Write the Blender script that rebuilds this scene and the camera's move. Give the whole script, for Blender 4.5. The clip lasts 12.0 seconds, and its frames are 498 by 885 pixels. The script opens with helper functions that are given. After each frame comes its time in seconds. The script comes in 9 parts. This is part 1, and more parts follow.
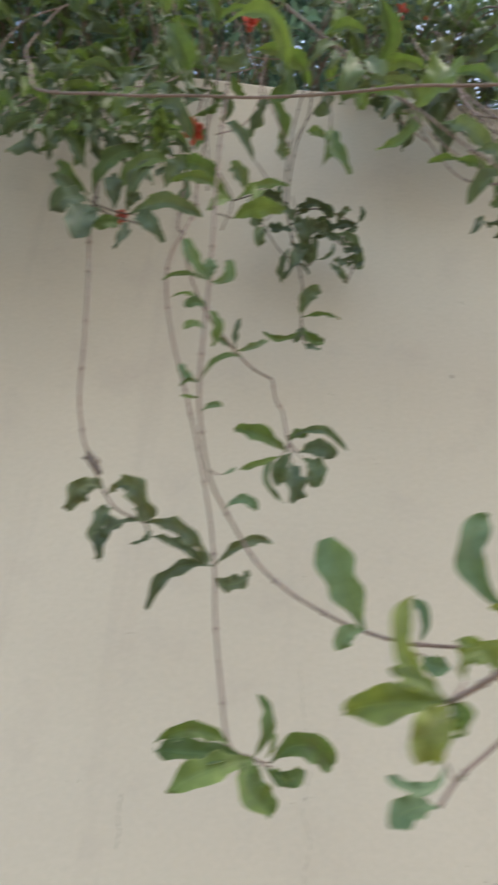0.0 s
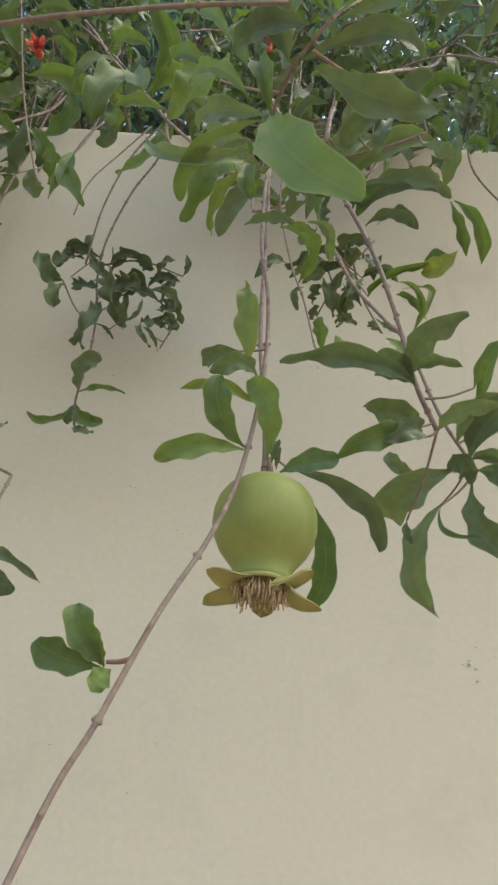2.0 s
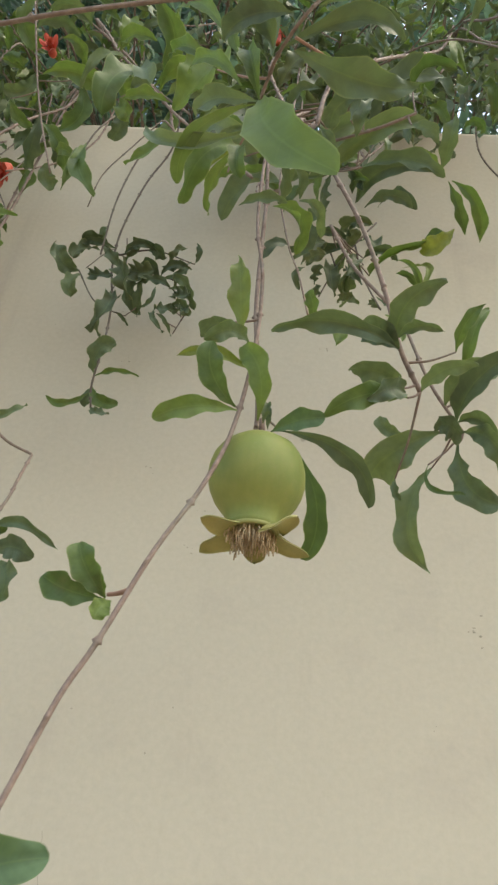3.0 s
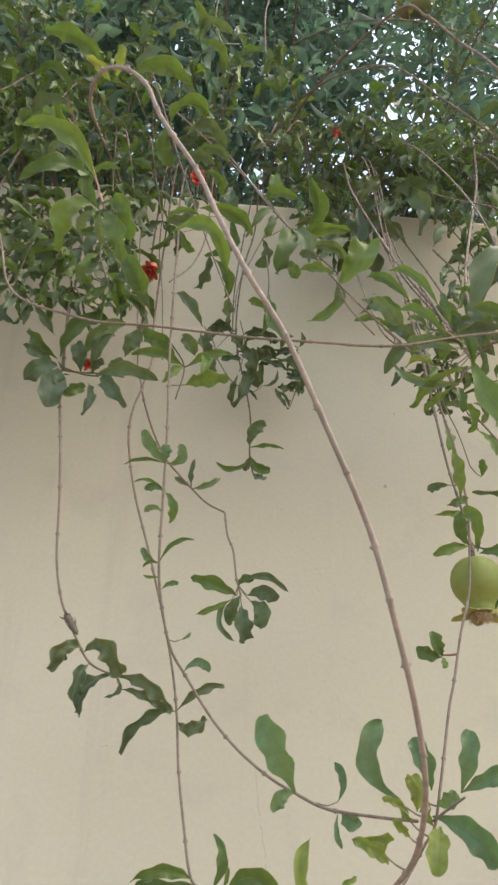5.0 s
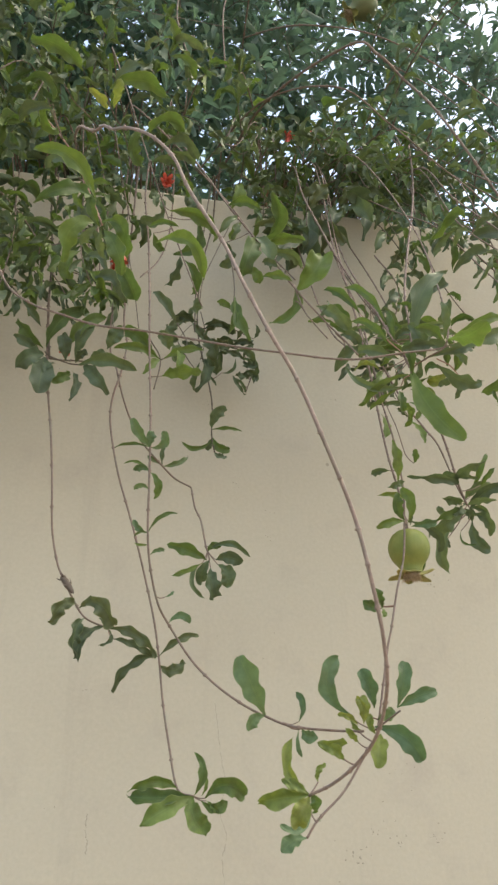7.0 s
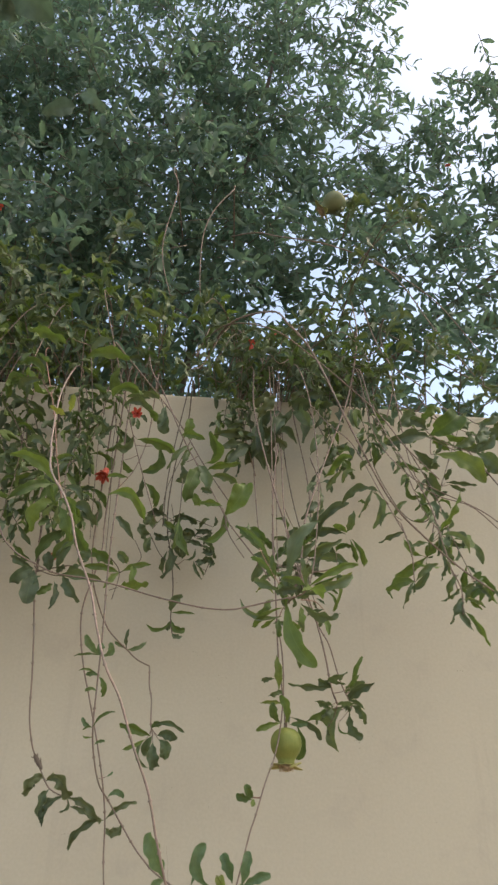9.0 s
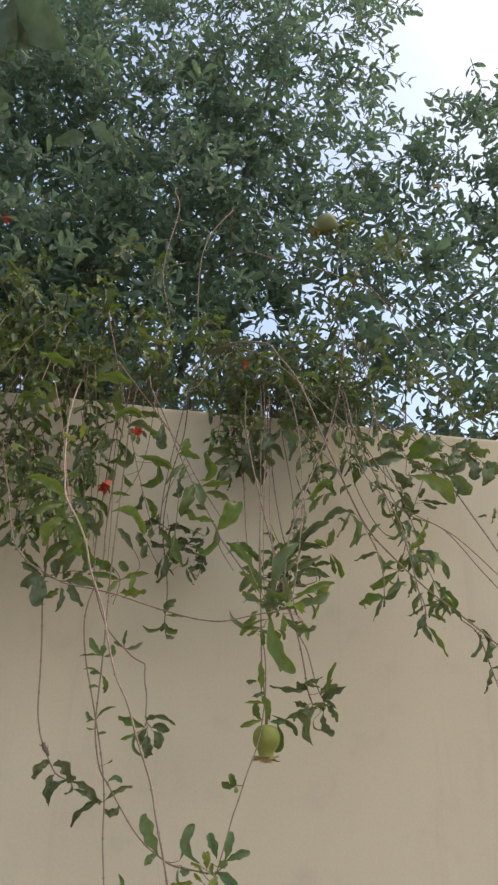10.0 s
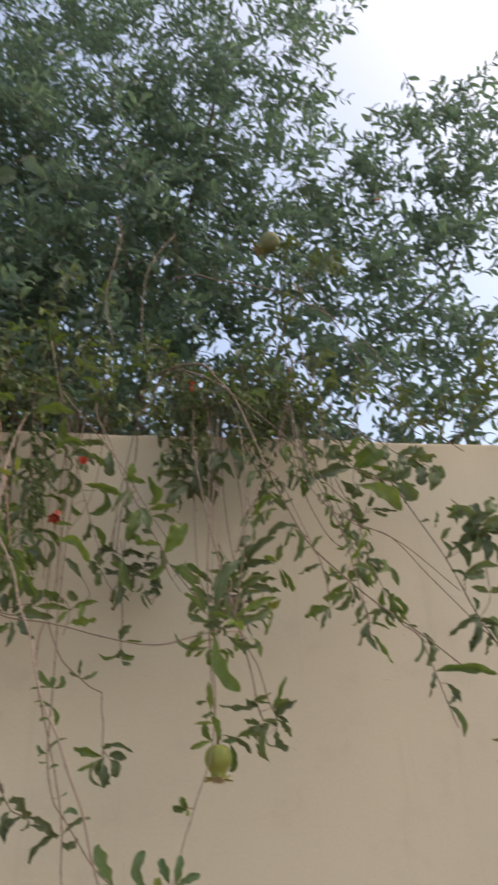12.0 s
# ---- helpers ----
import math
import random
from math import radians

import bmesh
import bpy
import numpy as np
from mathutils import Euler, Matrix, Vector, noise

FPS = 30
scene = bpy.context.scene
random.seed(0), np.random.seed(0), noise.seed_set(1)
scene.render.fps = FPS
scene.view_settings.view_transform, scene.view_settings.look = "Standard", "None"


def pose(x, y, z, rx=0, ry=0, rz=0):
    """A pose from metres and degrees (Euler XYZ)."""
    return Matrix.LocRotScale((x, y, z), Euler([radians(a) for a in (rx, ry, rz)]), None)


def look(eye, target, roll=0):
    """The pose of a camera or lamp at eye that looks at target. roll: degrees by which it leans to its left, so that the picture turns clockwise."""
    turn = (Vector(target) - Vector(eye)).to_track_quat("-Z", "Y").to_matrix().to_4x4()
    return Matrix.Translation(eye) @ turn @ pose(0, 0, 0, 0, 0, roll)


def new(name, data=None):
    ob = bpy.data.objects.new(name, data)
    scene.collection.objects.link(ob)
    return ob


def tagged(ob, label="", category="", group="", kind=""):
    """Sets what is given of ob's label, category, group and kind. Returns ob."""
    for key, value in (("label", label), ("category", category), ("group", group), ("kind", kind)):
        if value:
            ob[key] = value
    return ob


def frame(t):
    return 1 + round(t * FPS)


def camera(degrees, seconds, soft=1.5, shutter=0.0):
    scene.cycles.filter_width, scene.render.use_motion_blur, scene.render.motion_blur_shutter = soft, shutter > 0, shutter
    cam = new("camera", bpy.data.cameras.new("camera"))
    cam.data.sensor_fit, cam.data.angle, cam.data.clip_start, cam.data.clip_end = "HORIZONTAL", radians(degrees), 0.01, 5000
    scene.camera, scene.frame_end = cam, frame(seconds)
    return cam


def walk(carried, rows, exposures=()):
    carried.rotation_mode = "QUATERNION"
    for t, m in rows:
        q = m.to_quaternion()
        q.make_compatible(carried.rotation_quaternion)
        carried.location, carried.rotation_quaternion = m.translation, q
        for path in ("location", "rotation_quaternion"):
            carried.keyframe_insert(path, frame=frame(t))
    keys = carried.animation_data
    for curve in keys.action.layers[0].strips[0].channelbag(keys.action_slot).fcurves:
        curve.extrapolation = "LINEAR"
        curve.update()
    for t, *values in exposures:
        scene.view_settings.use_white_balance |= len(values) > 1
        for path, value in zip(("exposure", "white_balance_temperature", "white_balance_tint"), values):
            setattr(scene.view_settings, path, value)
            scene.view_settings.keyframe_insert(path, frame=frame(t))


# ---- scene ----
cam = camera(38.4, 12.0, 2.4, 0.3)
PATH = [
    (0, (-0.304, -0.929, 1.299), (-0.266, 0.808, 2.290), 4.84),
    (0.5, (-0.109, -0.971, 1.373), (0.176, 0.756, 2.340), -0.87),
    (1, (-0.069, -0.875, 1.426), (0.358, 0.785, 2.457), -2.48),
    (1.5, (-0.026, -0.800, 1.472), (0.167, 0.853, 2.583), 2.38),
    (2, (0.004, -0.755, 1.481), (-0.057, 0.883, 2.627), 5.24),
    (2.5, (0.022, -0.745, 1.470), (-0.112, 0.871, 2.640), 4.88),
    (2.7, (0.032, -0.752, 1.460), (-0.116, 0.875, 2.614), 5.85),
    (4.3, (-0.161, -0.955, 1.424), (-0.134, 0.719, 2.518), 0.99),
    (4.5, (-0.210, -1.014, 1.416), (-0.137, 0.669, 2.494), 1.06),
    (5, (-0.302, -1.147, 1.400), (-0.175, 0.583, 2.396), 1.65),
    (5.5, (-0.354, -1.216, 1.369), (-0.126, 0.501, 2.368), 0.68),
    (6, (-0.335, -1.222, 1.366), (-0.014, 0.517, 2.301), -0.10),
    (6.5, (-0.351, -1.249, 1.350), (-0.024, 0.492, 2.280), 0.69),
    (7, (-0.387, -1.289, 1.353), (-0.041, 0.458, 2.262), -0.56),
    (7.2, (-0.404, -1.297, 1.353), (-0.041, 0.442, 2.270), -0.54),
    (8.8, (-0.217, -1.674, 1.463), (-0.057, 0.015, 2.521), 0.56),
    (9, (-0.187, -1.768, 1.454), (-0.046, -0.069, 2.499), 1.42),
    (9.5, (-0.196, -1.902, 1.444), (-0.024, -0.170, 2.429), 1.63),
    (10, (-0.213, -1.951, 1.452), (-0.037, -0.231, 2.458), 2.41),
    (10.5, (-0.226, -1.930, 1.440), (-0.126, -0.199, 2.437), 1.52),
    (11, (-0.195, -1.987, 1.448), (-0.213, -0.333, 2.572), 0.54),
    (11.5, (-0.160, -2.004, 1.441), (-0.181, -0.358, 2.577), 1.38),
    (12, (-0.105, -1.979, 1.448), (0.107, -0.289, 2.496), -2.16),
]
EXPOSURES = [(0.0, 1.78, 6700, 7), (1.0, 1.79, 6600, 7), (2.0, 1.82, 7050, 3), (2.5, 1.85, 7200, 2), (5.0, 1.91, 7350, 5), (6.0, 1.81, 7400, 5), (7.0, 1.76, 7450, 5), (8.8, 1.47, 7650, 7), (9.5, 1.28, 7750, 8), (10.5, 1.30, 7750, 8), (11.0, 1.36, 7800, 8), (11.5, 1.46, 7800, 9), (12.0, 1.21, 7950, 12)]
walk(cam, [(t, look(eye, target, roll)) for t, eye, target, roll in PATH], EXPOSURES)

WALL_TOP = 2.70
SKY, SUN, SUN_UP, SUN_TURN, SUN_WIDE, DUST = 0.15, 0.5, 60.0, 103.0, 40.0, 2.2
WALL_A, WALL_B = (0.462, 0.400, 0.305), (0.508, 0.443, 0.338)
LEAF_ROUGH = 0.52
CROWN_MASSES = [
    ((-1.0, 0.75, 3.25), (1.35, 0.9, 0.75), 900),
    ((-1.0, 0.75, 4.3), (1.2, 0.9, 1.0), 720),
    ((-0.75, 0.75, 5.6), (1.15, 0.7, 1.15), 390),
    ((-1.1, 0.6, 6.9), (1.3, 0.5, 0.9), 160),
    ((0.05, 0.5, 6.4), (0.7, 0.4, 1.0), 120),
    ((0.74, 0.4, 6.9), (0.36, 0.25, 0.5), 24),
    ((-0.35, 0.7, 4.9), (0.5, 0.5, 0.9), 55),
    ((0.0, 0.45, 4.0), (0.4, 0.3, 1.0), 104),
    ((0.1, 0.45, 5.2), (0.45, 0.3, 0.6), 76),
    ((0.2, 0.4, 3.95), (0.22, 0.2, 0.45), 32),
    ((0.45, 0.3, 3.0), (0.6, 0.2, 0.22), 44),
    ((0.48, 0.32, 3.2), (0.58, 0.22, 0.42), 70),
    ((0.55, 0.4, 3.35), (0.75, 0.28, 0.7), 104),
    ((0.50, 0.4, 4.3), (0.55, 0.28, 0.75), 60),
    ((0.34, 0.4, 4.4), (0.28, 0.3, 0.7), 44),
    ((0.46, 0.35, 5.4), (0.30, 0.3, 0.85), 40),
    ((1.15, 0.35, 4.85), (0.40, 0.25, 0.22), 14),
    ((1.8, 0.35, 5.1), (0.4, 0.25, 0.4), 60),
    ((1.2, 0.35, 3.85), (0.75, 0.25, 0.8), 78),
    ((1.50, 0.3, 4.55), (0.55, 0.25, 0.55), 46),
    ((1.12, 0.35, 4.4), (0.36, 0.25, 0.55), 34),
    ((-2.5, 0.9, 4.0), (0.9, 0.8, 1.6), 270),
    ((-1.7, 0.7, 5.7), (0.8, 0.6, 1.2), 235),
    ((2.5, 0.6, 3.7), (0.7, 0.5, 1.0), 110),
]
MARKS = [
    ((0.057, 2.142), 0.003, 3, 0.006),
    ((0.237, 1.743), 0.0035, 5, 0.008),
    ((0.255, 1.756), 0.002, 3, 0.006),
    ((-0.222, 2.111), 0.003, 3, 0.007),
    ((0.069, 2.001), 0.0018, 1, 0),
    ((-0.092, 1.872), 0.0015, 5, 0.012),
    ((-0.092, 1.820), 0.0015, 4, 0.01),
    ((0.183, 1.635), 0.002, 2, 0.004),
    ((0.298, 1.496), 0.002, 2, 0.006),
    ((0.178, 1.308), 0.003, 9, 0.012),
    ((0.122, 1.307), 0.003, 6, 0.01),
    ((0.083, 1.318), 0.0022, 8, 0.02),
    ((0.034, 1.284), 0.003, 12, 0.022),
    ((-0.418, 1.528), 0.002, 3, 0.006),
    ((-0.455, 1.353), 0.002, 2, 0.006),
    ((-0.187, 1.356), 0.002, 5, 0.008),
    ((0.138, 1.397), 0.002, 8, 0.03),
    ((-0.157, 1.925), 0.0018, 3, 0.006),
    ((0.234, 1.722), 0.0015, 2, 0.004),
    ((0.497, 1.914), 0.003, 3, 0.006),
]
CRACK = [(-0.196, -0.000, 1.514), (-0.190, -0.000, 1.471), (-0.185, -0.000, 1.429), (-0.178, -0.000, 1.388), (-0.185, -0.000, 1.348), (-0.175, -0.000, 1.310), (-0.181, -0.000, 1.280), (-0.177, -0.000, 1.237)]
STAIN = [(-0.396, -0.000, 1.346), (-0.397, -0.000, 1.324), (-0.393, -0.000, 1.309), (-0.394, -0.000, 1.291)]

# ---- world and light ----
world = bpy.data.worlds.new("sky")
scene.world = world
world.use_nodes = True
wn = world.node_tree.nodes
wn.clear()
sky = wn.new("ShaderNodeTexSky")
sky.sky_type = "NISHITA"
sky.sun_disc = False
sky.sun_elevation = radians(SUN_UP)
sky.sun_rotation = radians(SUN_TURN)
sky.air_density, sky.dust_density, sky.ozone_density = 1.0, DUST, 0.0
bg = wn.new("ShaderNodeBackground")
bg.inputs["Strength"].default_value = SKY
wo = wn.new("ShaderNodeOutputWorld")
world.node_tree.links.new(sky.outputs[0], bg.inputs[0])
world.node_tree.links.new(bg.outputs[0], wo.inputs[0])
sun_data = bpy.data.lights.new("sun", "SUN")
sun_data.energy, sun_data.angle, sun_data.color = SUN, radians(SUN_WIDE), (1.0, 0.95, 0.88)
sun = new("sun", sun_data)
su, st = radians(SUN_UP), radians(SUN_TURN)
sun.matrix_world = look((0, 0, 0), (-math.sin(st) * math.cos(su), -math.cos(st) * math.cos(su), -math.sin(su)))
sun.location = (0, 0, 20)


# ---- materials ----
def material(name):
    m = bpy.data.materials.new(name)
    m.use_nodes = True
    nt = m.node_tree
    p = nt.nodes["Principled BSDF"]
    return m, nt, p


def node(nt, kind, **values):
    n = nt.nodes.new(kind)
    for key, value in values.items():
        n.inputs[key.replace("_", " ")].default_value = value
    return n


def ramp(nt, source, stops):
    r = nt.nodes.new("ShaderNodeValToRGB")
    e = r.color_ramp.elements
    while len(e) < len(stops):
        e.new(0.5)
    for el, (at, c) in zip(e, stops):
        el.position, el.color = at, (*c, 1)
    nt.links.new(source, r.inputs[0])
    return r.outputs[0]


def mixed(nt, a, b, factor, mode="MIX"):
    x = nt.nodes.new("ShaderNodeMix")
    x.data_type, x.blend_type = "RGBA", mode
    for value, slot in ((factor, 0), (a, 6), (b, 7)):
        if hasattr(value, "is_linked"):
            nt.links.new(value, x.inputs[slot])
        else:
            x.inputs[slot].default_value = value if slot == 0 else (*value, 1)
    return x.outputs[2]


def bumped(nt, p, heights):
    last = None
    for height, strength, distance in heights:
        b = node(nt, "ShaderNodeBump", Strength=strength, Distance=distance)
        nt.links.new(height, b.inputs["Height"])
        if last:
            nt.links.new(last, b.inputs["Normal"])
        last = b.outputs[0]
    nt.links.new(last, p.inputs["Normal"])


def plaster_material():
    m, nt, p = material("painted_plaster")
    tc = nt.nodes.new("ShaderNodeTexCoord").outputs["Object"]
    broad = node(nt, "ShaderNodeTexNoise", Scale=1.3, Detail=4.0, Roughness=0.55)
    mid = node(nt, "ShaderNodeTexNoise", Scale=9.0, Detail=6.0, Roughness=0.6)
    fine = node(nt, "ShaderNodeTexNoise", Scale=140.0, Detail=4.0, Roughness=0.6)
    lumps = node(nt, "ShaderNodeTexNoise", Scale=28.0, Detail=3.0, Roughness=0.5)
    for n in (broad, mid, fine, lumps):
        nt.links.new(tc, n.inputs["Vector"])
    base = ramp(nt, broad.outputs[0], [(0.3, WALL_A), (0.7, WALL_B)])
    base = mixed(nt, base, (0.38, 0.317, 0.26), ramp(nt, mid.outputs[0], [(0.54, (0, 0, 0)), (0.8, (0.5, 0.5, 0.5))]))
    # vertical run stains
    st = node(nt, "ShaderNodeMapping", Scale=(9.0, 9.0, 0.55))
    nt.links.new(tc, st.inputs["Vector"])
    run = node(nt, "ShaderNodeTexNoise", Scale=1.4, Detail=5.0, Roughness=0.65)
    nt.links.new(st.outputs[0], run.inputs["Vector"])
    base = mixed(nt, base, (0.35, 0.283, 0.23), ramp(nt, run.outputs[0], [(0.58, (0, 0, 0)), (0.82, (0.45, 0.45, 0.45))]))
    # scattered specks and chips of dirt
    vor = node(nt, "ShaderNodeTexVoronoi", Scale=24.0, Randomness=1.0)
    spot = node(nt, "ShaderNodeTexNoise", Scale=4.2, Detail=3.0)
    wob = node(nt, "ShaderNodeTexNoise", Scale=55.0, Detail=2.0)
    for n in (vor, spot, wob):
        nt.links.new(tc, n.inputs["Vector"])
    d = nt.nodes.new("ShaderNodeMath")
    d.operation = "MULTIPLY_ADD"
    d.inputs[1].default_value = 0.16
    nt.links.new(wob.outputs[0], d.inputs[0])
    nt.links.new(vor.outputs["Distance"], d.inputs[2])
    speck = ramp(nt, d.outputs[0], [(0.125, (1, 1, 1)), (0.165, (0, 0, 0))])
    where = ramp(nt, spot.outputs[0], [(0.60, (0, 0, 0)), (0.68, (0.7, 0.7, 0.7))])
    base = mixed(nt, base, (0.20, 0.17, 0.13), mixed(nt, speck, where, 1.0, "MULTIPLY"))
    base = mixed(nt, base, ramp(nt, fine.outputs[0], [(0.3, (0.93, 0.93, 0.93)), (0.7, (1, 1, 1))]), 1.0, "MULTIPLY")
    nt.links.new(base, p.inputs["Base Color"])
    p.inputs["Roughness"].default_value = 0.88
    p.inputs["Specular IOR Level"].default_value = 0.25
    bumped(nt, p, [(broad.outputs[0], 0.15, 0.02), (lumps.outputs[0], 0.07, 0.003), (fine.outputs[0], 0.12, 0.001)])
    return m


def leaf_material(name, dark, mid, light, by_island=False, sheer=0.35, glow=(1.1, 1.2, 0.6), rim_part=0.5, shine=0.33):
    m, nt, p = material(name)
    if by_island:
        pick = nt.nodes.new("ShaderNodeNewGeometry").outputs["Random Per Island"]
    else:
        pick = nt.nodes.new("ShaderNodeObjectInfo").outputs["Random"]
    base = ramp(nt, pick, [(0.0, dark), (0.5, mid), (1.0, light)])
    tc = nt.nodes.new("ShaderNodeTexCoord")
    spots = node(nt, "ShaderNodeTexNoise", Scale=7.0 if not by_island else 40.0, Detail=4.0)
    nt.links.new(tc.outputs["Object"], spots.inputs["Vector"])
    base = mixed(nt, base, ramp(nt, spots.outputs[0], [(0.3, (0.80, 0.82, 0.79)), (0.7, (1.07, 1.07, 1.04))]), 1.0, "MULTIPLY")
    if not by_island:
        # pale midrib and side veins along the blade
        uv = nt.nodes.new("ShaderNodeUVMap")
        sep = nt.nodes.new("ShaderNodeSeparateXYZ")
        nt.links.new(uv.outputs[0], sep.inputs[0])
        off = nt.nodes.new("ShaderNodeMath")
        off.operation = "SUBTRACT"
        off.inputs[1].default_value = 0.5
        nt.links.new(sep.outputs[1], off.inputs[0])
        ab = nt.nodes.new("ShaderNodeMath")
        ab.operation = "ABSOLUTE"
        nt.links.new(off.outputs[0], ab.inputs[0])
        rib = ramp(nt, ab.outputs[0], [(0.008, (rim_part * 0.5,) * 3), (0.04, (0, 0, 0))])
        base = mixed(nt, base, (0.20, 0.27, 0.09), rib)
        rim = ramp(nt, ab.outputs[0], [(0.45, (0, 0, 0)), (0.49, (rim_part * 0.8,) * 3)])
        base = mixed(nt, base, (0.30, 0.32, 0.15), rim)
        slant = nt.nodes.new("ShaderNodeMath")
        slant.operation = "MULTIPLY_ADD"
        slant.inputs[1].default_value = -0.22
        nt.links.new(ab.outputs[0], slant.inputs[0])
        nt.links.new(sep.outputs[0], slant.inputs[2])
        wav = nt.nodes.new("ShaderNodeMath")
        wav.operation = "MULTIPLY"
        wav.inputs[1].default_value = 85.0
        nt.links.new(slant.outputs[0], wav.inputs[0])
        sn = nt.nodes.new("ShaderNodeMath")
        sn.operation = "SINE"
        nt.links.new(wav.outputs[0], sn.inputs[0])
        veins = ramp(nt, sn.outputs[0], [(0.86, (0, 0, 0)), (1.0, (0.05, 0.05, 0.05))])
        base = mixed(nt, base, (0.22, 0.30, 0.09), veins)
        bumped(nt, p, [(sn.outputs[0], 0.04, 0.001), (ab.outputs[0], 0.2, 0.003)])
    # dry brown blotches
    dry = node(nt, "ShaderNodeTexNoise", Scale=2.3 if not by_island else 9.0, Detail=5.0, Roughness=0.65)
    shift = nt.nodes.new("ShaderNodeVectorMath")
    shift.operation = "ADD"
    turn = nt.nodes.new("ShaderNodeMath")
    turn.operation = "MULTIPLY"
    turn.inputs[1].default_value = 37.0 if not by_island else 0.0
    nt.links.new(pick, turn.inputs[0])
    nt.links.new(tc.outputs["Object"], shift.inputs[0])
    nt.links.new(turn.outputs[0], shift.inputs[1])
    nt.links.new(shift.outputs[0], dry.inputs["Vector"])
    base = mixed(nt, base, (0.135, 0.115, 0.062), ramp(nt, dry.outputs[0], [(0.52, (0, 0, 0)), (0.74, (0.84 * rim_part,) * 3)]))
    nt.links.new(base, p.inputs["Base Color"])
    p.inputs["Roughness"].default_value = LEAF_ROUGH
    p.inputs["Specular IOR Level"].default_value = shine
    tr = nt.nodes.new("ShaderNodeBsdfTranslucent")
    nt.links.new(mixed(nt, base, glow, 1.0, "MULTIPLY"), tr.inputs["Color"])
    mx = node(nt, "ShaderNodeMixShader", Fac=sheer)
    nt.links.new(p.outputs[0], mx.inputs[1])
    nt.links.new(tr.outputs[0], mx.inputs[2])
    nt.links.new(mx.outputs[0], nt.nodes["Material Output"].inputs["Surface"])
    return m


def bark_material(name, a, b, scale=60.0):
    m, nt, p = material(name)
    tc = nt.nodes.new("ShaderNodeTexCoord").outputs["Object"]
    grain = node(nt, "ShaderNodeTexNoise", Scale=scale, Detail=6.0, Roughness=0.65)
    patch = node(nt, "ShaderNodeTexNoise", Scale=scale / 5, Detail=3.0)
    nt.links.new(tc, grain.inputs["Vector"])
    nt.links.new(tc, patch.inputs["Vector"])
    base = ramp(nt, grain.outputs[0], [(0.3, a), (0.7, b)])
    base = mixed(nt, base, (0.16, 0.15, 0.11), ramp(nt, patch.outputs[0], [(0.5, (0, 0, 0)), (0.75, (0.6, 0.6, 0.6))]))
    nt.links.new(base, p.inputs["Base Color"])
    p.inputs["Roughness"].default_value = 0.8
    bumped(nt, p, [(grain.outputs[0], 0.5, 0.002)])
    return m


def skin_material(name, a, b, c, scale=26.0, rough=0.6):
    m, nt, p = material(name)
    tc = nt.nodes.new("ShaderNodeTexCoord").outputs["Object"]
    broad = node(nt, "ShaderNodeTexNoise", Scale=scale, Detail=3.0)
    fine = node(nt, "ShaderNodeTexNoise", Scale=scale * 16, Detail=5.0, Roughness=0.7)
    nt.links.new(tc, broad.inputs["Vector"])
    nt.links.new(tc, fine.inputs["Vector"])
    base = ramp(nt, broad.outputs[0], [(0.36, a), (0.64, b)])
    # faint streaks from stalk to crown
    mp = node(nt, "ShaderNodeMapping", Scale=(1.0, 1.0, 0.12))
    nt.links.new(tc, mp.inputs["Vector"])
    streak = node(nt, "ShaderNodeTexNoise", Scale=scale * 9, Detail=4.0, Roughness=0.6)
    nt.links.new(mp.outputs[0], streak.inputs["Vector"])
    base = mixed(nt, base, ramp(nt, streak.outputs[0], [(0.35, (0.95, 0.96, 0.94)), (0.65, (1.03, 1.03, 1.03))]), 1.0, "MULTIPLY")
    base = mixed(nt, base, c, ramp(nt, fine.outputs[0], [(0.55, (0, 0, 0)), (0.8, (0.55, 0.55, 0.55))]))
    nt.links.new(base, p.inputs["Base Color"])
    p.inputs["Roughness"].default_value = rough
    p.inputs["Specular IOR Level"].default_value = 0.3
    p.inputs["Subsurface Weight"].default_value = 0.08
    p.inputs["Subsurface Radius"].default_value = (0.004, 0.006, 0.002)
    bumped(nt, p, [(fine.outputs[0], 0.12, 0.0008)])
    return m


def soil_material():
    m, nt, p = material("dry_soil")
    tc = nt.nodes.new("ShaderNodeTexCoord").outputs["Object"]
    a = node(nt, "ShaderNodeTexNoise", Scale=2.0, Detail=8.0, Roughness=0.65)
    b = node(nt, "ShaderNodeTexNoise", Scale=60.0, Detail=5.0, Roughness=0.7)
    nt.links.new(tc, a.inputs["Vector"])
    nt.links.new(tc, b.inputs["Vector"])
    base = ramp(nt, a.outputs[0], [(0.3, (0.24, 0.19, 0.13)), (0.7, (0.36, 0.29, 0.21))])
    base = mixed(nt, base, ramp(nt, b.outputs[0], [(0.3, (0.7, 0.7, 0.7)), (0.7, (1, 1, 1))]), 1.0, "MULTIPLY")
    nt.links.new(base, p.inputs["Base Color"])
    p.inputs["Roughness"].default_value = 0.95
    bumped(nt, p, [(a.outputs[0], 0.5, 0.05), (b.outputs[0], 0.5, 0.01)])
    return m


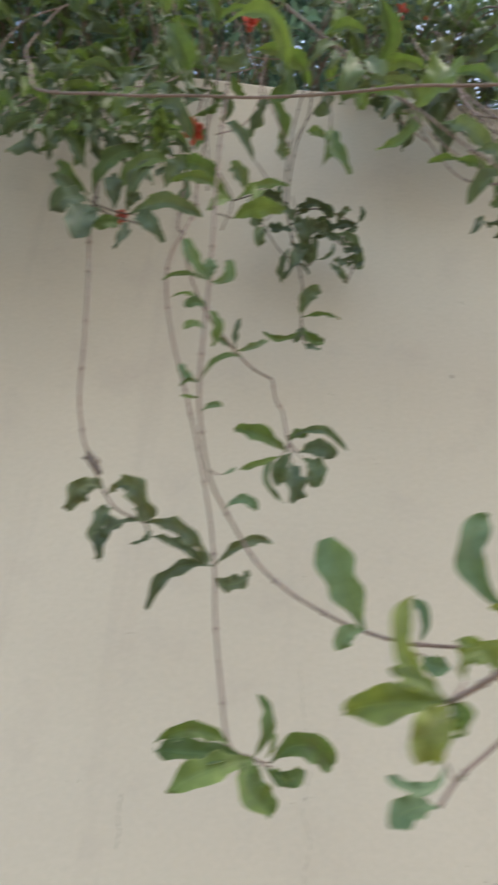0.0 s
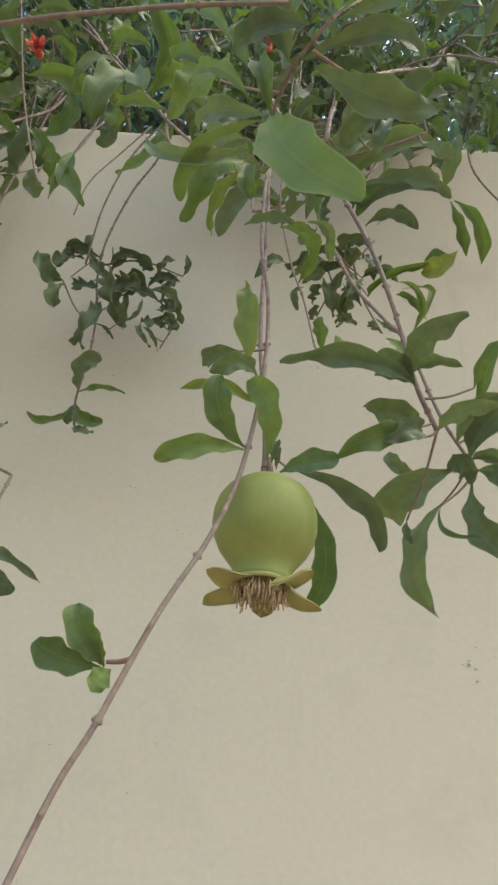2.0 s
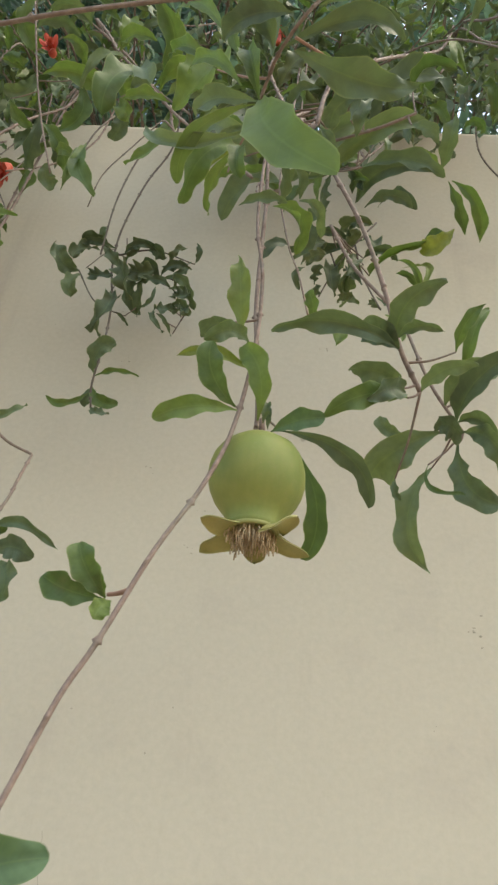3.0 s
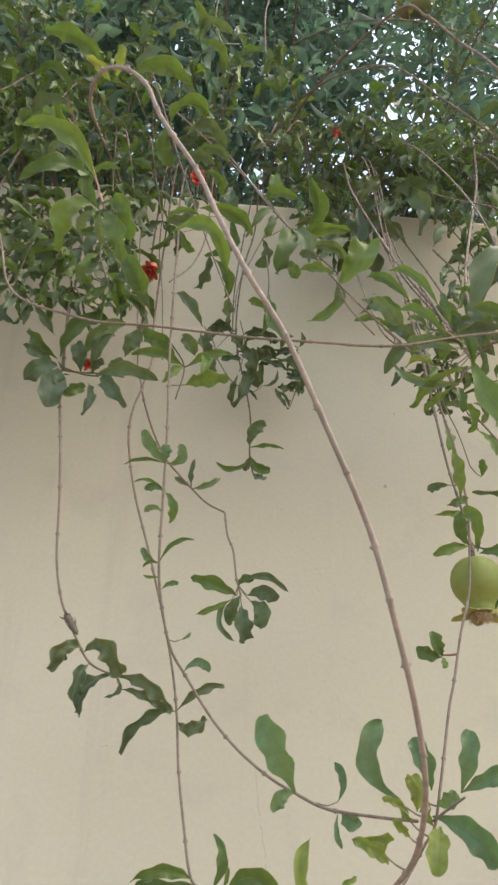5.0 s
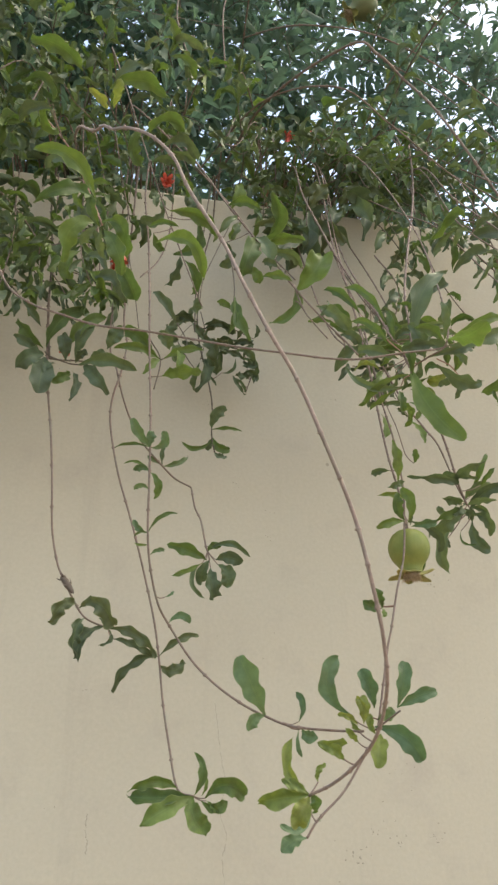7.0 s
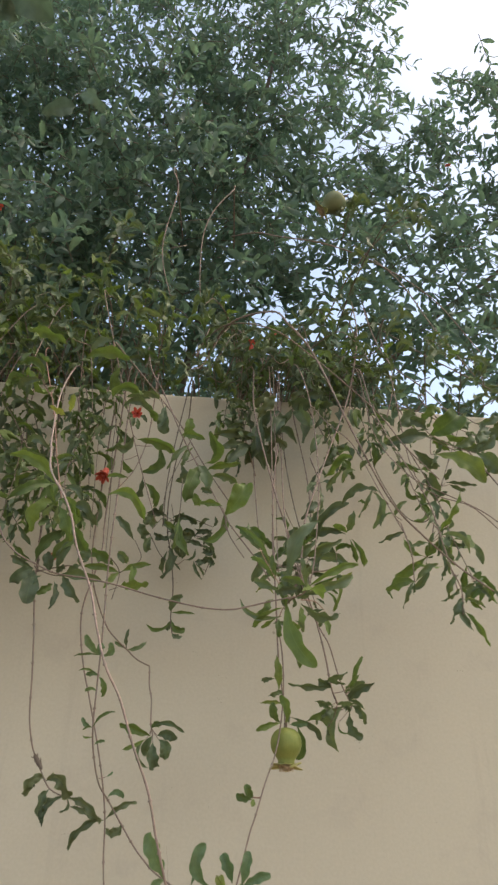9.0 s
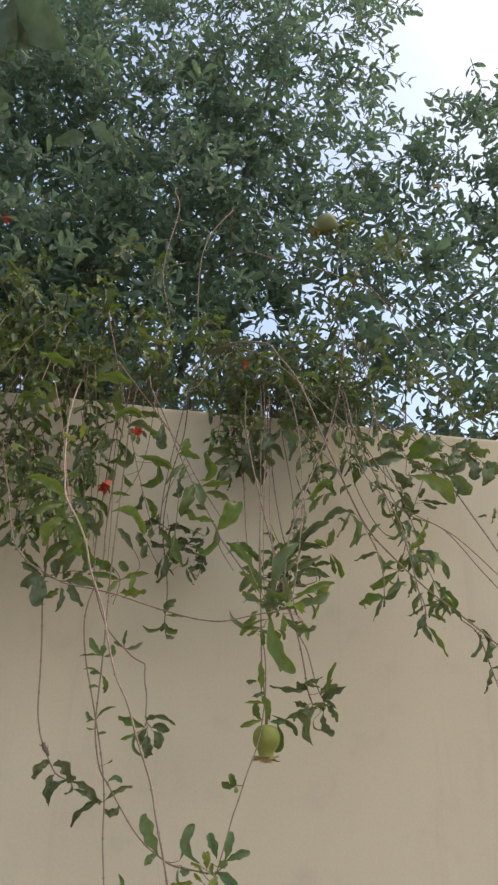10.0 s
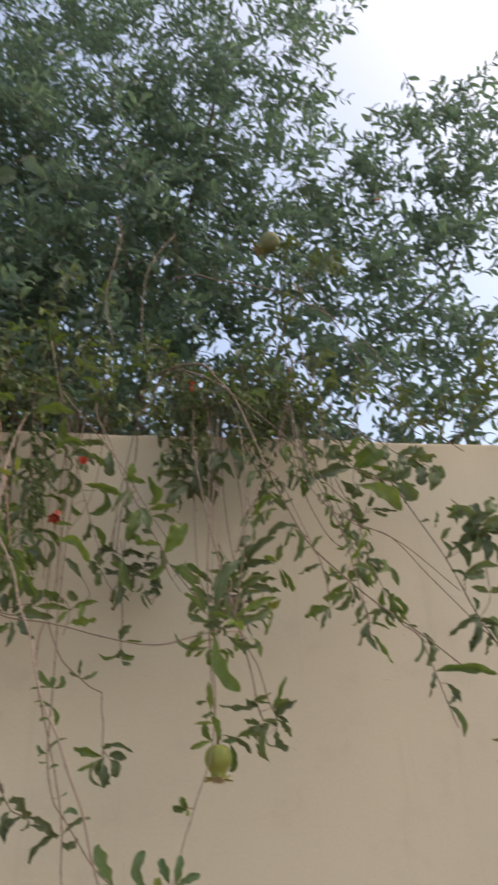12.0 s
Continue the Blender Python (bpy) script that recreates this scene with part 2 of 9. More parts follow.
PLASTER = plaster_material()
SOIL = soil_material()
LEAF = leaf_material("green_leaf", (0.088, 0.128, 0.046), (0.122, 0.166, 0.053), (0.160, 0.210, 0.060), glow=(0.95, 1.15, 0.6))
LEAF_DEEP = leaf_material("deep_green_leaf", (0.086, 0.111, 0.070), (0.110, 0.143, 0.083), (0.146, 0.183, 0.094), sheer=0.28, rim_part=0.3)
LEAF_YOUNG = leaf_material("young_leaf", (0.155, 0.196, 0.058), (0.205, 0.239, 0.068), (0.262, 0.267, 0.078), sheer=0.38)
LEAF_BROAD = leaf_material("dull_broad_leaf", (0.107, 0.145, 0.116), (0.126, 0.173, 0.136), (0.149, 0.198, 0.152), sheer=0.25, glow=(0.8, 1.0, 0.75), rim_part=0.1, shine=0.12)
LEAF_SMOOTH = leaf_material("smooth_leaf", (0.104, 0.158, 0.080), (0.132, 0.189, 0.094), (0.165, 0.222, 0.102), sheer=0.3, glow=(0.9, 1.1, 0.7), rim_part=0.4, shine=0.33)
LEAF_CRINKLED = leaf_material("crinkled_leaf", (0.072, 0.092, 0.056), (0.096, 0.120, 0.068), (0.128, 0.141, 0.074), sheer=0.25, rim_part=0.55, shine=0.28)
CROWN = leaf_material("crown_leaf", (0.105, 0.151, 0.127), (0.137, 0.193, 0.155), (0.177, 0.240, 0.174), by_island=True, sheer=0.48, glow=(1.0, 1.2, 0.92), shine=0.22)
STEM = bark_material("twig_bark", (0.124, 0.083, 0.064), (0.250, 0.172, 0.136), 170.0)
STEM_PALE = bark_material("pale_twig_bark", (0.19, 0.132, 0.108), (0.345, 0.250, 0.205), 150.0)
STEM_DARK = bark_material("old_twig_bark", (0.075, 0.055, 0.040), (0.15, 0.110, 0.08), 120.0)
STEM_RED = bark_material("young_twig_bark", (0.24, 0.115, 0.085), (0.33, 0.191, 0.13), 140.0)
BARK = bark_material("trunk_bark", (0.06, 0.046, 0.036), (0.16, 0.124, 0.10), 22.0)
SKIN = skin_material("unripe_fruit_skin", (0.152, 0.178, 0.040), (0.222, 0.222, 0.056), (0.250, 0.205, 0.095), 34.0)
CALYX = skin_material("calyx_skin", (0.259, 0.247, 0.081), (0.328, 0.287, 0.106), (0.26, 0.172, 0.08), 60.0, 0.6)
STAMEN = bark_material("dry_stamens", (0.36, 0.239, 0.13), (0.58, 0.439, 0.28), 300.0)
PETAL = skin_material("flower_red", (0.50, 0.070, 0.050), (0.60, 0.125, 0.075), (0.43, 0.05, 0.035), 60.0, 0.45)


# ---- makers ----
def mesh_from(name, verts, faces, mat=None, uvs=None, smooth=True):
    me = bpy.data.meshes.new(name)
    me.from_pydata([tuple(v) for v in verts], [], [tuple(f) for f in faces])
    if mat:
        me.materials.append(mat)
    if smooth:
        me.polygons.foreach_set("use_smooth", [True] * len(me.polygons))
    if uvs is not None:
        layer = me.uv_layers.new(name="UVMap")
        idx = np.empty(len(me.loops), dtype=np.int32)
        me.loops.foreach_get("vertex_index", idx)
        layer.data.foreach_set("uv", np.asarray(uvs, dtype=np.float32)[idx].ravel())
    me.update()
    return me


def part(name, me, parent, label=""):
    ob = new(name, me)
    ob.parent = parent
    if label:
        tagged(ob, label)
    return ob


def thing(name, at, label, category, group=""):
    ob = new(name)
    ob.location = at
    ob.empty_display_size = 0.02
    return tagged(ob, label, category, group)


def spline(points, per=6):
    """A smooth line through points: Catmull-Rom."""
    p = [Vector(q) for q in points]
    if len(p) < 3:
        return [p[0].lerp(p[1], i / per) for i in range(per + 1)]
    p = [p[0] * 2 - p[1]] + p + [p[-1] * 2 - p[-2]]
    out = []
    for i in range(1, len(p) - 2):
        a, b, c, d = p[i - 1 : i + 3]
        for k in range(per):
            t = k / per
            out.append(0.5 * ((2 * b) + (c - a) * t + (2 * a - 5 * b + 4 * c - d) * t * t + (3 * b - a - 3 * c + d) * t ** 3))
    out.append(p[-2])
    return out


def tube_data(line, r0, r1, sides=7, knots=0.0, rng=None):
    """A tapered tube along a line, with a knot here and there where a leaf pair once stood."""
    verts, faces = [], []
    n = len(line)
    up = Vector((0.31, 0.87, 0.37))
    for i, c in enumerate(line):
        d = (line[min(i + 1, n - 1)] - line[max(i - 1, 0)]).normalized()
        u = d.cross(up).normalized()
        w = d.cross(u)
        r = r0 + (r1 - r0) * i / max(n - 1, 1)
        if knots and rng and i % 4 == 2:
            r *= 1.0 + knots * rng.uniform(0.7, 1.5)
        for k in range(sides):
            a = 2 * math.pi * k / sides
            verts.append(c + (u * math.cos(a) + w * math.sin(a)) * r)
    for i in range(n - 1):
        for k in range(sides):
            a, b = i * sides + k, i * sides + (k + 1) % sides
            faces.append((a, b, b + sides, a + sides))
    faces.append(tuple(range(sides))[::-1])
    faces.append(tuple(range((n - 1) * sides, n * sides)))
    return verts, faces


def shoot_data(line, r0, r1, rng, gap=0.036):
    """A tapered shoot whose nodes, a pair of buds each, stand out as short swellings."""
    ends = [0.0]
    for a, b in zip(line, line[1:]):
        ends.append(ends[-1] + (b - a).length)
    total = ends[-1]
    stops = [(s, 0.0, 0.0) for s in ends]
    at, turn = gap * rng.uniform(0.3, 1.0), rng.uniform(0, 3)
    while at < total - 0.004:
        r = r0 + (r1 - r0) * at / total
        stops += [(at - 2.0 * r, 0.0, turn), (at - 0.7 * r, 0.5, turn), (at + 0.3 * r, 1.0, turn), (at + 0.9 * r, 0.15, turn)]
        at += gap * rng.uniform(0.7, 1.35)
        turn += math.pi / 2
    stops = sorted(q for q in stops if 0 <= q[0] <= total)
    verts, faces, sides = [], [], 12
    up, k = Vector((0.31, 0.87, 0.37)), 0
    for s, swell, phi in stops:
        while k < len(line) - 2 and ends[k + 1] < s:
            k += 1
        span = max(ends[k + 1] - ends[k], 1e-6)
        t = min(max((s - ends[k]) / span, 0), 1)
        c = line[k].lerp(line[k + 1], t)
        d0 = line[min(k + 1, len(line) - 1)] - line[max(k - 1, 0)]
        d1 = line[min(k + 2, len(line) - 1)] - line[k]
        d = d0.lerp(d1, t).normalized()
        u = d.cross(up).normalized()
        w = d.cross(u)
        r = r0 + (r1 - r0) * s / total
        for j in range(sides):
            a = 2 * math.pi * j / sides
            rr = r * (1 + swell * (0.10 + 1.05 * abs(math.cos(a - phi)) ** 6))
            verts.append(c + (u * math.cos(a) + w * math.sin(a)) * rr)
    n = len(stops)
    for i in range(n - 1):
        for j in range(sides):
            a, b = i * sides + j, i * sides + (j + 1) % sides
            faces.append((a, b, b + sides, a + sides))
    faces.append(tuple(range(sides))[::-1])
    faces.append(tuple(range((n - 1) * sides, n * sides)))
    return verts, faces


def leaf_shape(rng, rows=8, cols=5, droop=0.3, fold=0.25, wave=0.05, twist=0.3, bow=0.0, broad=0.33, ruffle=None, form=""):
    """A blade from the origin to (1, 0, 0), broad wide, more or less pointed; droop bends it out of its plane, bow within it; ruffle: how crinkled its edge is."""
    ph = rng.uniform(0, 6)
    belly, blunt = rng.uniform(0.48, 0.62), rng.choice((0.6, 0.75, 0.9, 1.05))
    if form == "broad":
        belly, blunt = rng.uniform(0.36, 0.46), rng.uniform(0.85, 1.1)
    elif broad > 0.37 or form == "blunt":
        belly, blunt = rng.uniform(0.62, 0.70), 0.45
    wavy = min(1.0, 0.33 / broad) ** 1.6 if ruffle is None else ruffle
    ribs, at = [], Vector((0, 0, 0))
    last = 0.0
    for i in range(rows + 1):
        u = 1 - (1 - i / rows) ** 1.3
        a, b = -droop * (1.9 * u * u - 0.15) + 0.05 * math.sin(ph + 9 * u), bow * (0.6 * u + 0.9 * u * u - 0.15)
        d = Vector((math.cos(a) * math.cos(b), math.sin(b), math.sin(a)))
        if i:
            at = at + d * (u - last)
        last = u
        if u < belly:
            half = broad / 2 * (0.05 + 0.95 * math.sin(math.pi / 2 * (u / belly)) ** 1.35)
        else:
            half = broad / 2 * max(0.0, 1 - ((u - belly) / (1.002 - belly)) ** 2.0) ** blunt
        half *= 1 + wavy * (0.07 * math.sin(ph * 3 + u * 13) + 0.04 * math.sin(ph * 5 + u * 29))
        ribs.append((at.copy(), d.normalized(), max(half, 0.036 * broad), u))
    back = at.rotation_difference(Vector((1, 0, 0))).to_matrix()
    size = 1 / at.length
    verts, faces, uvs = [], [], []
    for p, d, half, u in ribs:
        across = Vector((0, 0, 1)).cross(d).normalized()
        up = d.cross(across)
        tw = twist * (u - 0.4)
        for k in range(cols):
            s = 2 * k / (cols - 1) - 1
            edge = 1 + 0.17 * wavy * abs(s) ** 3 * math.sin(ph * 2 + u * 17 + s * 2.3)
            y, z = s * half * at.length * edge, abs(s) * half * fold + wave * broad / 0.33 * s * s * math.sin(ph + u * 20 + s * 1.9) * min(1, 3 * u)
            y, z = y * math.cos(tw) - z * math.sin(tw), y * math.sin(tw) + z * math.cos(tw)
            verts.append(back @ (p + across * y + up * z) * size)
            uvs.append((u, 0.5 + s * 0.5))
    for i in range(rows):
        for k in range(cols - 1):
            a = i * cols + k
            faces.append((a, a + 1, a + cols + 1, a + cols))
    return verts, faces, uvs


lrng = random.Random(11)
LEAVES = {}
BENDS = ((0.2, 0.25), (0.5, 0.6), (0.7, 1.0), (0.8, 1.4), (0.9, 1.85), (-0.6, 0.5), (1.5, 0.7))
for key, mat in (("g", LEAF), ("d", LEAF_DEEP), ("y", LEAF_YOUNG)):
    LEAVES[key] = []
    for k in range(14):
        droop, bow = BENDS[k % 7]
        v, f, uv = leaf_shape(lrng, 16, 5, droop, lrng.uniform(0.35, 1.25), lrng.uniform(0.03, 0.06), lrng.uniform(-1.0, 1.0), bow if k >= 7 else -bow)
        LEAVES[key].append(mesh_from("leaf", v, f, mat, uv))


def put_leaf(parent, base, tip, wide=0.3, kind="g", shape=None, face=None, rng=lrng):
    """A leaf from base to tip; wide: width over length; shape 0 to 6: ever more bent; its tip droops. face: the way its upper side looks."""
    base, tip = Vector(base), Vector(tip)
    d = tip - base
    length = max(d.length, 0.004)
    x = d / length
    n = Vector(face) if face else Vector((rng.uniform(-0.65, 0.65), rng.uniform(-1.0, -0.45), rng.uniform(-0.8, 0.25)))
    z = n - x * n.dot(x)
    if z.length < 1e-3:
        z = Vector((0, -1, 0.2)) - x * x.dot(Vector((0, -1, 0.2)))
    z.normalize()
    y = z.cross(x)
    k = (shape if shape is not None else rng.randrange(7)) % 7
    if y.z < 0 or (abs(y.z) < 0.25 and rng.random() < 0.5):
        k += 7
    ob = new("leaf", LEAVES[kind][k])
    ob.parent = parent
    m = Matrix((x, y, z)).transposed().to_4x4()
    ob.matrix_basis = Matrix.Translation(base - parent.location) @ m @ Matrix.Diagonal((length, length * wide / 0.42, length, 1))
    return ob


CURVED = {}


def curved_leaf(parent, base, tip, wide, kind, bow, face):
    """A leaf from base to tip that bows within its plane; face: the way its upper side looks.
    kind: g green, n green and blunt, d deep green, y young, s smooth and blunt, c crinkled, b broad and dull."""
    base, tip = Vector(base), Vector(tip)
    grade = min(max(round(wide / 0.05), 2), 14)
    key = (kind, round(bow / 0.15), len(parent.children) % 2, grade)
    if key not in CURVED:
        rng = random.Random(ord(kind) * 1000 + key[1] * 10 + key[2] + grade * 177)
        droop, fold, wave, twist, ruffle = rng.uniform(0.3, 0.9), rng.uniform(0.3, 0.8), rng.uniform(0.03, 0.065), rng.uniform(-0.5, 0.5), None
        if kind in "sn":
            droop, fold, wave, twist, ruffle = rng.uniform(0.2, 0.5), rng.uniform(0.25, 0.6), 0.032, twist * 0.6, 0.75
        if kind == "c":
            wave, ruffle = rng.uniform(0.07, 0.1), 1.35
        v, f, uv = leaf_shape(rng, 22 if kind == "c" else 18, 7, droop, fold, wave, twist, key[1] * 0.15, grade * 0.05, ruffle, {"s": "blunt", "n": "blunt", "b": "broad"}.get(kind, ""))
        CURVED[key] = mesh_from("leaf", v, f, {"g": LEAF, "d": LEAF_DEEP, "y": LEAF_YOUNG, "b": LEAF_BROAD, "s": LEAF_SMOOTH, "n": LEAF, "c": LEAF_CRINKLED}[kind], uv)
    d = tip - base
    length = max(d.length, 0.003)
    x = d / length
    n = Vector(face)
    z = (n - x * n.dot(x)).normalized()
    y = z.cross(x)
    ob = new("leaf", CURVED[key])
    ob.parent = parent
    ob.matrix_basis = Matrix.Translation(base - parent.location) @ Matrix((x, y, z)).transposed().to_4x4() @ Matrix.Diagonal((length, length * wide / (grade * 0.05), length, 1))
    return ob


def stem(parent, points, r0, r1, mat=None, name="stem", seed=1, knots=0.35, per=6):
    rng = random.Random(seed)
    line = [q - parent.location for q in spline(points, per)]
    v, f = shoot_data(line, r0, r1, rng) if knots else tube_data(line, r0, r1, 7)
    return part(name, mesh_from(name, v, f, mat or STEM), parent)


def bud(parent, base, tip, r):
    """A withered dark bud: a lumpy body with ragged dry scales at both ends."""
    base, tip = Vector(base) - parent.location, Vector(tip) - parent.location
    rng = random.Random(31)
    rows, sides = 14, 10
    line = [base.lerp(tip, k / rows) for k in range(rows + 1)]
    verts, faces = tube_data(line, r, r, sides)
    for k in range(rows + 1):
        u = k / rows
        w = 0.3 + 0.7 * math.sin(math.pi * min(1, 0.08 + 0.95 * u)) ** 0.7 if u < 1 else 0.12
        for j in range(sides):
            verts[k * sides + j] = line[k] + (verts[k * sides + j] - line[k]) * w * (1 + 0.16 * math.cos(5 * 6.283 * j / sides + 2 * u) + rng.uniform(-0.1, 0.1))
    ob = part("bud", mesh_from("bud", verts, faces, STEM_DARK), parent, "dark withered bud")
    axis = (tip - base).normalized()
    for k in range(6):
        side = Matrix.Rotation(1.05 * k, 3, axis) @ axis.orthogonal().normalized()
        root = base.lerp(tip, 0.1 if k % 2 else 0.55) + side * r * 0.8
        v, f = tube_data([root, root + side * r * 0.5 - axis * r * 0.5, root + side * r * rng.uniform(0.6, 1.1) - axis * r * rng.uniform(1.0, 1.9)], r * 0.35, r * 0.06, 5)
        part("scale", mesh_from("scale", v, f, STEM_DARK), ob)
    return ob


def sprig(parent, points, r0, r1, gap, size, seed, mat=None, kinds="gggd", first=0.12, spread=0.9, hang=0.35, tuft=3):
    """A twig with pairs of leaves along it and a tuft at its tip."""
    rng = random.Random(seed)
    stem(parent, points, r0, r1, mat, "twig", seed)
    line = spline(points, 10)
    walked, since, turn = 0.0, gap * rng.random(), rng.uniform(0, 6)
    total = sum((b - a).length for a, b in zip(line, line[1:]))
    for a, b in zip(line, line[1:]):
        walked += (b - a).length
        since += (b - a).length
        if since < gap or walked < first * total:
            continue
        since = rng.uniform(-0.3, 0.3) * gap
        d = (b - a).normalized()
        turn += math.pi / 2 + rng.uniform(-0.5, 0.5)
        for side in (0, math.pi):
            if rng.random() < 0.12:
                continue
            u = d.orthogonal().normalized()
            u = Matrix.Rotation(turn + side, 3, d) @ u
            way = (d * rng.uniform(0.35, 0.9) + u * spread + Vector((0, 0, -hang * rng.uniform(0.2, 1.6)))).normalized()
            if a.y > -0.07:
                way.y = -abs(way.y)
            ln = size * rng.uniform(0.6, 1.2)
            put_leaf(parent, b, b + way * ln, rng.uniform(0.24, 0.42), rng.choice(kinds), None, (rng.uniform(-1, 1), rng.uniform(-1.2, 0.2), rng.uniform(-0.5, 1)), rng)
    d = (line[-1] - line[-3]).normalized()
    for i in range(tuft):
        u = Matrix.Rotation(6.28 * i / max(tuft, 1) + turn, 3, d) @ d.orthogonal().normalized()
        way = (d * 0.8 + u * 0.6 + Vector((0, 0, -hang * 0.6))).normalized()
        put_leaf(parent, line[-1], line[-1] + way * size * rng.uniform(0.7, 1.15), rng.uniform(0.26, 0.42), rng.choice(kinds), None, (rng.uniform(-1, 1), rng.uniform(-1.2, 0.2), rng.uniform(-0.5, 1)), rng)


# ---- ground and wall ----
def ground():
    n, size = 24, 900.0
    verts, faces = [], []
    for i in range(n + 1):
        for j in range(n + 1):
            a, b = (2 * i / n - 1), (2 * j / n - 1)
            x, y = a ** 3 * size, b ** 3 * size
            verts.append((x, y, 0.02 * noise.noise(Vector((x * 0.7, y * 0.7, 0)))))
    for i in range(n):
        for j in range(n):
            k = i * (n + 1) + j
            faces.append((k, k + n + 1, k + n + 2, k + 1))
    return tagged(new("ground", mesh_from("ground", verts, faces, SOIL)), "bare dry brown soil in front of the wall", "ground", kind="structure")


def garden_wall(x0, x1, thick, top):
    """A plastered wall with a softly rounded, slightly uneven top edge."""
    n = 220
    r = 0.012
    verts, faces = [], []
    for i in range(n + 1):
        x = x0 + (x1 - x0) * i / n
        h = top + 0.005 * noise.noise(Vector((x * 2.1, 0, 0))) + 0.003 * noise.noise(Vector((x * 9, 3, 0)))
        e = 0.004 * noise.noise(Vector((x * 5, 7, 0)))
        ring = [(0, -0.3), (0, 1.0), (0, 2.0), (0, h - r * 1.6 + e), (r * 0.3, h - r * 0.5), (r, h), (thick * 0.5, h + 0.006),
                (thick - r, h), (thick, h - r * 1.2), (thick, 1.2), (thick, -0.3)]
        verts += [(x, y, z) for y, z in ring]
    m = 11
    for i in range(n):
        for k in range(m - 1):
            a = i * m + k
            faces.append((a, a + m, a + m + 1, a + 1))
    faces += [tuple(range(m)), tuple(range(n * m, n * m + m))[::-1]]
    return tagged(new("wall_garden", mesh_from("wall_garden", verts, faces, PLASTER)), "tall beige painted plaster garden wall with faint stains", "wall", kind="structure")


def wall_marks():
    """Hairline crack, a run stain and specks of dirt that lie on the wall's face."""
    m, nt, p = material("old_dirt")
    n = node(nt, "ShaderNodeTexNoise", Scale=300.0, Detail=4.0)
    nt.links.new(ramp(nt, n.outputs[0], [(0.3, (0.26, 0.225, 0.17)), (0.7, (0.36, 0.315, 0.245))]), p.inputs["Base Color"])
    p.inputs["Roughness"].default_value = 0.95
    rng = random.Random(21)
    verts, faces = [], []

    def speck(x, z, r):
        k = len(verts)
        sides = 7
        st = rng.uniform(0.6, 1.7)
        for i in range(sides):
            a = 6.283 * i / sides
            rr = r * rng.uniform(0.55, 1.2)
            verts.append((x + rr * st * math.cos(a), -0.0008, z + rr * math.sin(a) / st))
        verts.append((x, -0.0016, z))
        for i in range(sides):
            faces.append((k + i, k + (i + 1) % sides, k + sides))

    def crack(points, wide):
        line = spline(points, 7)
        line = [q + Vector((rng.uniform(-1, 1) * 0.0012, 0, 0)) for q in line]
        for a, b in zip(line, line[1:]):
            if rng.random() < 0.25:
                continue
            k = len(verts)
            w = wide * rng.uniform(0.3, 1.0)
            verts.extend([(a.x - w, -0.0007, a.z), (a.x + w, -0.0007, a.z), (b.x + w, -0.0007, b.z), (b.x - w, -0.0007, b.z)])
            faces.append((k, k + 1, k + 2, k + 3))

    for (x, z), r, count, spread in MARKS:
        for i in range(count):
            speck(x + rng.gauss(0, spread), z + rng.gauss(0, spread * 0.45), r * rng.uniform(0.2, 0.75))
    crack(CRACK, 0.0005)
    crack(STAIN, 0.0008)
    for i in range(45):
        speck(rng.uniform(-1.0, 1.2), rng.uniform(0.9, 2.5), rng.uniform(0.0005, 0.0012))
    return tagged(new("wall_stain", mesh_from("wall_stain", verts, faces, m)), "dark specks and hairline cracks on beige plaster", "stain", kind="structure")


ground()
garden_wall(-7.0, 8.0, 0.2, WALL_TOP)
wall_marks()


# ---- hanging branches, one by one ----

bud_branch = thing("pomegranate_branch", (-0.531, -0.240, 2.086), "slender leafy shoot hanging straight down the wall from the overhang", "branch", "hanging branches")
stem(bud_branch, [(-0.541, -0.200, 2.190), (-0.525, -0.235, 2.045), (-0.517, -0.250, 1.980), (-0.500, -0.260, 1.884), (-0.488, -0.262, 1.799), (-0.479, -0.262, 1.720), (-0.467, -0.258, 1.672), (-0.456, -0.255, 1.648), (-0.439, -0.255, 1.619), (-0.420, -0.255, 1.593), (-0.387, -0.255, 1.579)], 0.0021, 0.0013, STEM, "stem", 1, 0.35)
bud(bud_branch, (-0.458, -0.255, 1.651), (-0.439, -0.262, 1.625), 0.0048)
curved_leaf(bud_branch, (-0.433, -0.255, 1.611), (-0.466, -0.265, 1.581), 0.38, "c", 1.30, (-0.06, -0.97, -0.24))
curved_leaf(bud_branch, (-0.429, -0.255, 1.606), (-0.378, -0.265, 1.582), 0.41, "c", -1.85, (-0.03, -0.97, -0.21))
curved_leaf(bud_branch, (-0.421, -0.255, 1.593), (-0.427, -0.255, 1.537), 0.28, "c", 1.05, (0.15, -0.97, -0.47))
curved_leaf(bud_branch, (-0.393, -0.255, 1.581), (-0.423, -0.265, 1.530), 0.25, "c", 1.05, (-0.24, -0.98, -0.04))
curved_leaf(bud_branch, (-0.387, -0.255, 1.579), (-0.318, -0.265, 1.540), 0.20, "c", -0.95, (-0.14, -0.98, -0.38))
stem(bud_branch, [(-0.387, -0.255, 1.579), (-0.384, -0.255, 1.571), (-0.380, -0.255, 1.565)], 0.0009, 0.0006, STEM, "twig", 2, 0)
curved_leaf(bud_branch, (-0.380, -0.255, 1.565), (-0.322, -0.255, 1.540), 0.18, "c", -0.50, (0.30, -0.98, -0.24))
curved_leaf(bud_branch, (-0.387, -0.255, 1.579), (-0.398, -0.255, 1.555), 0.21, "c", -1.85, (0.24, -0.98, -0.25))
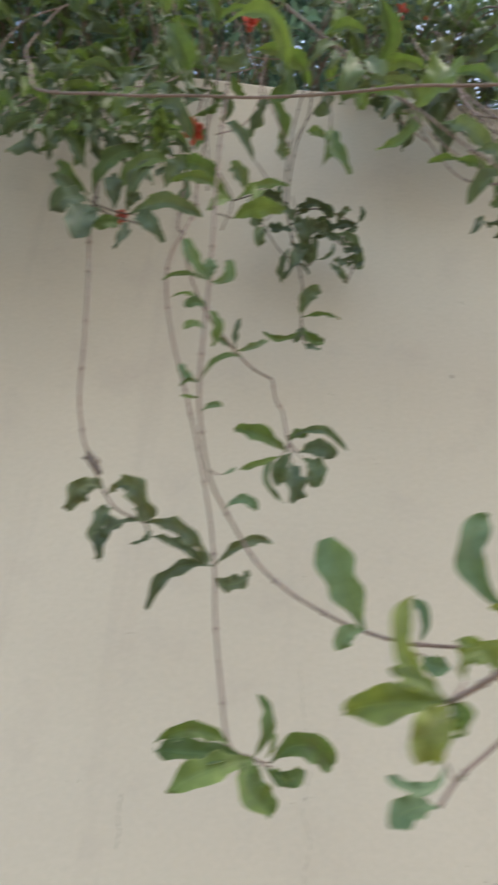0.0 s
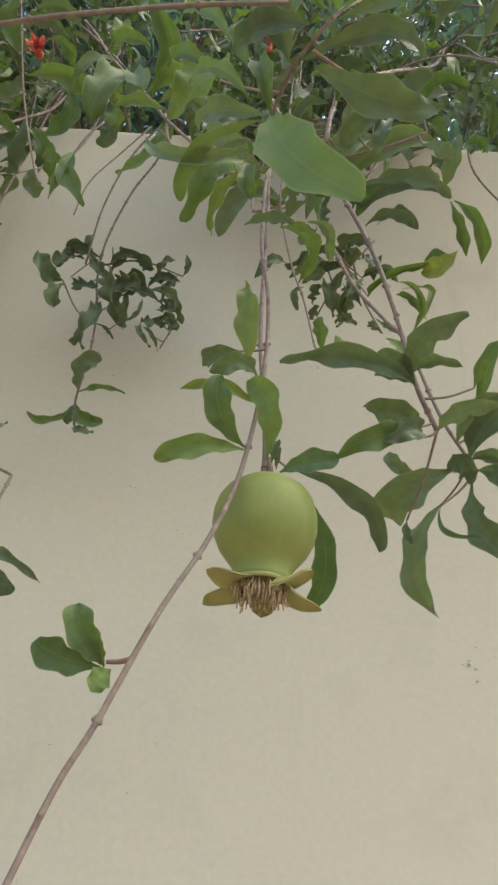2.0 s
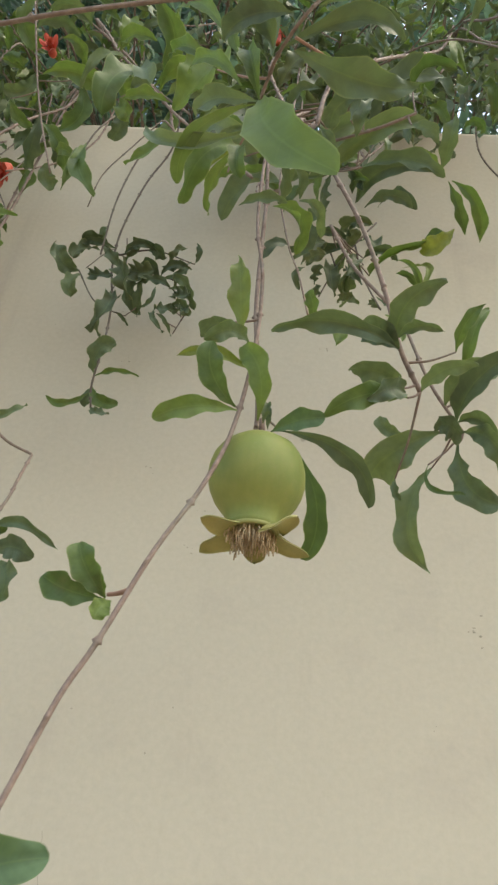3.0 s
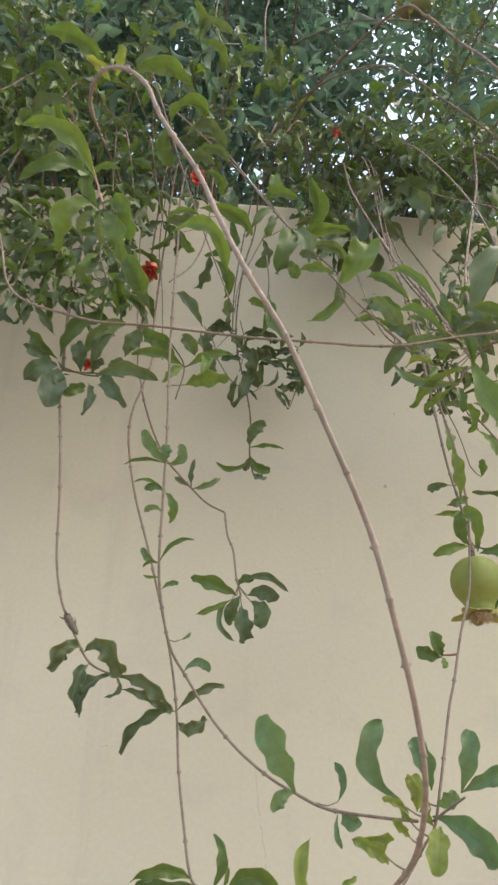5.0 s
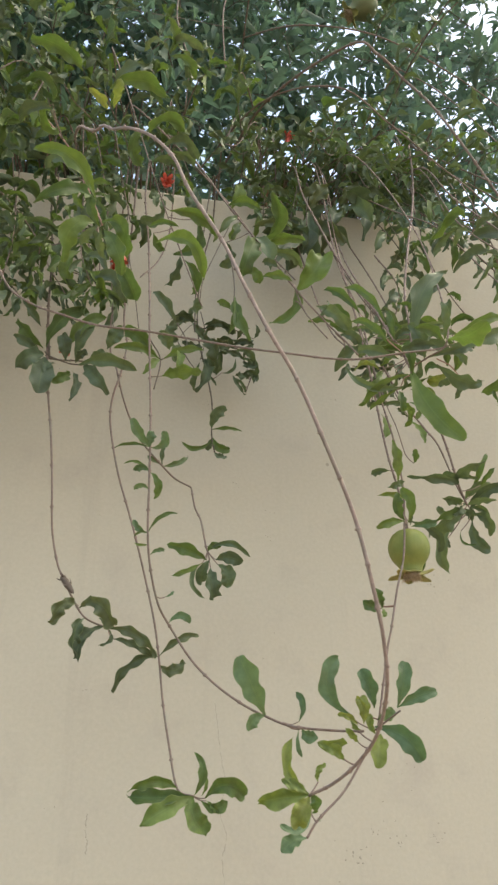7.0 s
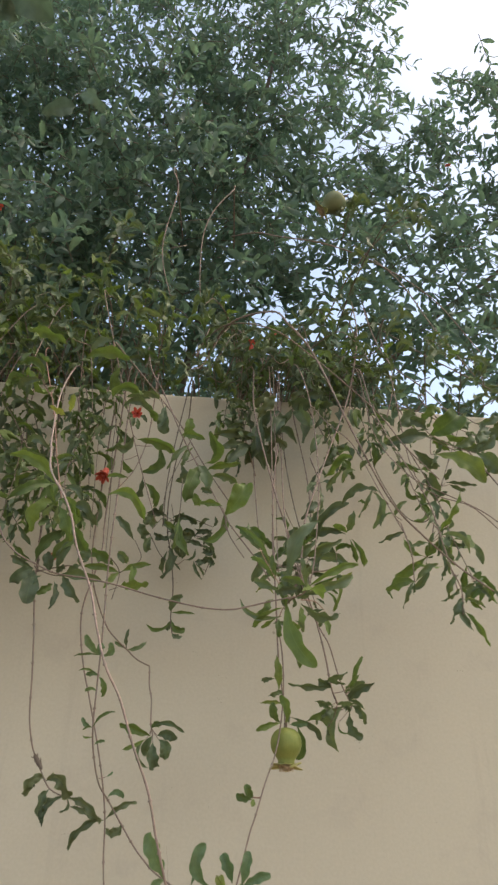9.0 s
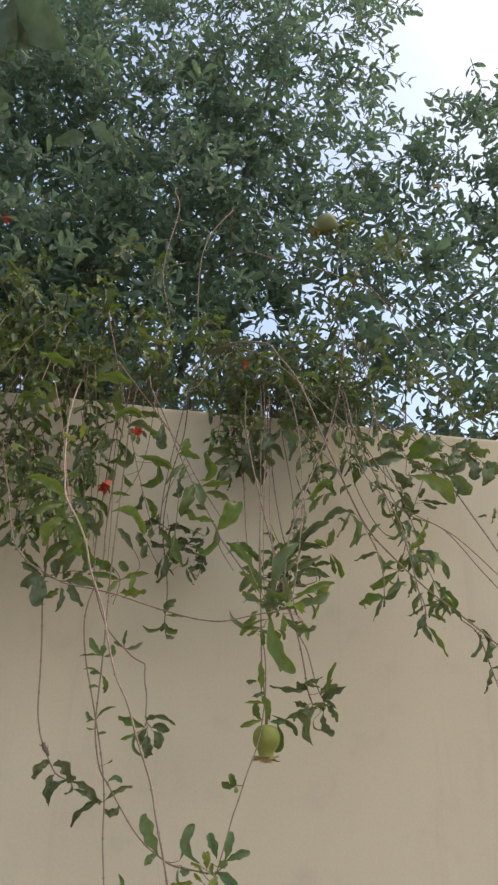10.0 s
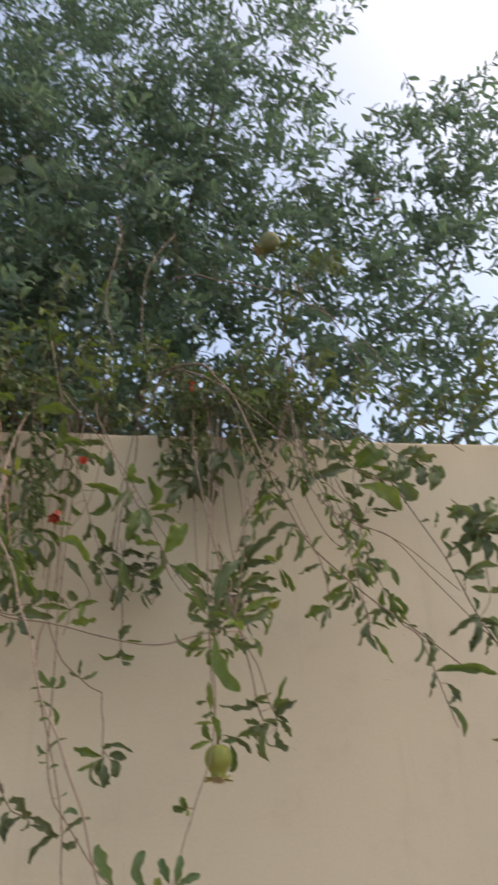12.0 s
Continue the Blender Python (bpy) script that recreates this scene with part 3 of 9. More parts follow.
curved_leaf(bud_branch, (-0.386, -0.255, 1.579), (-0.397, -0.255, 1.596), 0.42, "c", 0.05, (0.12, -0.97, -0.45))
curved_leaf(bud_branch, (-0.439, -0.255, 1.619), (-0.450, -0.255, 1.595), 0.31, "c", 1.30, (0.17, -0.96, -0.07))

long_branch = thing("pomegranate_branch", (-0.372, -0.220, 2.339), "long bare brown shoot with small leaf pairs hanging before the wall", "branch", "hanging branches")
stem(long_branch, [(-0.351, 0.380, 2.760), (-0.366, 0.120, 2.752), (-0.376, -0.060, 2.725), (-0.381, -0.120, 2.547), (-0.370, -0.220, 2.339), (-0.362, -0.300, 2.137), (-0.357, -0.330, 2.002), (-0.351, -0.345, 1.902), (-0.348, -0.350, 1.833), (-0.346, -0.355, 1.753), (-0.344, -0.355, 1.688), (-0.338, -0.345, 1.645), (-0.324, -0.330, 1.598), (-0.304, -0.310, 1.571), (-0.274, -0.305, 1.530), (-0.246, -0.335, 1.495), (-0.217, -0.370, 1.467), (-0.192, -0.390, 1.451), (-0.167, -0.420, 1.437), (-0.124, -0.450, 1.430), (-0.101, -0.480, 1.427)], 0.0021, 0.0014, STEM, "stem", 1, 0.35)
curved_leaf(long_branch, (-0.348, -0.351, 1.820), (-0.377, -0.378, 1.851), 0.29, "s", -0.25, (0.29, -0.88, -0.77))
curved_leaf(long_branch, (-0.348, -0.351, 1.820), (-0.398, -0.349, 1.817), 0.10, "g", 0.75, (0.16, -0.89, -0.68))
curved_leaf(long_branch, (-0.347, -0.351, 1.820), (-0.332, -0.362, 1.842), 0.47, "s", 1.70, (0.28, -0.88, -0.77))
curved_leaf(long_branch, (-0.348, -0.351, 1.820), (-0.346, -0.362, 1.841), 0.60, "s", -0.50, (0.22, -0.88, -0.40))
curved_leaf(long_branch, (-0.347, -0.353, 1.780), (-0.384, -0.357, 1.788), 0.11, "g", 0.80, (0.23, -0.90, -0.19))
curved_leaf(long_branch, (-0.347, -0.353, 1.780), (-0.368, -0.353, 1.781), 0.52, "s", 1.55, (-0.15, -0.90, -0.55))
curved_leaf(long_branch, (-0.346, -0.353, 1.780), (-0.337, -0.337, 1.746), 0.30, "g", -1.10, (0.12, -0.91, -0.56))
curved_leaf(long_branch, (-0.346, -0.354, 1.752), (-0.366, -0.354, 1.751), 0.38, "s", 1.70, (-0.14, -0.91, -0.58))
curved_leaf(long_branch, (-0.344, -0.354, 1.688), (-0.305, -0.365, 1.715), 0.12, "g", -0.80, (0.19, -0.93, -0.19))
curved_leaf(long_branch, (-0.344, -0.354, 1.688), (-0.364, -0.360, 1.704), 0.32, "s", -0.80, (0.18, -0.93, -0.54))
curved_leaf(long_branch, (-0.344, -0.354, 1.688), (-0.362, -0.352, 1.683), 0.20, "g", 1.15, (0.26, -0.94, -0.37))
curved_leaf(long_branch, (-0.342, -0.351, 1.673), (-0.361, -0.351, 1.674), 0.19, "g", -0.25, (-0.16, -0.94, -0.39))
curved_leaf(long_branch, (-0.339, -0.348, 1.659), (-0.320, -0.351, 1.666), 0.31, "s", -0.85, (-0.07, -0.94, -0.59))
curved_leaf(long_branch, (-0.192, -0.390, 1.451), (-0.226, -0.400, 1.519), 0.39, "s", 0.15, (-0.39, -0.97, -0.38))
curved_leaf(long_branch, (-0.192, -0.390, 1.451), (-0.211, -0.390, 1.435), 0.59, "s", 1.40, (-0.11, -0.98, -0.31))
stem(long_branch, [(-0.175, -0.410, 1.442), (-0.163, -0.400, 1.441), (-0.151, -0.390, 1.445)], 0.0009, 0.0006, STEM, "twig", 2, 0)
curved_leaf(long_branch, (-0.151, -0.390, 1.445), (-0.153, -0.390, 1.479), 0.25, "s", 1.25, (-0.44, -0.97, -0.17))
stem(long_branch, [(-0.171, -0.415, 1.439), (-0.159, -0.402, 1.436), (-0.147, -0.390, 1.437)], 0.0009, 0.0006, STEM, "twig", 3, 0)
curved_leaf(long_branch, (-0.147, -0.390, 1.437), (-0.131, -0.400, 1.428), 0.70, "s", 0.90, (-0.29, -0.97, -0.28))
stem(long_branch, [(-0.175, -0.410, 1.442), (-0.163, -0.400, 1.437), (-0.151, -0.390, 1.436)], 0.0009, 0.0006, STEM, "twig", 4, 0)
curved_leaf(long_branch, (-0.151, -0.390, 1.436), (-0.148, -0.390, 1.406), 0.18, "s", 0.65, (-0.29, -0.97, 0.08))
curved_leaf(long_branch, (-0.307, -0.314, 1.576), (-0.278, -0.314, 1.577), 0.37, "s", -1.55, (-0.16, -0.97, 0.01))
stem(long_branch, [(-0.326, -0.333, 1.606), (-0.320, -0.324, 1.607), (-0.314, -0.315, 1.611)], 0.0009, 0.0006, STEM, "twig", 5, 0)
curved_leaf(long_branch, (-0.314, -0.315, 1.611), (-0.302, -0.315, 1.620), 0.25, "s", 0.40, (0.23, -0.96, -0.07))

second_branch = thing("pomegranate_branch", (-0.389, -0.200, 2.102), "thin brown shoot hanging before the wall with a leafy tip", "branch", "hanging branches")
stem(second_branch, [(-0.375, 0.380, 2.760), (-0.390, 0.120, 2.752), (-0.400, -0.060, 2.725), (-0.405, -0.120, 2.251), (-0.394, -0.180, 2.115), (-0.400, -0.220, 2.025), (-0.409, -0.235, 1.972), (-0.411, -0.240, 1.926), (-0.403, -0.245, 1.874), (-0.389, -0.245, 1.817), (-0.371, -0.245, 1.763), (-0.357, -0.245, 1.719), (-0.340, -0.240, 1.663), (-0.323, -0.240, 1.599), (-0.313, -0.240, 1.545), (-0.306, -0.260, 1.481), (-0.296, -0.275, 1.423), (-0.285, -0.285, 1.375), (-0.265, -0.290, 1.366)], 0.0022, 0.0014, STEM, "stem", 1, 0.35)
curved_leaf(second_branch, (-0.285, -0.285, 1.375), (-0.347, -0.285, 1.372), 0.23, "g", 1.00, (-0.11, -1.00, -0.20))
curved_leaf(second_branch, (-0.269, -0.289, 1.367), (-0.347, -0.279, 1.367), 0.25, "g", -0.30, (-0.25, -1.00, 0.19))
curved_leaf(second_branch, (-0.265, -0.290, 1.366), (-0.331, -0.310, 1.334), 0.31, "g", 0.20, (-0.01, -1.00, 0.08))
curved_leaf(second_branch, (-0.265, -0.290, 1.366), (-0.248, -0.300, 1.325), 0.53, "g", 0.95, (-0.07, -1.00, -0.08))
stem(second_branch, [(-0.265, -0.290, 1.366), (-0.257, -0.288, 1.364), (-0.249, -0.286, 1.364)], 0.0009, 0.0006, STEM, "twig", 2, 0)
curved_leaf(second_branch, (-0.249, -0.286, 1.364), (-0.198, -0.286, 1.366), 0.44, "g", -1.55, (0.01, -0.99, 0.00))
curved_leaf(second_branch, (-0.264, -0.290, 1.367), (-0.264, -0.290, 1.417), 0.22, "g", 0.80, (0.08, -0.99, 0.02))
curved_leaf(second_branch, (-0.254, -0.286, 1.367), (-0.252, -0.286, 1.391), 0.20, "g", 0.75, (0.10, -0.99, -0.09))
curved_leaf(second_branch, (-0.255, -0.286, 1.362), (-0.222, -0.286, 1.361), 0.42, "g", 1.15, (-0.32, -0.99, -0.23))
stem(second_branch, [(-0.265, -0.290, 1.366), (-0.257, -0.288, 1.362), (-0.248, -0.286, 1.361)], 0.0009, 0.0006, STEM, "twig", 3, 0)
curved_leaf(second_branch, (-0.248, -0.286, 1.361), (-0.232, -0.286, 1.346), 0.29, "g", -0.25, (0.02, -0.99, -0.21))
curved_leaf(second_branch, (-0.313, -0.240, 1.545), (-0.375, -0.240, 1.496), 0.17, "c", 1.15, (0.28, -0.99, -0.44))
curved_leaf(second_branch, (-0.313, -0.240, 1.545), (-0.257, -0.240, 1.577), 0.17, "c", -0.55, (0.07, -0.98, -0.24))
curved_leaf(second_branch, (-0.312, -0.243, 1.534), (-0.277, -0.253, 1.536), 0.46, "c", 1.35, (0.21, -0.98, -0.26))

elbow_branch = thing("pomegranate_branch", (-0.407, -0.200, 2.040), "kinked thin twig close to the wall ending in a leaf rosette", "branch", "hanging branches")
stem(elbow_branch, [(-0.399, 0.380, 2.760), (-0.414, 0.120, 2.752), (-0.424, -0.050, 2.725), (-0.429, -0.100, 2.208), (-0.407, -0.190, 2.046), (-0.387, -0.180, 1.981), (-0.361, -0.170, 1.929), (-0.336, -0.155, 1.905), (-0.316, -0.140, 1.891), (-0.291, -0.130, 1.872), (-0.265, -0.126, 1.861), (-0.262, -0.125, 1.859), (-0.261, -0.128, 1.853), (-0.257, -0.150, 1.812), (-0.249, -0.175, 1.778), (-0.245, -0.208, 1.726), (-0.242, -0.212, 1.714)], 0.0020, 0.0015, STEM, "stem", 1, 0.35)
curved_leaf(elbow_branch, (-0.316, -0.140, 1.891), (-0.313, -0.160, 1.931), 0.18, "d", -0.20, (-0.30, -0.89, -0.43))
curved_leaf(elbow_branch, (-0.315, -0.140, 1.890), (-0.272, -0.150, 1.908), 0.20, "d", 0.45, (-0.34, -0.89, -0.46))
curved_leaf(elbow_branch, (-0.320, -0.142, 1.893), (-0.343, -0.147, 1.905), 0.30, "d", -0.05, (0.27, -0.90, -0.59))
stem(elbow_branch, [(-0.242, -0.212, 1.714), (-0.243, -0.212, 1.706), (-0.244, -0.212, 1.700)], 0.0009, 0.0006, STEM, "twig", 2, 0)
curved_leaf(elbow_branch, (-0.244, -0.212, 1.700), (-0.307, -0.222, 1.718), 0.28, "g", 0.25, (-0.18, -0.94, -0.31))
stem(elbow_branch, [(-0.242, -0.212, 1.714), (-0.246, -0.212, 1.703), (-0.250, -0.212, 1.695)], 0.0009, 0.0006, STEM, "twig", 3, 0)
curved_leaf(elbow_branch, (-0.250, -0.212, 1.695), (-0.298, -0.210, 1.672), 0.16, "g", -0.25, (-0.21, -0.95, -0.16))
curved_leaf(elbow_branch, (-0.250, -0.212, 1.695), (-0.242, -0.196, 1.643), 0.14, "d", 2.05, (-0.12, -0.95, -0.41))
stem(elbow_branch, [(-0.242, -0.212, 1.714), (-0.239, -0.212, 1.699), (-0.237, -0.212, 1.687)], 0.0009, 0.0006, STEM, "twig", 4, 0)
curved_leaf(elbow_branch, (-0.237, -0.212, 1.687), (-0.232, -0.208, 1.640), 0.49, "d", 0.30, (0.13, -0.95, -0.15))
stem(elbow_branch, [(-0.242, -0.212, 1.714), (-0.233, -0.212, 1.702), (-0.225, -0.212, 1.693)], 0.0009, 0.0006, STEM, "twig", 5, 0)
curved_leaf(elbow_branch, (-0.225, -0.212, 1.693), (-0.213, -0.212, 1.658), 0.61, "d", -1.10, (0.10, -0.95, -0.23))
stem(elbow_branch, [(-0.242, -0.212, 1.714), (-0.235, -0.212, 1.706), (-0.229, -0.212, 1.701)], 0.0009, 0.0006, STEM, "twig", 6, 0)
curved_leaf(elbow_branch, (-0.229, -0.212, 1.701), (-0.190, -0.224, 1.693), 0.50, "d", -0.95, (-0.32, -0.94, -0.40))
curved_leaf(elbow_branch, (-0.242, -0.211, 1.716), (-0.174, -0.215, 1.707), 0.14, "d", -1.20, (-0.29, -0.94, -0.19))
curved_leaf(elbow_branch, (-0.242, -0.212, 1.713), (-0.222, -0.217, 1.721), 0.55, "g", -1.25, (-0.40, -0.94, -0.20))
stem(elbow_branch, [(-0.242, -0.212, 1.714), (-0.240, -0.212, 1.707), (-0.238, -0.212, 1.701)], 0.0009, 0.0006, STEM, "twig", 7, 0)
curved_leaf(elbow_branch, (-0.238, -0.212, 1.701), (-0.247, -0.190, 1.671), 0.51, "d", 0.50, (-0.30, -0.95, -0.44))

shaded_branch = thing("pomegranate_branch", (-0.253, -0.030, 2.512), "dark curly-leaved twig lying close to the wall", "branch", "hanging branches")
stem(shaded_branch, [(-0.190, 0.380, 2.760), (-0.205, 0.120, 2.752), (-0.215, -0.030, 2.725), (-0.220, -0.030, 2.579), (-0.243, -0.050, 2.445), (-0.254, -0.070, 2.302), (-0.250, -0.075, 2.213), (-0.236, -0.080, 2.143), (-0.224, -0.100, 2.055), (-0.224, -0.105, 1.979), (-0.218, -0.105, 1.943)], 0.0020, 0.0013, STEM_DARK, "stem", 1, 0.35)
stem(shaded_branch, [(-0.250, -0.075, 2.213), (-0.203, -0.070, 2.209), (-0.156, -0.065, 2.203), (-0.133, -0.060, 2.171), (-0.149, -0.060, 2.107)], 0.0014, 0.0008, STEM_DARK, "twig", 2, 0.35)
stem(shaded_branch, [(-0.246, -0.075, 2.242), (-0.194, -0.080, 2.249), (-0.134, -0.070, 2.234)], 0.0014, 0.0008, STEM_DARK, "twig", 3, 0.35)
stem(shaded_branch, [(-0.295, -0.080, 2.202), (-0.258, -0.080, 2.140), (-0.217, -0.070, 2.126)], 0.0012, 0.0008, STEM_DARK, "twig", 4, 0.35)
curved_leaf(shaded_branch, (-0.224, -0.104, 1.992), (-0.200, -0.127, 2.027), 0.45, "d", -0.80, (-0.24, -0.86, -0.50))
curved_leaf(shaded_branch, (-0.224, -0.104, 1.991), (-0.168, -0.109, 1.989), 0.13, "g", -0.15, (0.01, -0.87, -0.26))
curved_leaf(shaded_branch, (-0.223, -0.105, 1.967), (-0.279, -0.097, 1.963), 0.17, "g", -1.00, (-0.16, -0.88, -0.48))
curved_leaf(shaded_branch, (-0.222, -0.105, 1.974), (-0.189, -0.098, 1.954), 0.40, "g", 1.10, (-0.19, -0.88, -0.47))
curved_leaf(shaded_branch, (-0.218, -0.105, 1.943), (-0.195, -0.103, 1.935), 0.49, "d", 1.35, (0.09, -0.88, -0.21))
curved_leaf(shaded_branch, (-0.223, -0.105, 1.973), (-0.231, -0.093, 1.952), 0.47, "d", 0.20, (0.16, -0.88, -0.25))
curved_leaf(shaded_branch, (-0.252, -0.073, 2.257), (-0.310, -0.071, 2.261), 0.20, "d", 0.80, (0.13, -0.79, -0.89))
curved_leaf(shaded_branch, (-0.238, -0.076, 2.242), (-0.190, -0.086, 2.250), 0.26, "d", -0.95, (0.11, -0.79, -0.73))
curved_leaf(shaded_branch, (-0.229, -0.076, 2.244), (-0.208, -0.058, 2.217), 0.42, "d", 1.95, (-0.38, -0.80, -0.86))
curved_leaf(shaded_branch, (-0.211, -0.071, 2.210), (-0.182, -0.071, 2.205), 0.56, "d", -2.45, (-0.10, -0.80, -0.54))
curved_leaf(shaded_branch, (-0.180, -0.068, 2.206), (-0.135, -0.079, 2.213), 0.25, "d", -1.20, (0.06, -0.80, -0.44))
curved_leaf(shaded_branch, (-0.219, -0.072, 2.210), (-0.206, -0.038, 2.161), 0.36, "d", 0.25, (-0.33, -0.82, -0.40))
stem(shaded_branch, [(-0.203, -0.070, 2.209), (-0.204, -0.073, 2.203), (-0.204, -0.075, 2.199)], 0.0009, 0.0006, STEM, "twig", 5, 0)
curved_leaf(shaded_branch, (-0.204, -0.075, 2.199), (-0.209, -0.041, 2.153), 0.27, "d", -0.50, (-0.34, -0.82, -0.42))
stem(shaded_branch, [(-0.172, -0.067, 2.205), (-0.173, -0.071, 2.200), (-0.175, -0.075, 2.196)], 0.0009, 0.0006, STEM, "twig", 6, 0)
curved_leaf(shaded_branch, (-0.175, -0.075, 2.196), (-0.131, -0.062, 2.170), 0.26, "d", -1.35, (-0.16, -0.81, -0.55))
stem(shaded_branch, [(-0.148, -0.063, 2.192), (-0.156, -0.069, 2.183), (-0.163, -0.075, 2.177)], 0.0009, 0.0006, STEM, "twig", 7, 0)
curved_leaf(shaded_branch, (-0.163, -0.075, 2.177), (-0.125, -0.062, 2.150), 0.24, "d", -1.35, (0.01, -0.81, -0.75))
stem(shaded_branch, [(-0.141, -0.060, 2.139), (-0.149, -0.068, 2.140), (-0.156, -0.075, 2.144)], 0.0009, 0.0006, STEM, "twig", 8, 0)
curved_leaf(shaded_branch, (-0.156, -0.075, 2.144), (-0.130, -0.070, 2.131), 0.53, "d", -1.50, (-0.41, -0.82, -0.36))
stem(shaded_branch, [(-0.146, -0.060, 2.118), (-0.160, -0.068, 2.121), (-0.173, -0.075, 2.129)], 0.0009, 0.0006, STEM, "twig", 9, 0)
curved_leaf(shaded_branch, (-0.173, -0.075, 2.129), (-0.151, -0.060, 2.101), 0.17, "d", -0.90, (-0.33, -0.83, -0.68))
curved_leaf(shaded_branch, (-0.231, -0.073, 2.131), (-0.211, -0.064, 2.114), 0.19, "d", -0.65, (-0.34, -0.83, -0.63))
stem(shaded_branch, [(-0.217, -0.070, 2.126), (-0.210, -0.073, 2.131), (-0.202, -0.075, 2.138)], 0.0009, 0.0006, STEM, "twig", 10, 0)
curved_leaf(shaded_branch, (-0.202, -0.075, 2.138), (-0.177, -0.094, 2.162), 0.17, "d", 1.30, (-0.24, -0.82, -0.60))
curved_leaf(shaded_branch, (-0.295, -0.080, 2.202), (-0.321, -0.121, 2.209), 0.50, "d", -0.90, (0.24, -0.80, -0.63))
curved_leaf(shaded_branch, (-0.288, -0.080, 2.192), (-0.297, -0.075, 2.152), 0.48, "d", 0.60, (-0.08, -0.82, -0.45))
stem(shaded_branch, [(-0.252, -0.073, 2.258), (-0.258, -0.074, 2.254), (-0.264, -0.075, 2.253)], 0.0009, 0.0006, STEM, "twig", 11, 0)
curved_leaf(shaded_branch, (-0.264, -0.075, 2.253), (-0.267, -0.095, 2.280), 0.33, "d", -0.95, (0.06, -0.78, -0.81))
curved_leaf(shaded_branch, (-0.134, -0.071, 2.234), (-0.132, -0.088, 2.257), 0.31, "d", 0.95, (0.06, -0.79, -0.47))
curved_leaf(shaded_branch, (-0.202, -0.079, 2.247), (-0.176, -0.075, 2.238), 0.73, "d", -1.25, (-0.25, -0.79, -0.61))
curved_leaf(shaded_branch, (-0.240, -0.070, 2.254), (-0.188, -0.085, 2.240), 0.24, "c", -0.60, (-0.18, -0.89, -0.39))
curved_leaf(shaded_branch, (-0.227, -0.070, 2.220), (-0.187, -0.085, 2.201), 0.52, "c", 0.40, (0.25, -0.76, -0.65))
curved_leaf(shaded_branch, (-0.232, -0.070, 2.212), (-0.264, -0.085, 2.246), 0.33, "c", -0.37, (0.29, -0.73, -0.5))
curved_leaf(shaded_branch, (-0.244, -0.070, 2.217), (-0.212, -0.085, 2.141), 0.32, "c", -0.95, (-0.3, -0.73, -0.45))
curved_leaf(shaded_branch, (-0.214, -0.070, 2.187), (-0.159, -0.085, 2.171), 0.20, "c", -0.62, (0.07, -0.9, -0.41))
curved_leaf(shaded_branch, (-0.156, -0.070, 2.182), (-0.136, -0.085, 2.209), 0.36, "c", -0.67, (-0.28, -0.8, -0.64))
curved_leaf(shaded_branch, (-0.156, -0.070, 2.175), (-0.129, -0.085, 2.155), 0.50, "c", 0.61, (-0.08, -0.72, -0.4))
curved_leaf(shaded_branch, (-0.150, -0.070, 2.155), (-0.175, -0.085, 2.129), 0.40, "c", -1.02, (0.19, -0.84, -0.54))
curved_leaf(shaded_branch, (-0.178, -0.070, 2.138), (-0.156, -0.085, 2.085), 0.15, "c", 0.37, (0.06, -0.89, -0.54))
curved_leaf(shaded_branch, (-0.150, -0.070, 2.148), (-0.137, -0.085, 2.116), 0.35, "c", -0.91, (0.28, -0.75, -0.35))
curved_leaf(shaded_branch, (-0.181, -0.070, 2.227), (-0.136, -0.085, 2.220), 0.28, "c", 0.72, (-0.12, -0.76, -0.38))
curved_leaf(shaded_branch, (-0.263, -0.070, 2.257), (-0.301, -0.085, 2.257), 0.47, "c", 1.02, (0.12, -0.81, -0.63))
curved_leaf(shaded_branch, (-0.275, -0.070, 2.255), (-0.308, -0.085, 2.222), 0.39, "c", 0.88, (-0.29, -0.72, -0.33))
curved_leaf(shaded_branch, (-0.284, -0.070, 2.211), (-0.243, -0.085, 2.190), 0.33, "c", 0.38, (-0.13, -0.75, -0.54))
curved_leaf(shaded_branch, (-0.245, -0.070, 2.173), (-0.255, -0.085, 2.082), 0.24, "c", -0.61, (0.08, -0.73, -0.57))
curved_leaf(shaded_branch, (-0.237, -0.070, 2.240), (-0.212, -0.085, 2.265), 0.32, "c", 0.39, (0.07, -0.85, -0.5))
curved_leaf(shaded_branch, (-0.169, -0.070, 2.226), (-0.146, -0.085, 2.250), 0.30, "c", -0.57, (-0.28, -0.85, -0.59))
stem(shaded_branch, [(-0.246, -0.060, 2.297), (-0.236, -0.065, 2.243), (-0.238, -0.070, 2.204), (-0.245, -0.070, 2.169)], 0.001, 0.0007, STEM_DARK, "twig", 71, 0)
stem(shaded_branch, [(-0.238, -0.070, 2.216), (-0.197, -0.070, 2.202), (-0.156, -0.070, 2.179), (-0.146, -0.070, 2.149)], 0.001, 0.0007, STEM_DARK, "twig", 72, 0)
stem(shaded_branch, [(-0.237, -0.065, 2.248), (-0.263, -0.070, 2.254), (-0.290, -0.070, 2.218)], 0.0009, 0.0006, STEM_DARK, "twig", 73, 0)

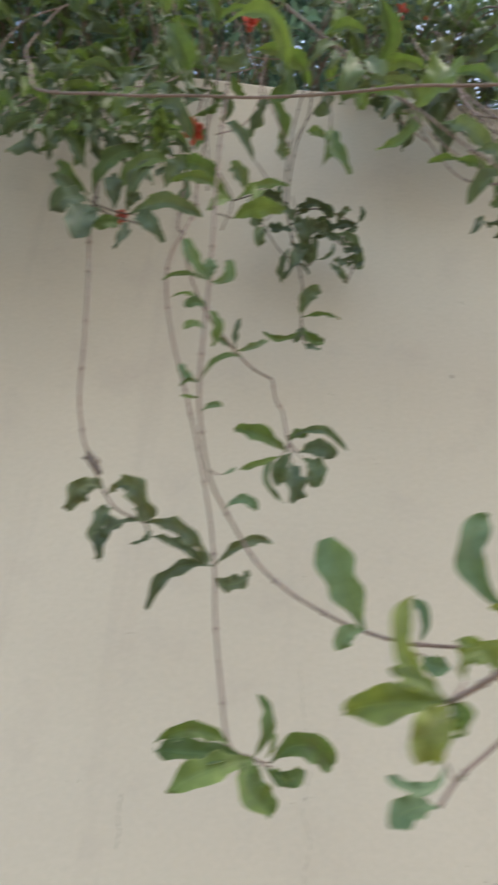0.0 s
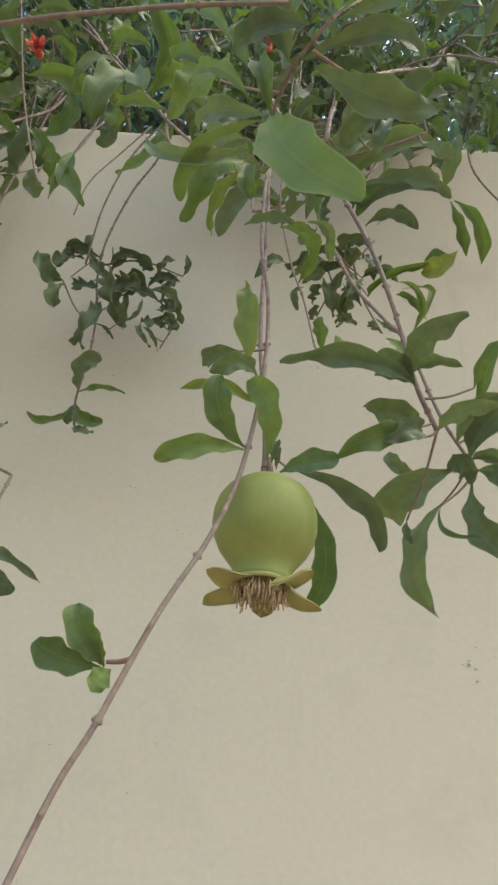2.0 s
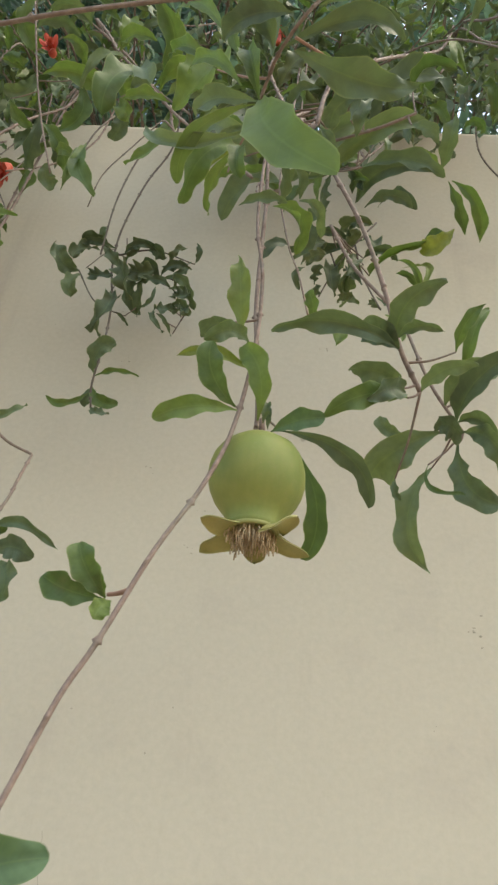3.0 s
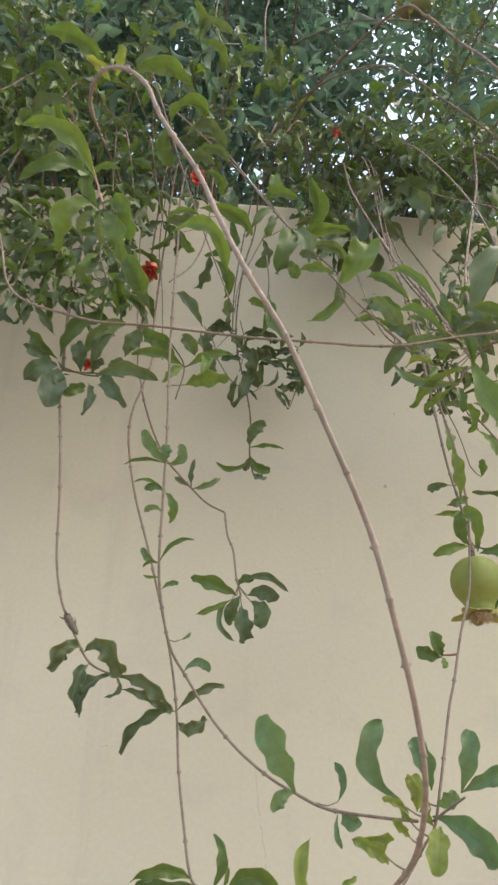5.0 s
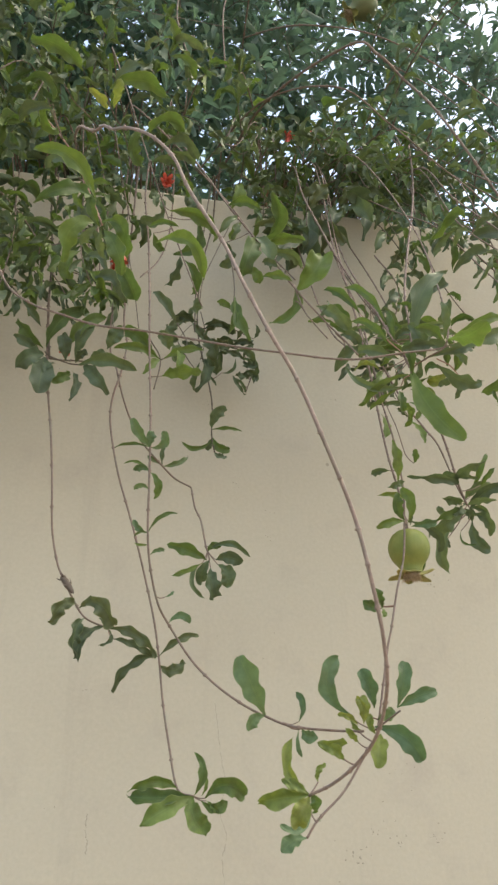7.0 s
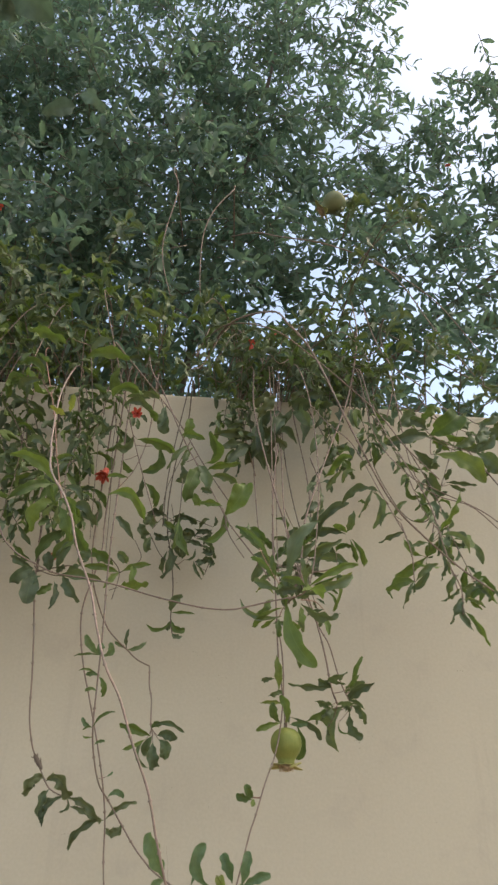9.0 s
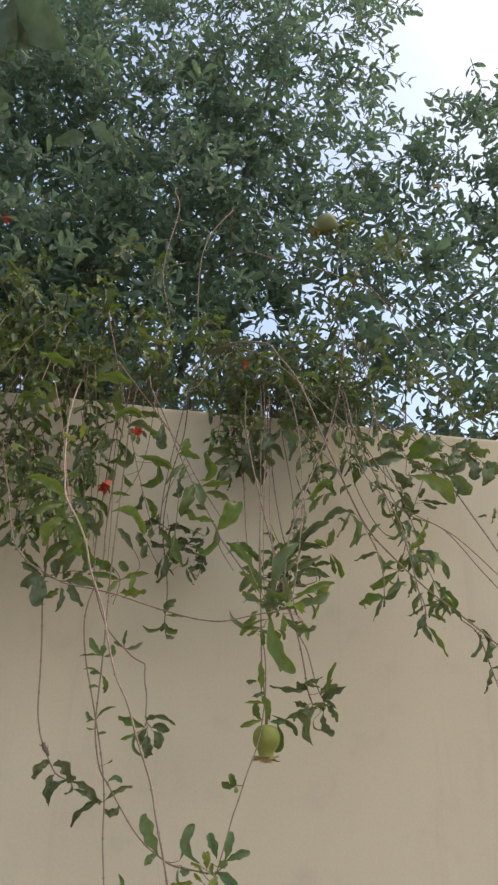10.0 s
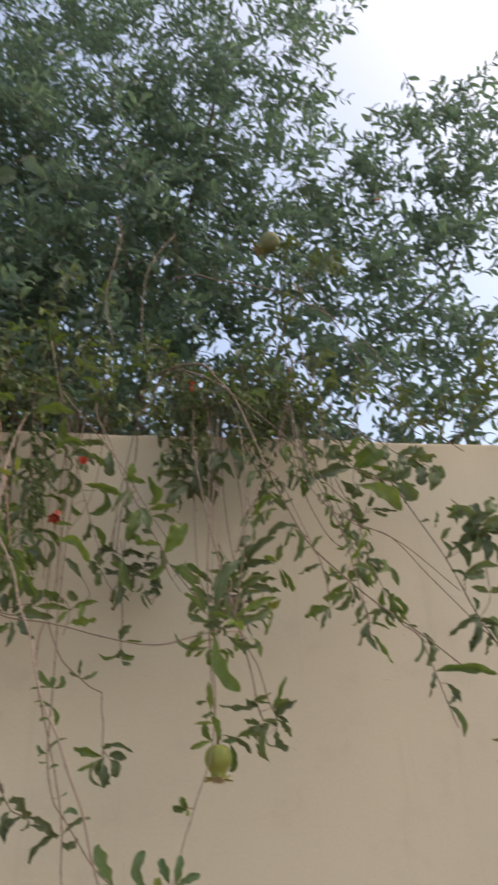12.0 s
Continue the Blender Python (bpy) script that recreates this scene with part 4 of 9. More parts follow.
fruit_branch = thing("pomegranate_branch", (0.054, -0.250, 2.320), "leafy branch bearing the green pomegranate", "branch", "hanging branches")
stem(fruit_branch, [(0.060, 0.380, 2.760), (0.045, 0.120, 2.752), (0.035, -0.050, 2.725), (0.030, -0.100, 2.658), (0.022, -0.180, 2.455), (-0.000, -0.270, 2.279), (-0.014, -0.360, 2.076), (-0.011, -0.385, 1.961), (-0.010, -0.395, 1.900), (-0.008, -0.410, 1.813), (-0.003, -0.420, 1.757), (0.001, -0.425, 1.710), (0.001, -0.425, 1.689)], 0.0022, 0.0015, STEM, "stem", 1, 0.35)
stem(fruit_branch, [(0.027, 0.380, 2.760), (0.012, 0.120, 2.752), (0.002, -0.125, 2.725), (-0.003, -0.250, 2.324), (-0.014, -0.370, 2.092), (-0.013, -0.420, 1.899), (-0.004, -0.430, 1.821), (-0.003, -0.440, 1.748), (-0.010, -0.445, 1.682), (-0.021, -0.456, 1.636), (-0.038, -0.466, 1.593), (-0.054, -0.475, 1.544), (-0.063, -0.480, 1.520), (-0.074, -0.485, 1.480), (-0.082, -0.490, 1.453), (-0.092, -0.495, 1.422), (-0.104, -0.500, 1.408), (-0.121, -0.505, 1.386), (-0.140, -0.510, 1.364), (-0.167, -0.515, 1.342), (-0.181, -0.520, 1.326)], 0.0016, 0.0012, STEM, "stem", 2, 0.35)
stem(fruit_branch, [(0.037, 0.380, 2.760), (0.022, 0.120, 2.752), (0.012, -0.125, 2.725), (0.007, -0.250, 2.298), (-0.003, -0.360, 2.033), (0.009, -0.385, 1.914), (0.020, -0.390, 1.868), (0.029, -0.390, 1.823)], 0.0015, 0.0007, STEM, "stem", 3, 0.35)
stem(fruit_branch, [(-0.045, -0.470, 1.571), (-0.051, -0.465, 1.571), (-0.057, -0.460, 1.572)], 0.0013, 0.0010, STEM_RED, "twig", 4, 0)
stem(fruit_branch, [(-0.092, -0.494, 1.427), (-0.084, -0.510, 1.435), (-0.076, -0.530, 1.443)], 0.0012, 0.0010, STEM, "twig", 5, 0)
stem(fruit_branch, [(0.001, -0.425, 1.710), (0.009, -0.413, 1.709), (0.016, -0.402, 1.711)], 0.0009, 0.0006, STEM, "twig", 7, 0)
curved_leaf(fruit_branch, (0.016, -0.402, 1.711), (0.074, -0.367, 1.679), 0.17, "d", -1.00, (-0.32, -0.85, -0.78))
stem(fruit_branch, [(-0.003, -0.437, 1.772), (-0.011, -0.436, 1.771), (-0.018, -0.435, 1.771)], 0.0009, 0.0006, STEM, "twig", 9, 0)
curved_leaf(fruit_branch, (-0.018, -0.435, 1.771), (-0.039, -0.422, 1.769), 0.42, "d", 0.95, (-0.09, -0.72, -0.71))
curved_leaf(fruit_branch, (0.027, -0.390, 1.702), (0.034, -0.354, 1.646), 0.22, "n", -0.75, (-0.20, -0.88, -0.53))
stem(fruit_branch, [(0.029, -0.390, 1.823), (0.030, -0.400, 1.809), (0.032, -0.410, 1.798)], 0.0009, 0.0006, STEM, "twig", 12, 0)
curved_leaf(fruit_branch, (0.032, -0.410, 1.798), (0.028, -0.425, 1.813), 0.43, "n", 0.65, (-0.32, -0.70, -0.63))
stem(fruit_branch, [(-0.092, -0.494, 1.427), (-0.105, -0.494, 1.431), (-0.119, -0.495, 1.439)], 0.0009, 0.0006, STEM, "twig", 13, 0)
curved_leaf(fruit_branch, (-0.088, -0.493, 1.438), (-0.073, -0.503, 1.448), 0.67, "s", 0.10, (-0.22, -0.93, -0.41))
stem(fruit_branch, [(-0.104, -0.500, 1.408), (-0.108, -0.497, 1.410), (-0.113, -0.495, 1.414)], 0.0009, 0.0006, STEM, "twig", 14, 0)
curved_leaf(fruit_branch, (-0.113, -0.495, 1.414), (-0.130, -0.505, 1.428), 0.31, "y", 0.20, (-0.35, -0.95, -0.24))
stem(fruit_branch, [(-0.118, -0.504, 1.390), (-0.128, -0.500, 1.395), (-0.137, -0.495, 1.403)], 0.0009, 0.0006, STEM, "twig", 15, 0)
curved_leaf(fruit_branch, (-0.137, -0.495, 1.403), (-0.164, -0.515, 1.411), 0.44, "y", 1.60, (-0.35, -0.96, 0.03))
stem(fruit_branch, [(-0.098, -0.497, 1.415), (-0.106, -0.496, 1.420), (-0.113, -0.495, 1.427)], 0.0009, 0.0006, STEM, "twig", 16, 0)
stem(fruit_branch, [(-0.087, -0.492, 1.438), (-0.095, -0.494, 1.440), (-0.103, -0.495, 1.444)], 0.0009, 0.0006, STEM, "twig", 17, 0)
curved_leaf(fruit_branch, (-0.103, -0.495, 1.444), (-0.115, -0.505, 1.459), 0.38, "y", 0.05, (-0.17, -0.94, -0.23))
curved_leaf(fruit_branch, (-0.109, -0.495, 1.427), (-0.119, -0.495, 1.440), 0.30, "y", -1.10, (-0.46, -0.95, 0.01))
curved_leaf(fruit_branch, (-0.092, -0.495, 1.422), (-0.096, -0.495, 1.443), 0.39, "y", -0.80, (-0.47, -0.94, -0.11))
stem(fruit_branch, [(-0.169, -0.516, 1.339), (-0.173, -0.518, 1.343), (-0.176, -0.520, 1.348)], 0.0009, 0.0006, STEM, "twig", 18, 0)
curved_leaf(fruit_branch, (-0.176, -0.520, 1.348), (-0.210, -0.530, 1.338), 0.19, "s", -1.55, (-0.28, -0.98, 0.08))
curved_leaf(fruit_branch, (-0.181, -0.520, 1.326), (-0.208, -0.530, 1.314), 0.46, "s", 0.55, (-0.36, -0.98, 0.20))
curved_leaf(fruit_branch, (-0.168, -0.516, 1.343), (-0.166, -0.516, 1.340), 0.31, "s", -0.60, (-0.17, -0.97, -0.28))
curved_leaf(fruit_branch, (0.008, -0.425, 1.695), (0.008, -0.430, 1.709), 0.30, "d", 0.20, (-0.23, -0.85, -0.3))
curved_leaf(fruit_branch, (-0.119, -0.495, 1.442), (-0.133, -0.505, 1.501), 0.31, "s", -1.50, (-0.2, -0.93, -0.35))
curved_leaf(fruit_branch, (-0.090, -0.490, 1.450), (-0.107, -0.500, 1.489), 0.39, "s", 0.30, (-0.1, -0.94, -0.3))
curved_leaf(fruit_branch, (-0.079, -0.530, 1.446), (-0.070, -0.540, 1.492), 0.32, "s", 0.10, (-0.25, -0.92, -0.33))
curved_leaf(fruit_branch, (-0.079, -0.530, 1.446), (-0.037, -0.540, 1.462), 0.30, "s", -0.30, (-0.4, -0.9, -0.24))
curved_leaf(fruit_branch, (-0.093, -0.495, 1.430), (-0.050, -0.515, 1.395), 0.36, "s", -0.70, (-0.3, -0.93, -0.1))
curved_leaf(fruit_branch, (-0.087, -0.495, 1.423), (-0.101, -0.515, 1.388), 0.41, "y", 0.10, (-0.2, -0.94, 0.1))
curved_leaf(fruit_branch, (-0.107, -0.500, 1.433), (-0.110, -0.505, 1.460), 0.49, "y", 0.20, (-0.15, -0.94, -0.2))
curved_leaf(fruit_branch, (-0.114, -0.500, 1.431), (-0.136, -0.500, 1.442), 0.26, "y", 0.60, (-0.15, -0.94, -0.2))
curved_leaf(fruit_branch, (-0.139, -0.520, 1.395), (-0.169, -0.530, 1.411), 0.31, "y", 0.50, (-0.15, -0.94, -0.1))
curved_leaf(fruit_branch, (-0.012, -0.445, 1.748), (-0.018, -0.455, 1.808), 0.23, "y", 0.10, (-0.1, -0.85, -0.5))
curved_leaf(fruit_branch, (-0.010, -0.448, 1.693), (-0.025, -0.470, 1.722), 0.38, "n", -0.75, (-0.1, -0.85, -0.5))
curved_leaf(fruit_branch, (-0.009, -0.446, 1.692), (-0.054, -0.455, 1.677), 0.25, "n", 0.50, (-0.1, -0.85, -0.5))
curved_leaf(fruit_branch, (-0.005, -0.442, 1.726), (-0.047, -0.455, 1.723), 0.18, "y", 0.60, (-0.1, -0.85, -0.5))
curved_leaf(fruit_branch, (0.002, -0.432, 1.696), (-0.010, -0.448, 1.739), 0.32, "n", 0.70, (-0.1, -0.85, -0.5))
curved_leaf(fruit_branch, (-0.006, -0.445, 1.742), (-0.032, -0.455, 1.736), 0.39, "d", 1.30, (-0.1, -0.85, -0.5))
curved_leaf(fruit_branch, (0.005, -0.428, 1.697), (0.007, -0.432, 1.709), 0.40, "d", 0.20, (-0.1, -0.85, -0.5))
curved_leaf(fruit_branch, (0.010, -0.424, 1.694), (0.041, -0.438, 1.696), 0.36, "s", -0.30, (-0.1, -0.85, -0.5))
curved_leaf(fruit_branch, (-0.059, -0.462, 1.569), (-0.086, -0.470, 1.575), 0.46, "n", -0.30, (0.1, -0.9, -0.4))
curved_leaf(fruit_branch, (-0.058, -0.462, 1.570), (-0.071, -0.475, 1.590), 0.48, "n", -0.30, (0.1, -0.9, -0.4))
curved_leaf(fruit_branch, (-0.058, -0.460, 1.570), (-0.066, -0.470, 1.580), 0.53, "n", 0.20, (0.1, -0.9, -0.4))
curved_leaf(fruit_branch, (-0.055, -0.460, 1.569), (-0.060, -0.465, 1.558), 0.75, "n", 0.50, (0.1, -0.9, -0.4))

right_branch = thing("pomegranate_branch", (0.014, -0.300, 2.222), "leafy branch with a crowded tuft beside the fruit", "branch", "hanging branches")
stem(right_branch, [(-0.015, 0.380, 2.760), (-0.030, 0.120, 2.752), (-0.040, -0.100, 2.725), (-0.045, -0.200, 2.522), (-0.008, -0.300, 2.250), (0.025, -0.390, 2.049), (0.046, -0.420, 1.946), (0.065, -0.427, 1.878), (0.079, -0.427, 1.816), (0.088, -0.427, 1.761), (0.100, -0.420, 1.733)], 0.0022, 0.0016, STEM, "stem", 1, 0.35)
stem(right_branch, [(0.048, -0.300, 2.040), (0.066, -0.330, 1.950), (0.085, -0.350, 1.894), (0.101, -0.360, 1.857), (0.119, -0.365, 1.787), (0.139, -0.365, 1.744)], 0.0017, 0.0012, STEM, "stem", 2, 0.35)
stem(right_branch, [(0.048, -0.300, 2.040), (0.060, -0.275, 2.050), (0.072, -0.250, 2.067)], 0.0009, 0.0006, STEM, "twig", 3, 0)
put_leaf(right_branch, (0.072, -0.250, 2.067), (0.026, -0.231, 2.058), 0.30, "d", 2)
put_leaf(right_branch, (0.072, -0.250, 2.067), (0.056, -0.222, 2.043), 0.35, "d", 5)
stem(right_branch, [(0.048, -0.300, 2.040), (0.064, -0.275, 2.046), (0.079, -0.250, 2.059)], 0.0009, 0.0006, STEM, "twig", 4, 0)
put_leaf(right_branch, (0.079, -0.250, 2.059), (0.066, -0.208, 2.020), 0.34, "d", 2)
stem(right_branch, [(0.048, -0.300, 2.040), (0.060, -0.275, 2.052), (0.072, -0.250, 2.072)], 0.0009, 0.0006, STEM, "twig", 5, 0)
put_leaf(right_branch, (0.072, -0.250, 2.072), (0.034, -0.249, 2.079), 0.30, "d", 6)
stem(right_branch, [(0.048, -0.300, 2.040), (0.067, -0.275, 2.037), (0.086, -0.250, 2.041)], 0.0009, 0.0006, STEM, "twig", 6, 0)
put_leaf(right_branch, (0.086, -0.250, 2.041), (0.084, -0.221, 2.012), 0.40, "d", 6)
stem(right_branch, [(0.048, -0.300, 2.040), (0.059, -0.275, 2.054), (0.069, -0.250, 2.076)], 0.0009, 0.0006, STEM, "twig", 7, 0)
put_leaf(right_branch, (0.069, -0.250, 2.076), (0.083, -0.268, 2.090), 0.35, "d", 1)
stem(right_branch, [(0.048, -0.300, 2.040), (0.070, -0.275, 2.028), (0.092, -0.250, 2.024)], 0.0009, 0.0006, STEM, "twig", 8, 0)
put_leaf(right_branch, (0.092, -0.250, 2.024), (0.148, -0.281, 2.041), 0.12, "g", 3)
put_leaf(right_branch, (0.155, -0.250, 2.063), (0.178, -0.266, 2.071), 0.60, "g", 4)
put_leaf(right_branch, (0.120, -0.250, 2.029), (0.152, -0.239, 2.008), 0.25, "g", 4)
stem(right_branch, [(0.048, -0.300, 2.040), (0.053, -0.275, 2.049), (0.058, -0.250, 2.064)], 0.0009, 0.0006, STEM, "twig", 9, 0)
put_leaf(right_branch, (0.058, -0.250, 2.064), (0.069, -0.267, 2.078), 0.40, "d", 1)
stem(right_branch, [(0.048, -0.300, 2.040), (0.067, -0.275, 2.042), (0.086, -0.250, 2.051)], 0.0009, 0.0006, STEM, "twig", 10, 0)
put_leaf(right_branch, (0.086, -0.250, 2.051), (0.121, -0.253, 2.045), 0.35, "d", 6)
put_leaf(right_branch, (0.098, -0.250, 1.994), (0.120, -0.244, 1.981), 0.30, "d", 5)
curved_leaf(right_branch, (0.087, -0.427, 1.761), (0.006, -0.438, 1.762), 0.16, "d", 0.60, (-0.15, -0.73, -0.75))
curved_leaf(right_branch, (0.086, -0.427, 1.770), (0.110, -0.469, 1.780), 0.33, "d", -1.05, (-0.15, -0.69, -0.76))
curved_leaf(right_branch, (0.086, -0.427, 1.770), (0.113, -0.441, 1.765), 0.24, "d", -0.95, (-0.41, -0.71, -0.60))
curved_leaf(right_branch, (0.087, -0.427, 1.761), (0.063, -0.432, 1.772), 0.67, "d", 0.75, (0.16, -0.72, -0.87))
stem(right_branch, [(0.098, -0.421, 1.738), (0.093, -0.423, 1.734), (0.088, -0.425, 1.731)], 0.0009, 0.0006, STEM, "twig", 11, 0)
curved_leaf(right_branch, (0.088, -0.425, 1.731), (0.056, -0.435, 1.735), 0.44, "d", 0.95, (-0.22, -0.76, -0.87))
stem(right_branch, [(0.100, -0.420, 1.733), (0.096, -0.422, 1.728), (0.091, -0.425, 1.724)], 0.0009, 0.0006, STEM, "twig", 12, 0)
curved_leaf(right_branch, (0.091, -0.425, 1.724), (0.040, -0.434, 1.700), 0.24, "g", 0.55, (-0.20, -0.79, -0.66))
curved_leaf(right_branch, (0.090, -0.425, 1.728), (0.065, -0.442, 1.707), 0.36, "d", 0.60, (-0.16, -0.78, -0.66))
curved_leaf(right_branch, (0.100, -0.420, 1.733), (0.128, -0.451, 1.730), 0.25, "d", -0.80, (-0.06, -0.75, -0.61))
stem(right_branch, [(0.092, -0.425, 1.752), (0.107, -0.425, 1.755), (0.123, -0.425, 1.763)], 0.0009, 0.0006, STEM, "twig", 13, 0)
curved_leaf(right_branch, (0.123, -0.425, 1.763), (0.138, -0.448, 1.783), 0.25, "g", -0.60, (-0.23, -0.69, -0.78))
stem(right_branch, [(0.136, -0.365, 1.751), (0.131, -0.343, 1.744), (0.126, -0.320, 1.743)], 0.0009, 0.0006, STEM, "twig", 14, 0)
curved_leaf(right_branch, (0.126, -0.320, 1.743), (0.126, -0.291, 1.672), 0.24, "d", 0.85, (-0.56, -0.86, -0.33))
stem(right_branch, [(0.139, -0.365, 1.744), (0.137, -0.366, 1.737), (0.134, -0.368, 1.732)], 0.0009, 0.0006, STEM, "twig", 15, 0)
curved_leaf(right_branch, (0.134, -0.368, 1.732), (0.158, -0.364, 1.689), 0.39, "d", 0.85, (-0.62, -0.82, -0.65))
curved_leaf(right_branch, (0.139, -0.365, 1.744), (0.167, -0.358, 1.713), 0.36, "d", -1.35, (-0.22, -0.81, -0.70))
stem(right_branch, [(0.136, -0.365, 1.751), (0.129, -0.366, 1.745), (0.122, -0.368, 1.741)], 0.0009, 0.0006, STEM, "twig", 16, 0)
curved_leaf(right_branch, (0.122, -0.368, 1.741), (0.078, -0.338, 1.719), 0.44, "d", 0.55, (-0.05, -0.83, -0.64))
curved_leaf(right_branch, (0.135, -0.365, 1.751), (0.174, -0.410, 1.777), 0.29, "d", -0.55, (-0.65, -0.77, -0.59))
curved_leaf(right_branch, (0.128, -0.365, 1.765), (0.161, -0.389, 1.781), 0.39, "d", -1.20, (-0.53, -0.77, -0.83))
stem(right_branch, [(0.129, -0.365, 1.765), (0.135, -0.366, 1.769), (0.141, -0.368, 1.775)], 0.0009, 0.0006, STEM, "twig", 17, 0)
curved_leaf(right_branch, (0.141, -0.368, 1.775), (0.157, -0.399, 1.829), 0.14, "g", -0.20, (-0.47, -0.75, -0.62))
stem(right_branch, [(0.139, -0.365, 1.744), (0.126, -0.366, 1.727), (0.113, -0.368, 1.714)], 0.0009, 0.0006, STEM, "twig", 18, 0)
curved_leaf(right_branch, (0.113, -0.368, 1.714), (0.137, -0.365, 1.694), 0.12, "g", 2.00, (-0.50, -0.83, -0.29))
curved_leaf(right_branch, (0.136, -0.365, 1.752), (0.163, -0.367, 1.738), 0.34, "d", -1.65, (-0.46, -0.80, -0.41))
curved_leaf(right_branch, (0.119, -0.368, 1.741), (0.136, -0.372, 1.737), 0.91, "d", -1.95, (-0.40, -0.81, -0.74))
stem(right_branch, [(0.136, -0.365, 1.751), (0.118, -0.366, 1.741), (0.101, -0.368, 1.736)], 0.0009, 0.0006, STEM, "twig", 19, 0)
curved_leaf(right_branch, (0.101, -0.368, 1.736), (0.081, -0.370, 1.750), 0.40, "d", -0.80, (-0.30, -0.82, -0.44))
stem(right_branch, [(0.100, -0.420, 1.733), (0.096, -0.394, 1.714), (0.091, -0.368, 1.702)], 0.0009, 0.0006, STEM, "twig", 20, 0)
curved_leaf(right_branch, (0.091, -0.368, 1.702), (0.095, -0.362, 1.689), 0.36, "d", 0.60, (-0.28, -0.85, -0.40))
curved_leaf(right_branch, (0.048, -0.245, 2.079), (0.020, -0.265, 2.021), 0.26, "c", 0.50, (0.3, -0.84, -0.34))
curved_leaf(right_branch, (0.059, -0.240, 2.100), (0.096, -0.260, 2.094), 0.34, "c", -0.50, (0.12, -0.75, -0.44))
curved_leaf(right_branch, (0.080, -0.238, 2.092), (0.095, -0.258, 2.041), 0.29, "c", -0.40, (0.27, -0.72, -0.41))
curved_leaf(right_branch, (0.055, -0.232, 2.059), (0.056, -0.252, 1.989), 0.25, "c", 0.30, (0.04, -0.76, -0.41))
curved_leaf(right_branch, (0.074, -0.240, 2.048), (0.083, -0.260, 1.999), 0.28, "c", 0.50, (0.03, -0.8, -0.64))
curved_leaf(right_branch, (0.045, -0.233, 2.083), (0.007, -0.253, 2.056), 0.26, "c", 0.60, (0.21, -0.8, -0.67))
curved_leaf(right_branch, (0.024, -0.269, 2.018), (0.044, -0.289, 2.009), 0.41, "c", -0.50, (-0.2, -0.73, -0.6))
curved_leaf(right_branch, (0.032, -0.251, 1.986), (0.040, -0.271, 1.985), 0.46, "c", 0.50, (-0.07, -0.76, -0.36))
curved_leaf(right_branch, (0.060, -0.232, 2.000), (0.075, -0.252, 1.992), 0.39, "c", -0.60, (-0.1, -0.82, -0.53))
curved_leaf(right_branch, (0.091, -0.244, 1.989), (0.100, -0.264, 1.962), 0.22, "c", -0.50, (-0.28, -0.72, -0.69))
curved_leaf(right_branch, (0.065, -0.234, 1.980), (0.058, -0.254, 1.921), 0.31, "g", 0.10, (0.28, -0.87, -0.64))
curved_leaf(right_branch, (0.104, -0.265, 1.954), (0.116, -0.285, 1.901), 0.25, "g", -0.20, (0.21, -0.74, -0.61))
curved_leaf(right_branch, (0.126, -0.251, 2.037), (0.129, -0.271, 1.959), 0.10, "y", -1.30, (0.03, -0.8, -0.41))
curved_leaf(right_branch, (0.035, -0.260, 1.997), (0.041, -0.280, 2.004), 0.45, "c", -0.50, (-0.19, -0.73, -0.3))
curved_leaf(right_branch, (0.008, -0.248, 2.068), (-0.023, -0.268, 2.021), 0.21, "d", 0.50, (0.12, -0.72, -0.33))
curved_leaf(right_branch, (0.018, -0.247, 2.105), (0.037, -0.267, 2.103), 0.66, "d", 0.40, (-0.07, -0.73, -0.37))
curved_leaf(right_branch, (0.100, -0.269, 2.112), (0.137, -0.289, 2.084), 0.31, "d", -0.70, (0.05, -0.88, -0.45))
curved_leaf(right_branch, (0.079, -0.261, 2.035), (0.067, -0.281, 1.989), 0.26, "c", 0.40, (0.25, -0.84, -0.44))
curved_leaf(right_branch, (0.065, -0.259, 2.055), (0.076, -0.279, 2.064), 0.48, "c", 0.30, (0.24, -0.78, -0.69))
stem(right_branch, [(0.102, -0.240, 2.123), (0.077, -0.250, 2.073), (0.057, -0.250, 2.036), (0.040, -0.250, 1.991)], 0.0011, 0.0008, STEM_DARK, "twig", 91, 0)
stem(right_branch, [(0.077, -0.250, 2.073), (0.084, -0.260, 2.012), (0.098, -0.280, 1.945)], 0.0011, 0.0008, STEM_DARK, "twig", 92, 0)
stem(right_branch, [(0.057, -0.250, 2.036), (0.045, -0.250, 2.067), (0.012, -0.250, 2.067)], 0.001, 0.0007, STEM_DARK, "twig", 93, 0)

level_branch = thing("pomegranate_branch", (-0.567, -0.360, 2.068), "long pale shoot running level across the hanging branches", "branch", "hanging branches")
stem(level_branch, [(-0.677, 0.380, 2.760), (-0.692, 0.120, 2.752), (-0.702, -0.100, 2.725), (-0.707, -0.200, 2.436), (-0.627, -0.320, 2.192), (-0.578, -0.390, 2.057), (-0.532, -0.430, 1.995), (-0.480, -0.460, 1.958), (-0.433, -0.480, 1.933), (-0.374, -0.495, 1.921), (-0.317, -0.510, 1.906), (-0.249, -0.540, 1.879), (-0.185, -0.570, 1.856), (-0.146, -0.580, 1.848), (-0.106, -0.587, 1.847), (-0.049, -0.587, 1.863), (-0.003, -0.585, 1.875)], 0.0021, 0.0013, STEM, "stem", 1, 0.35)

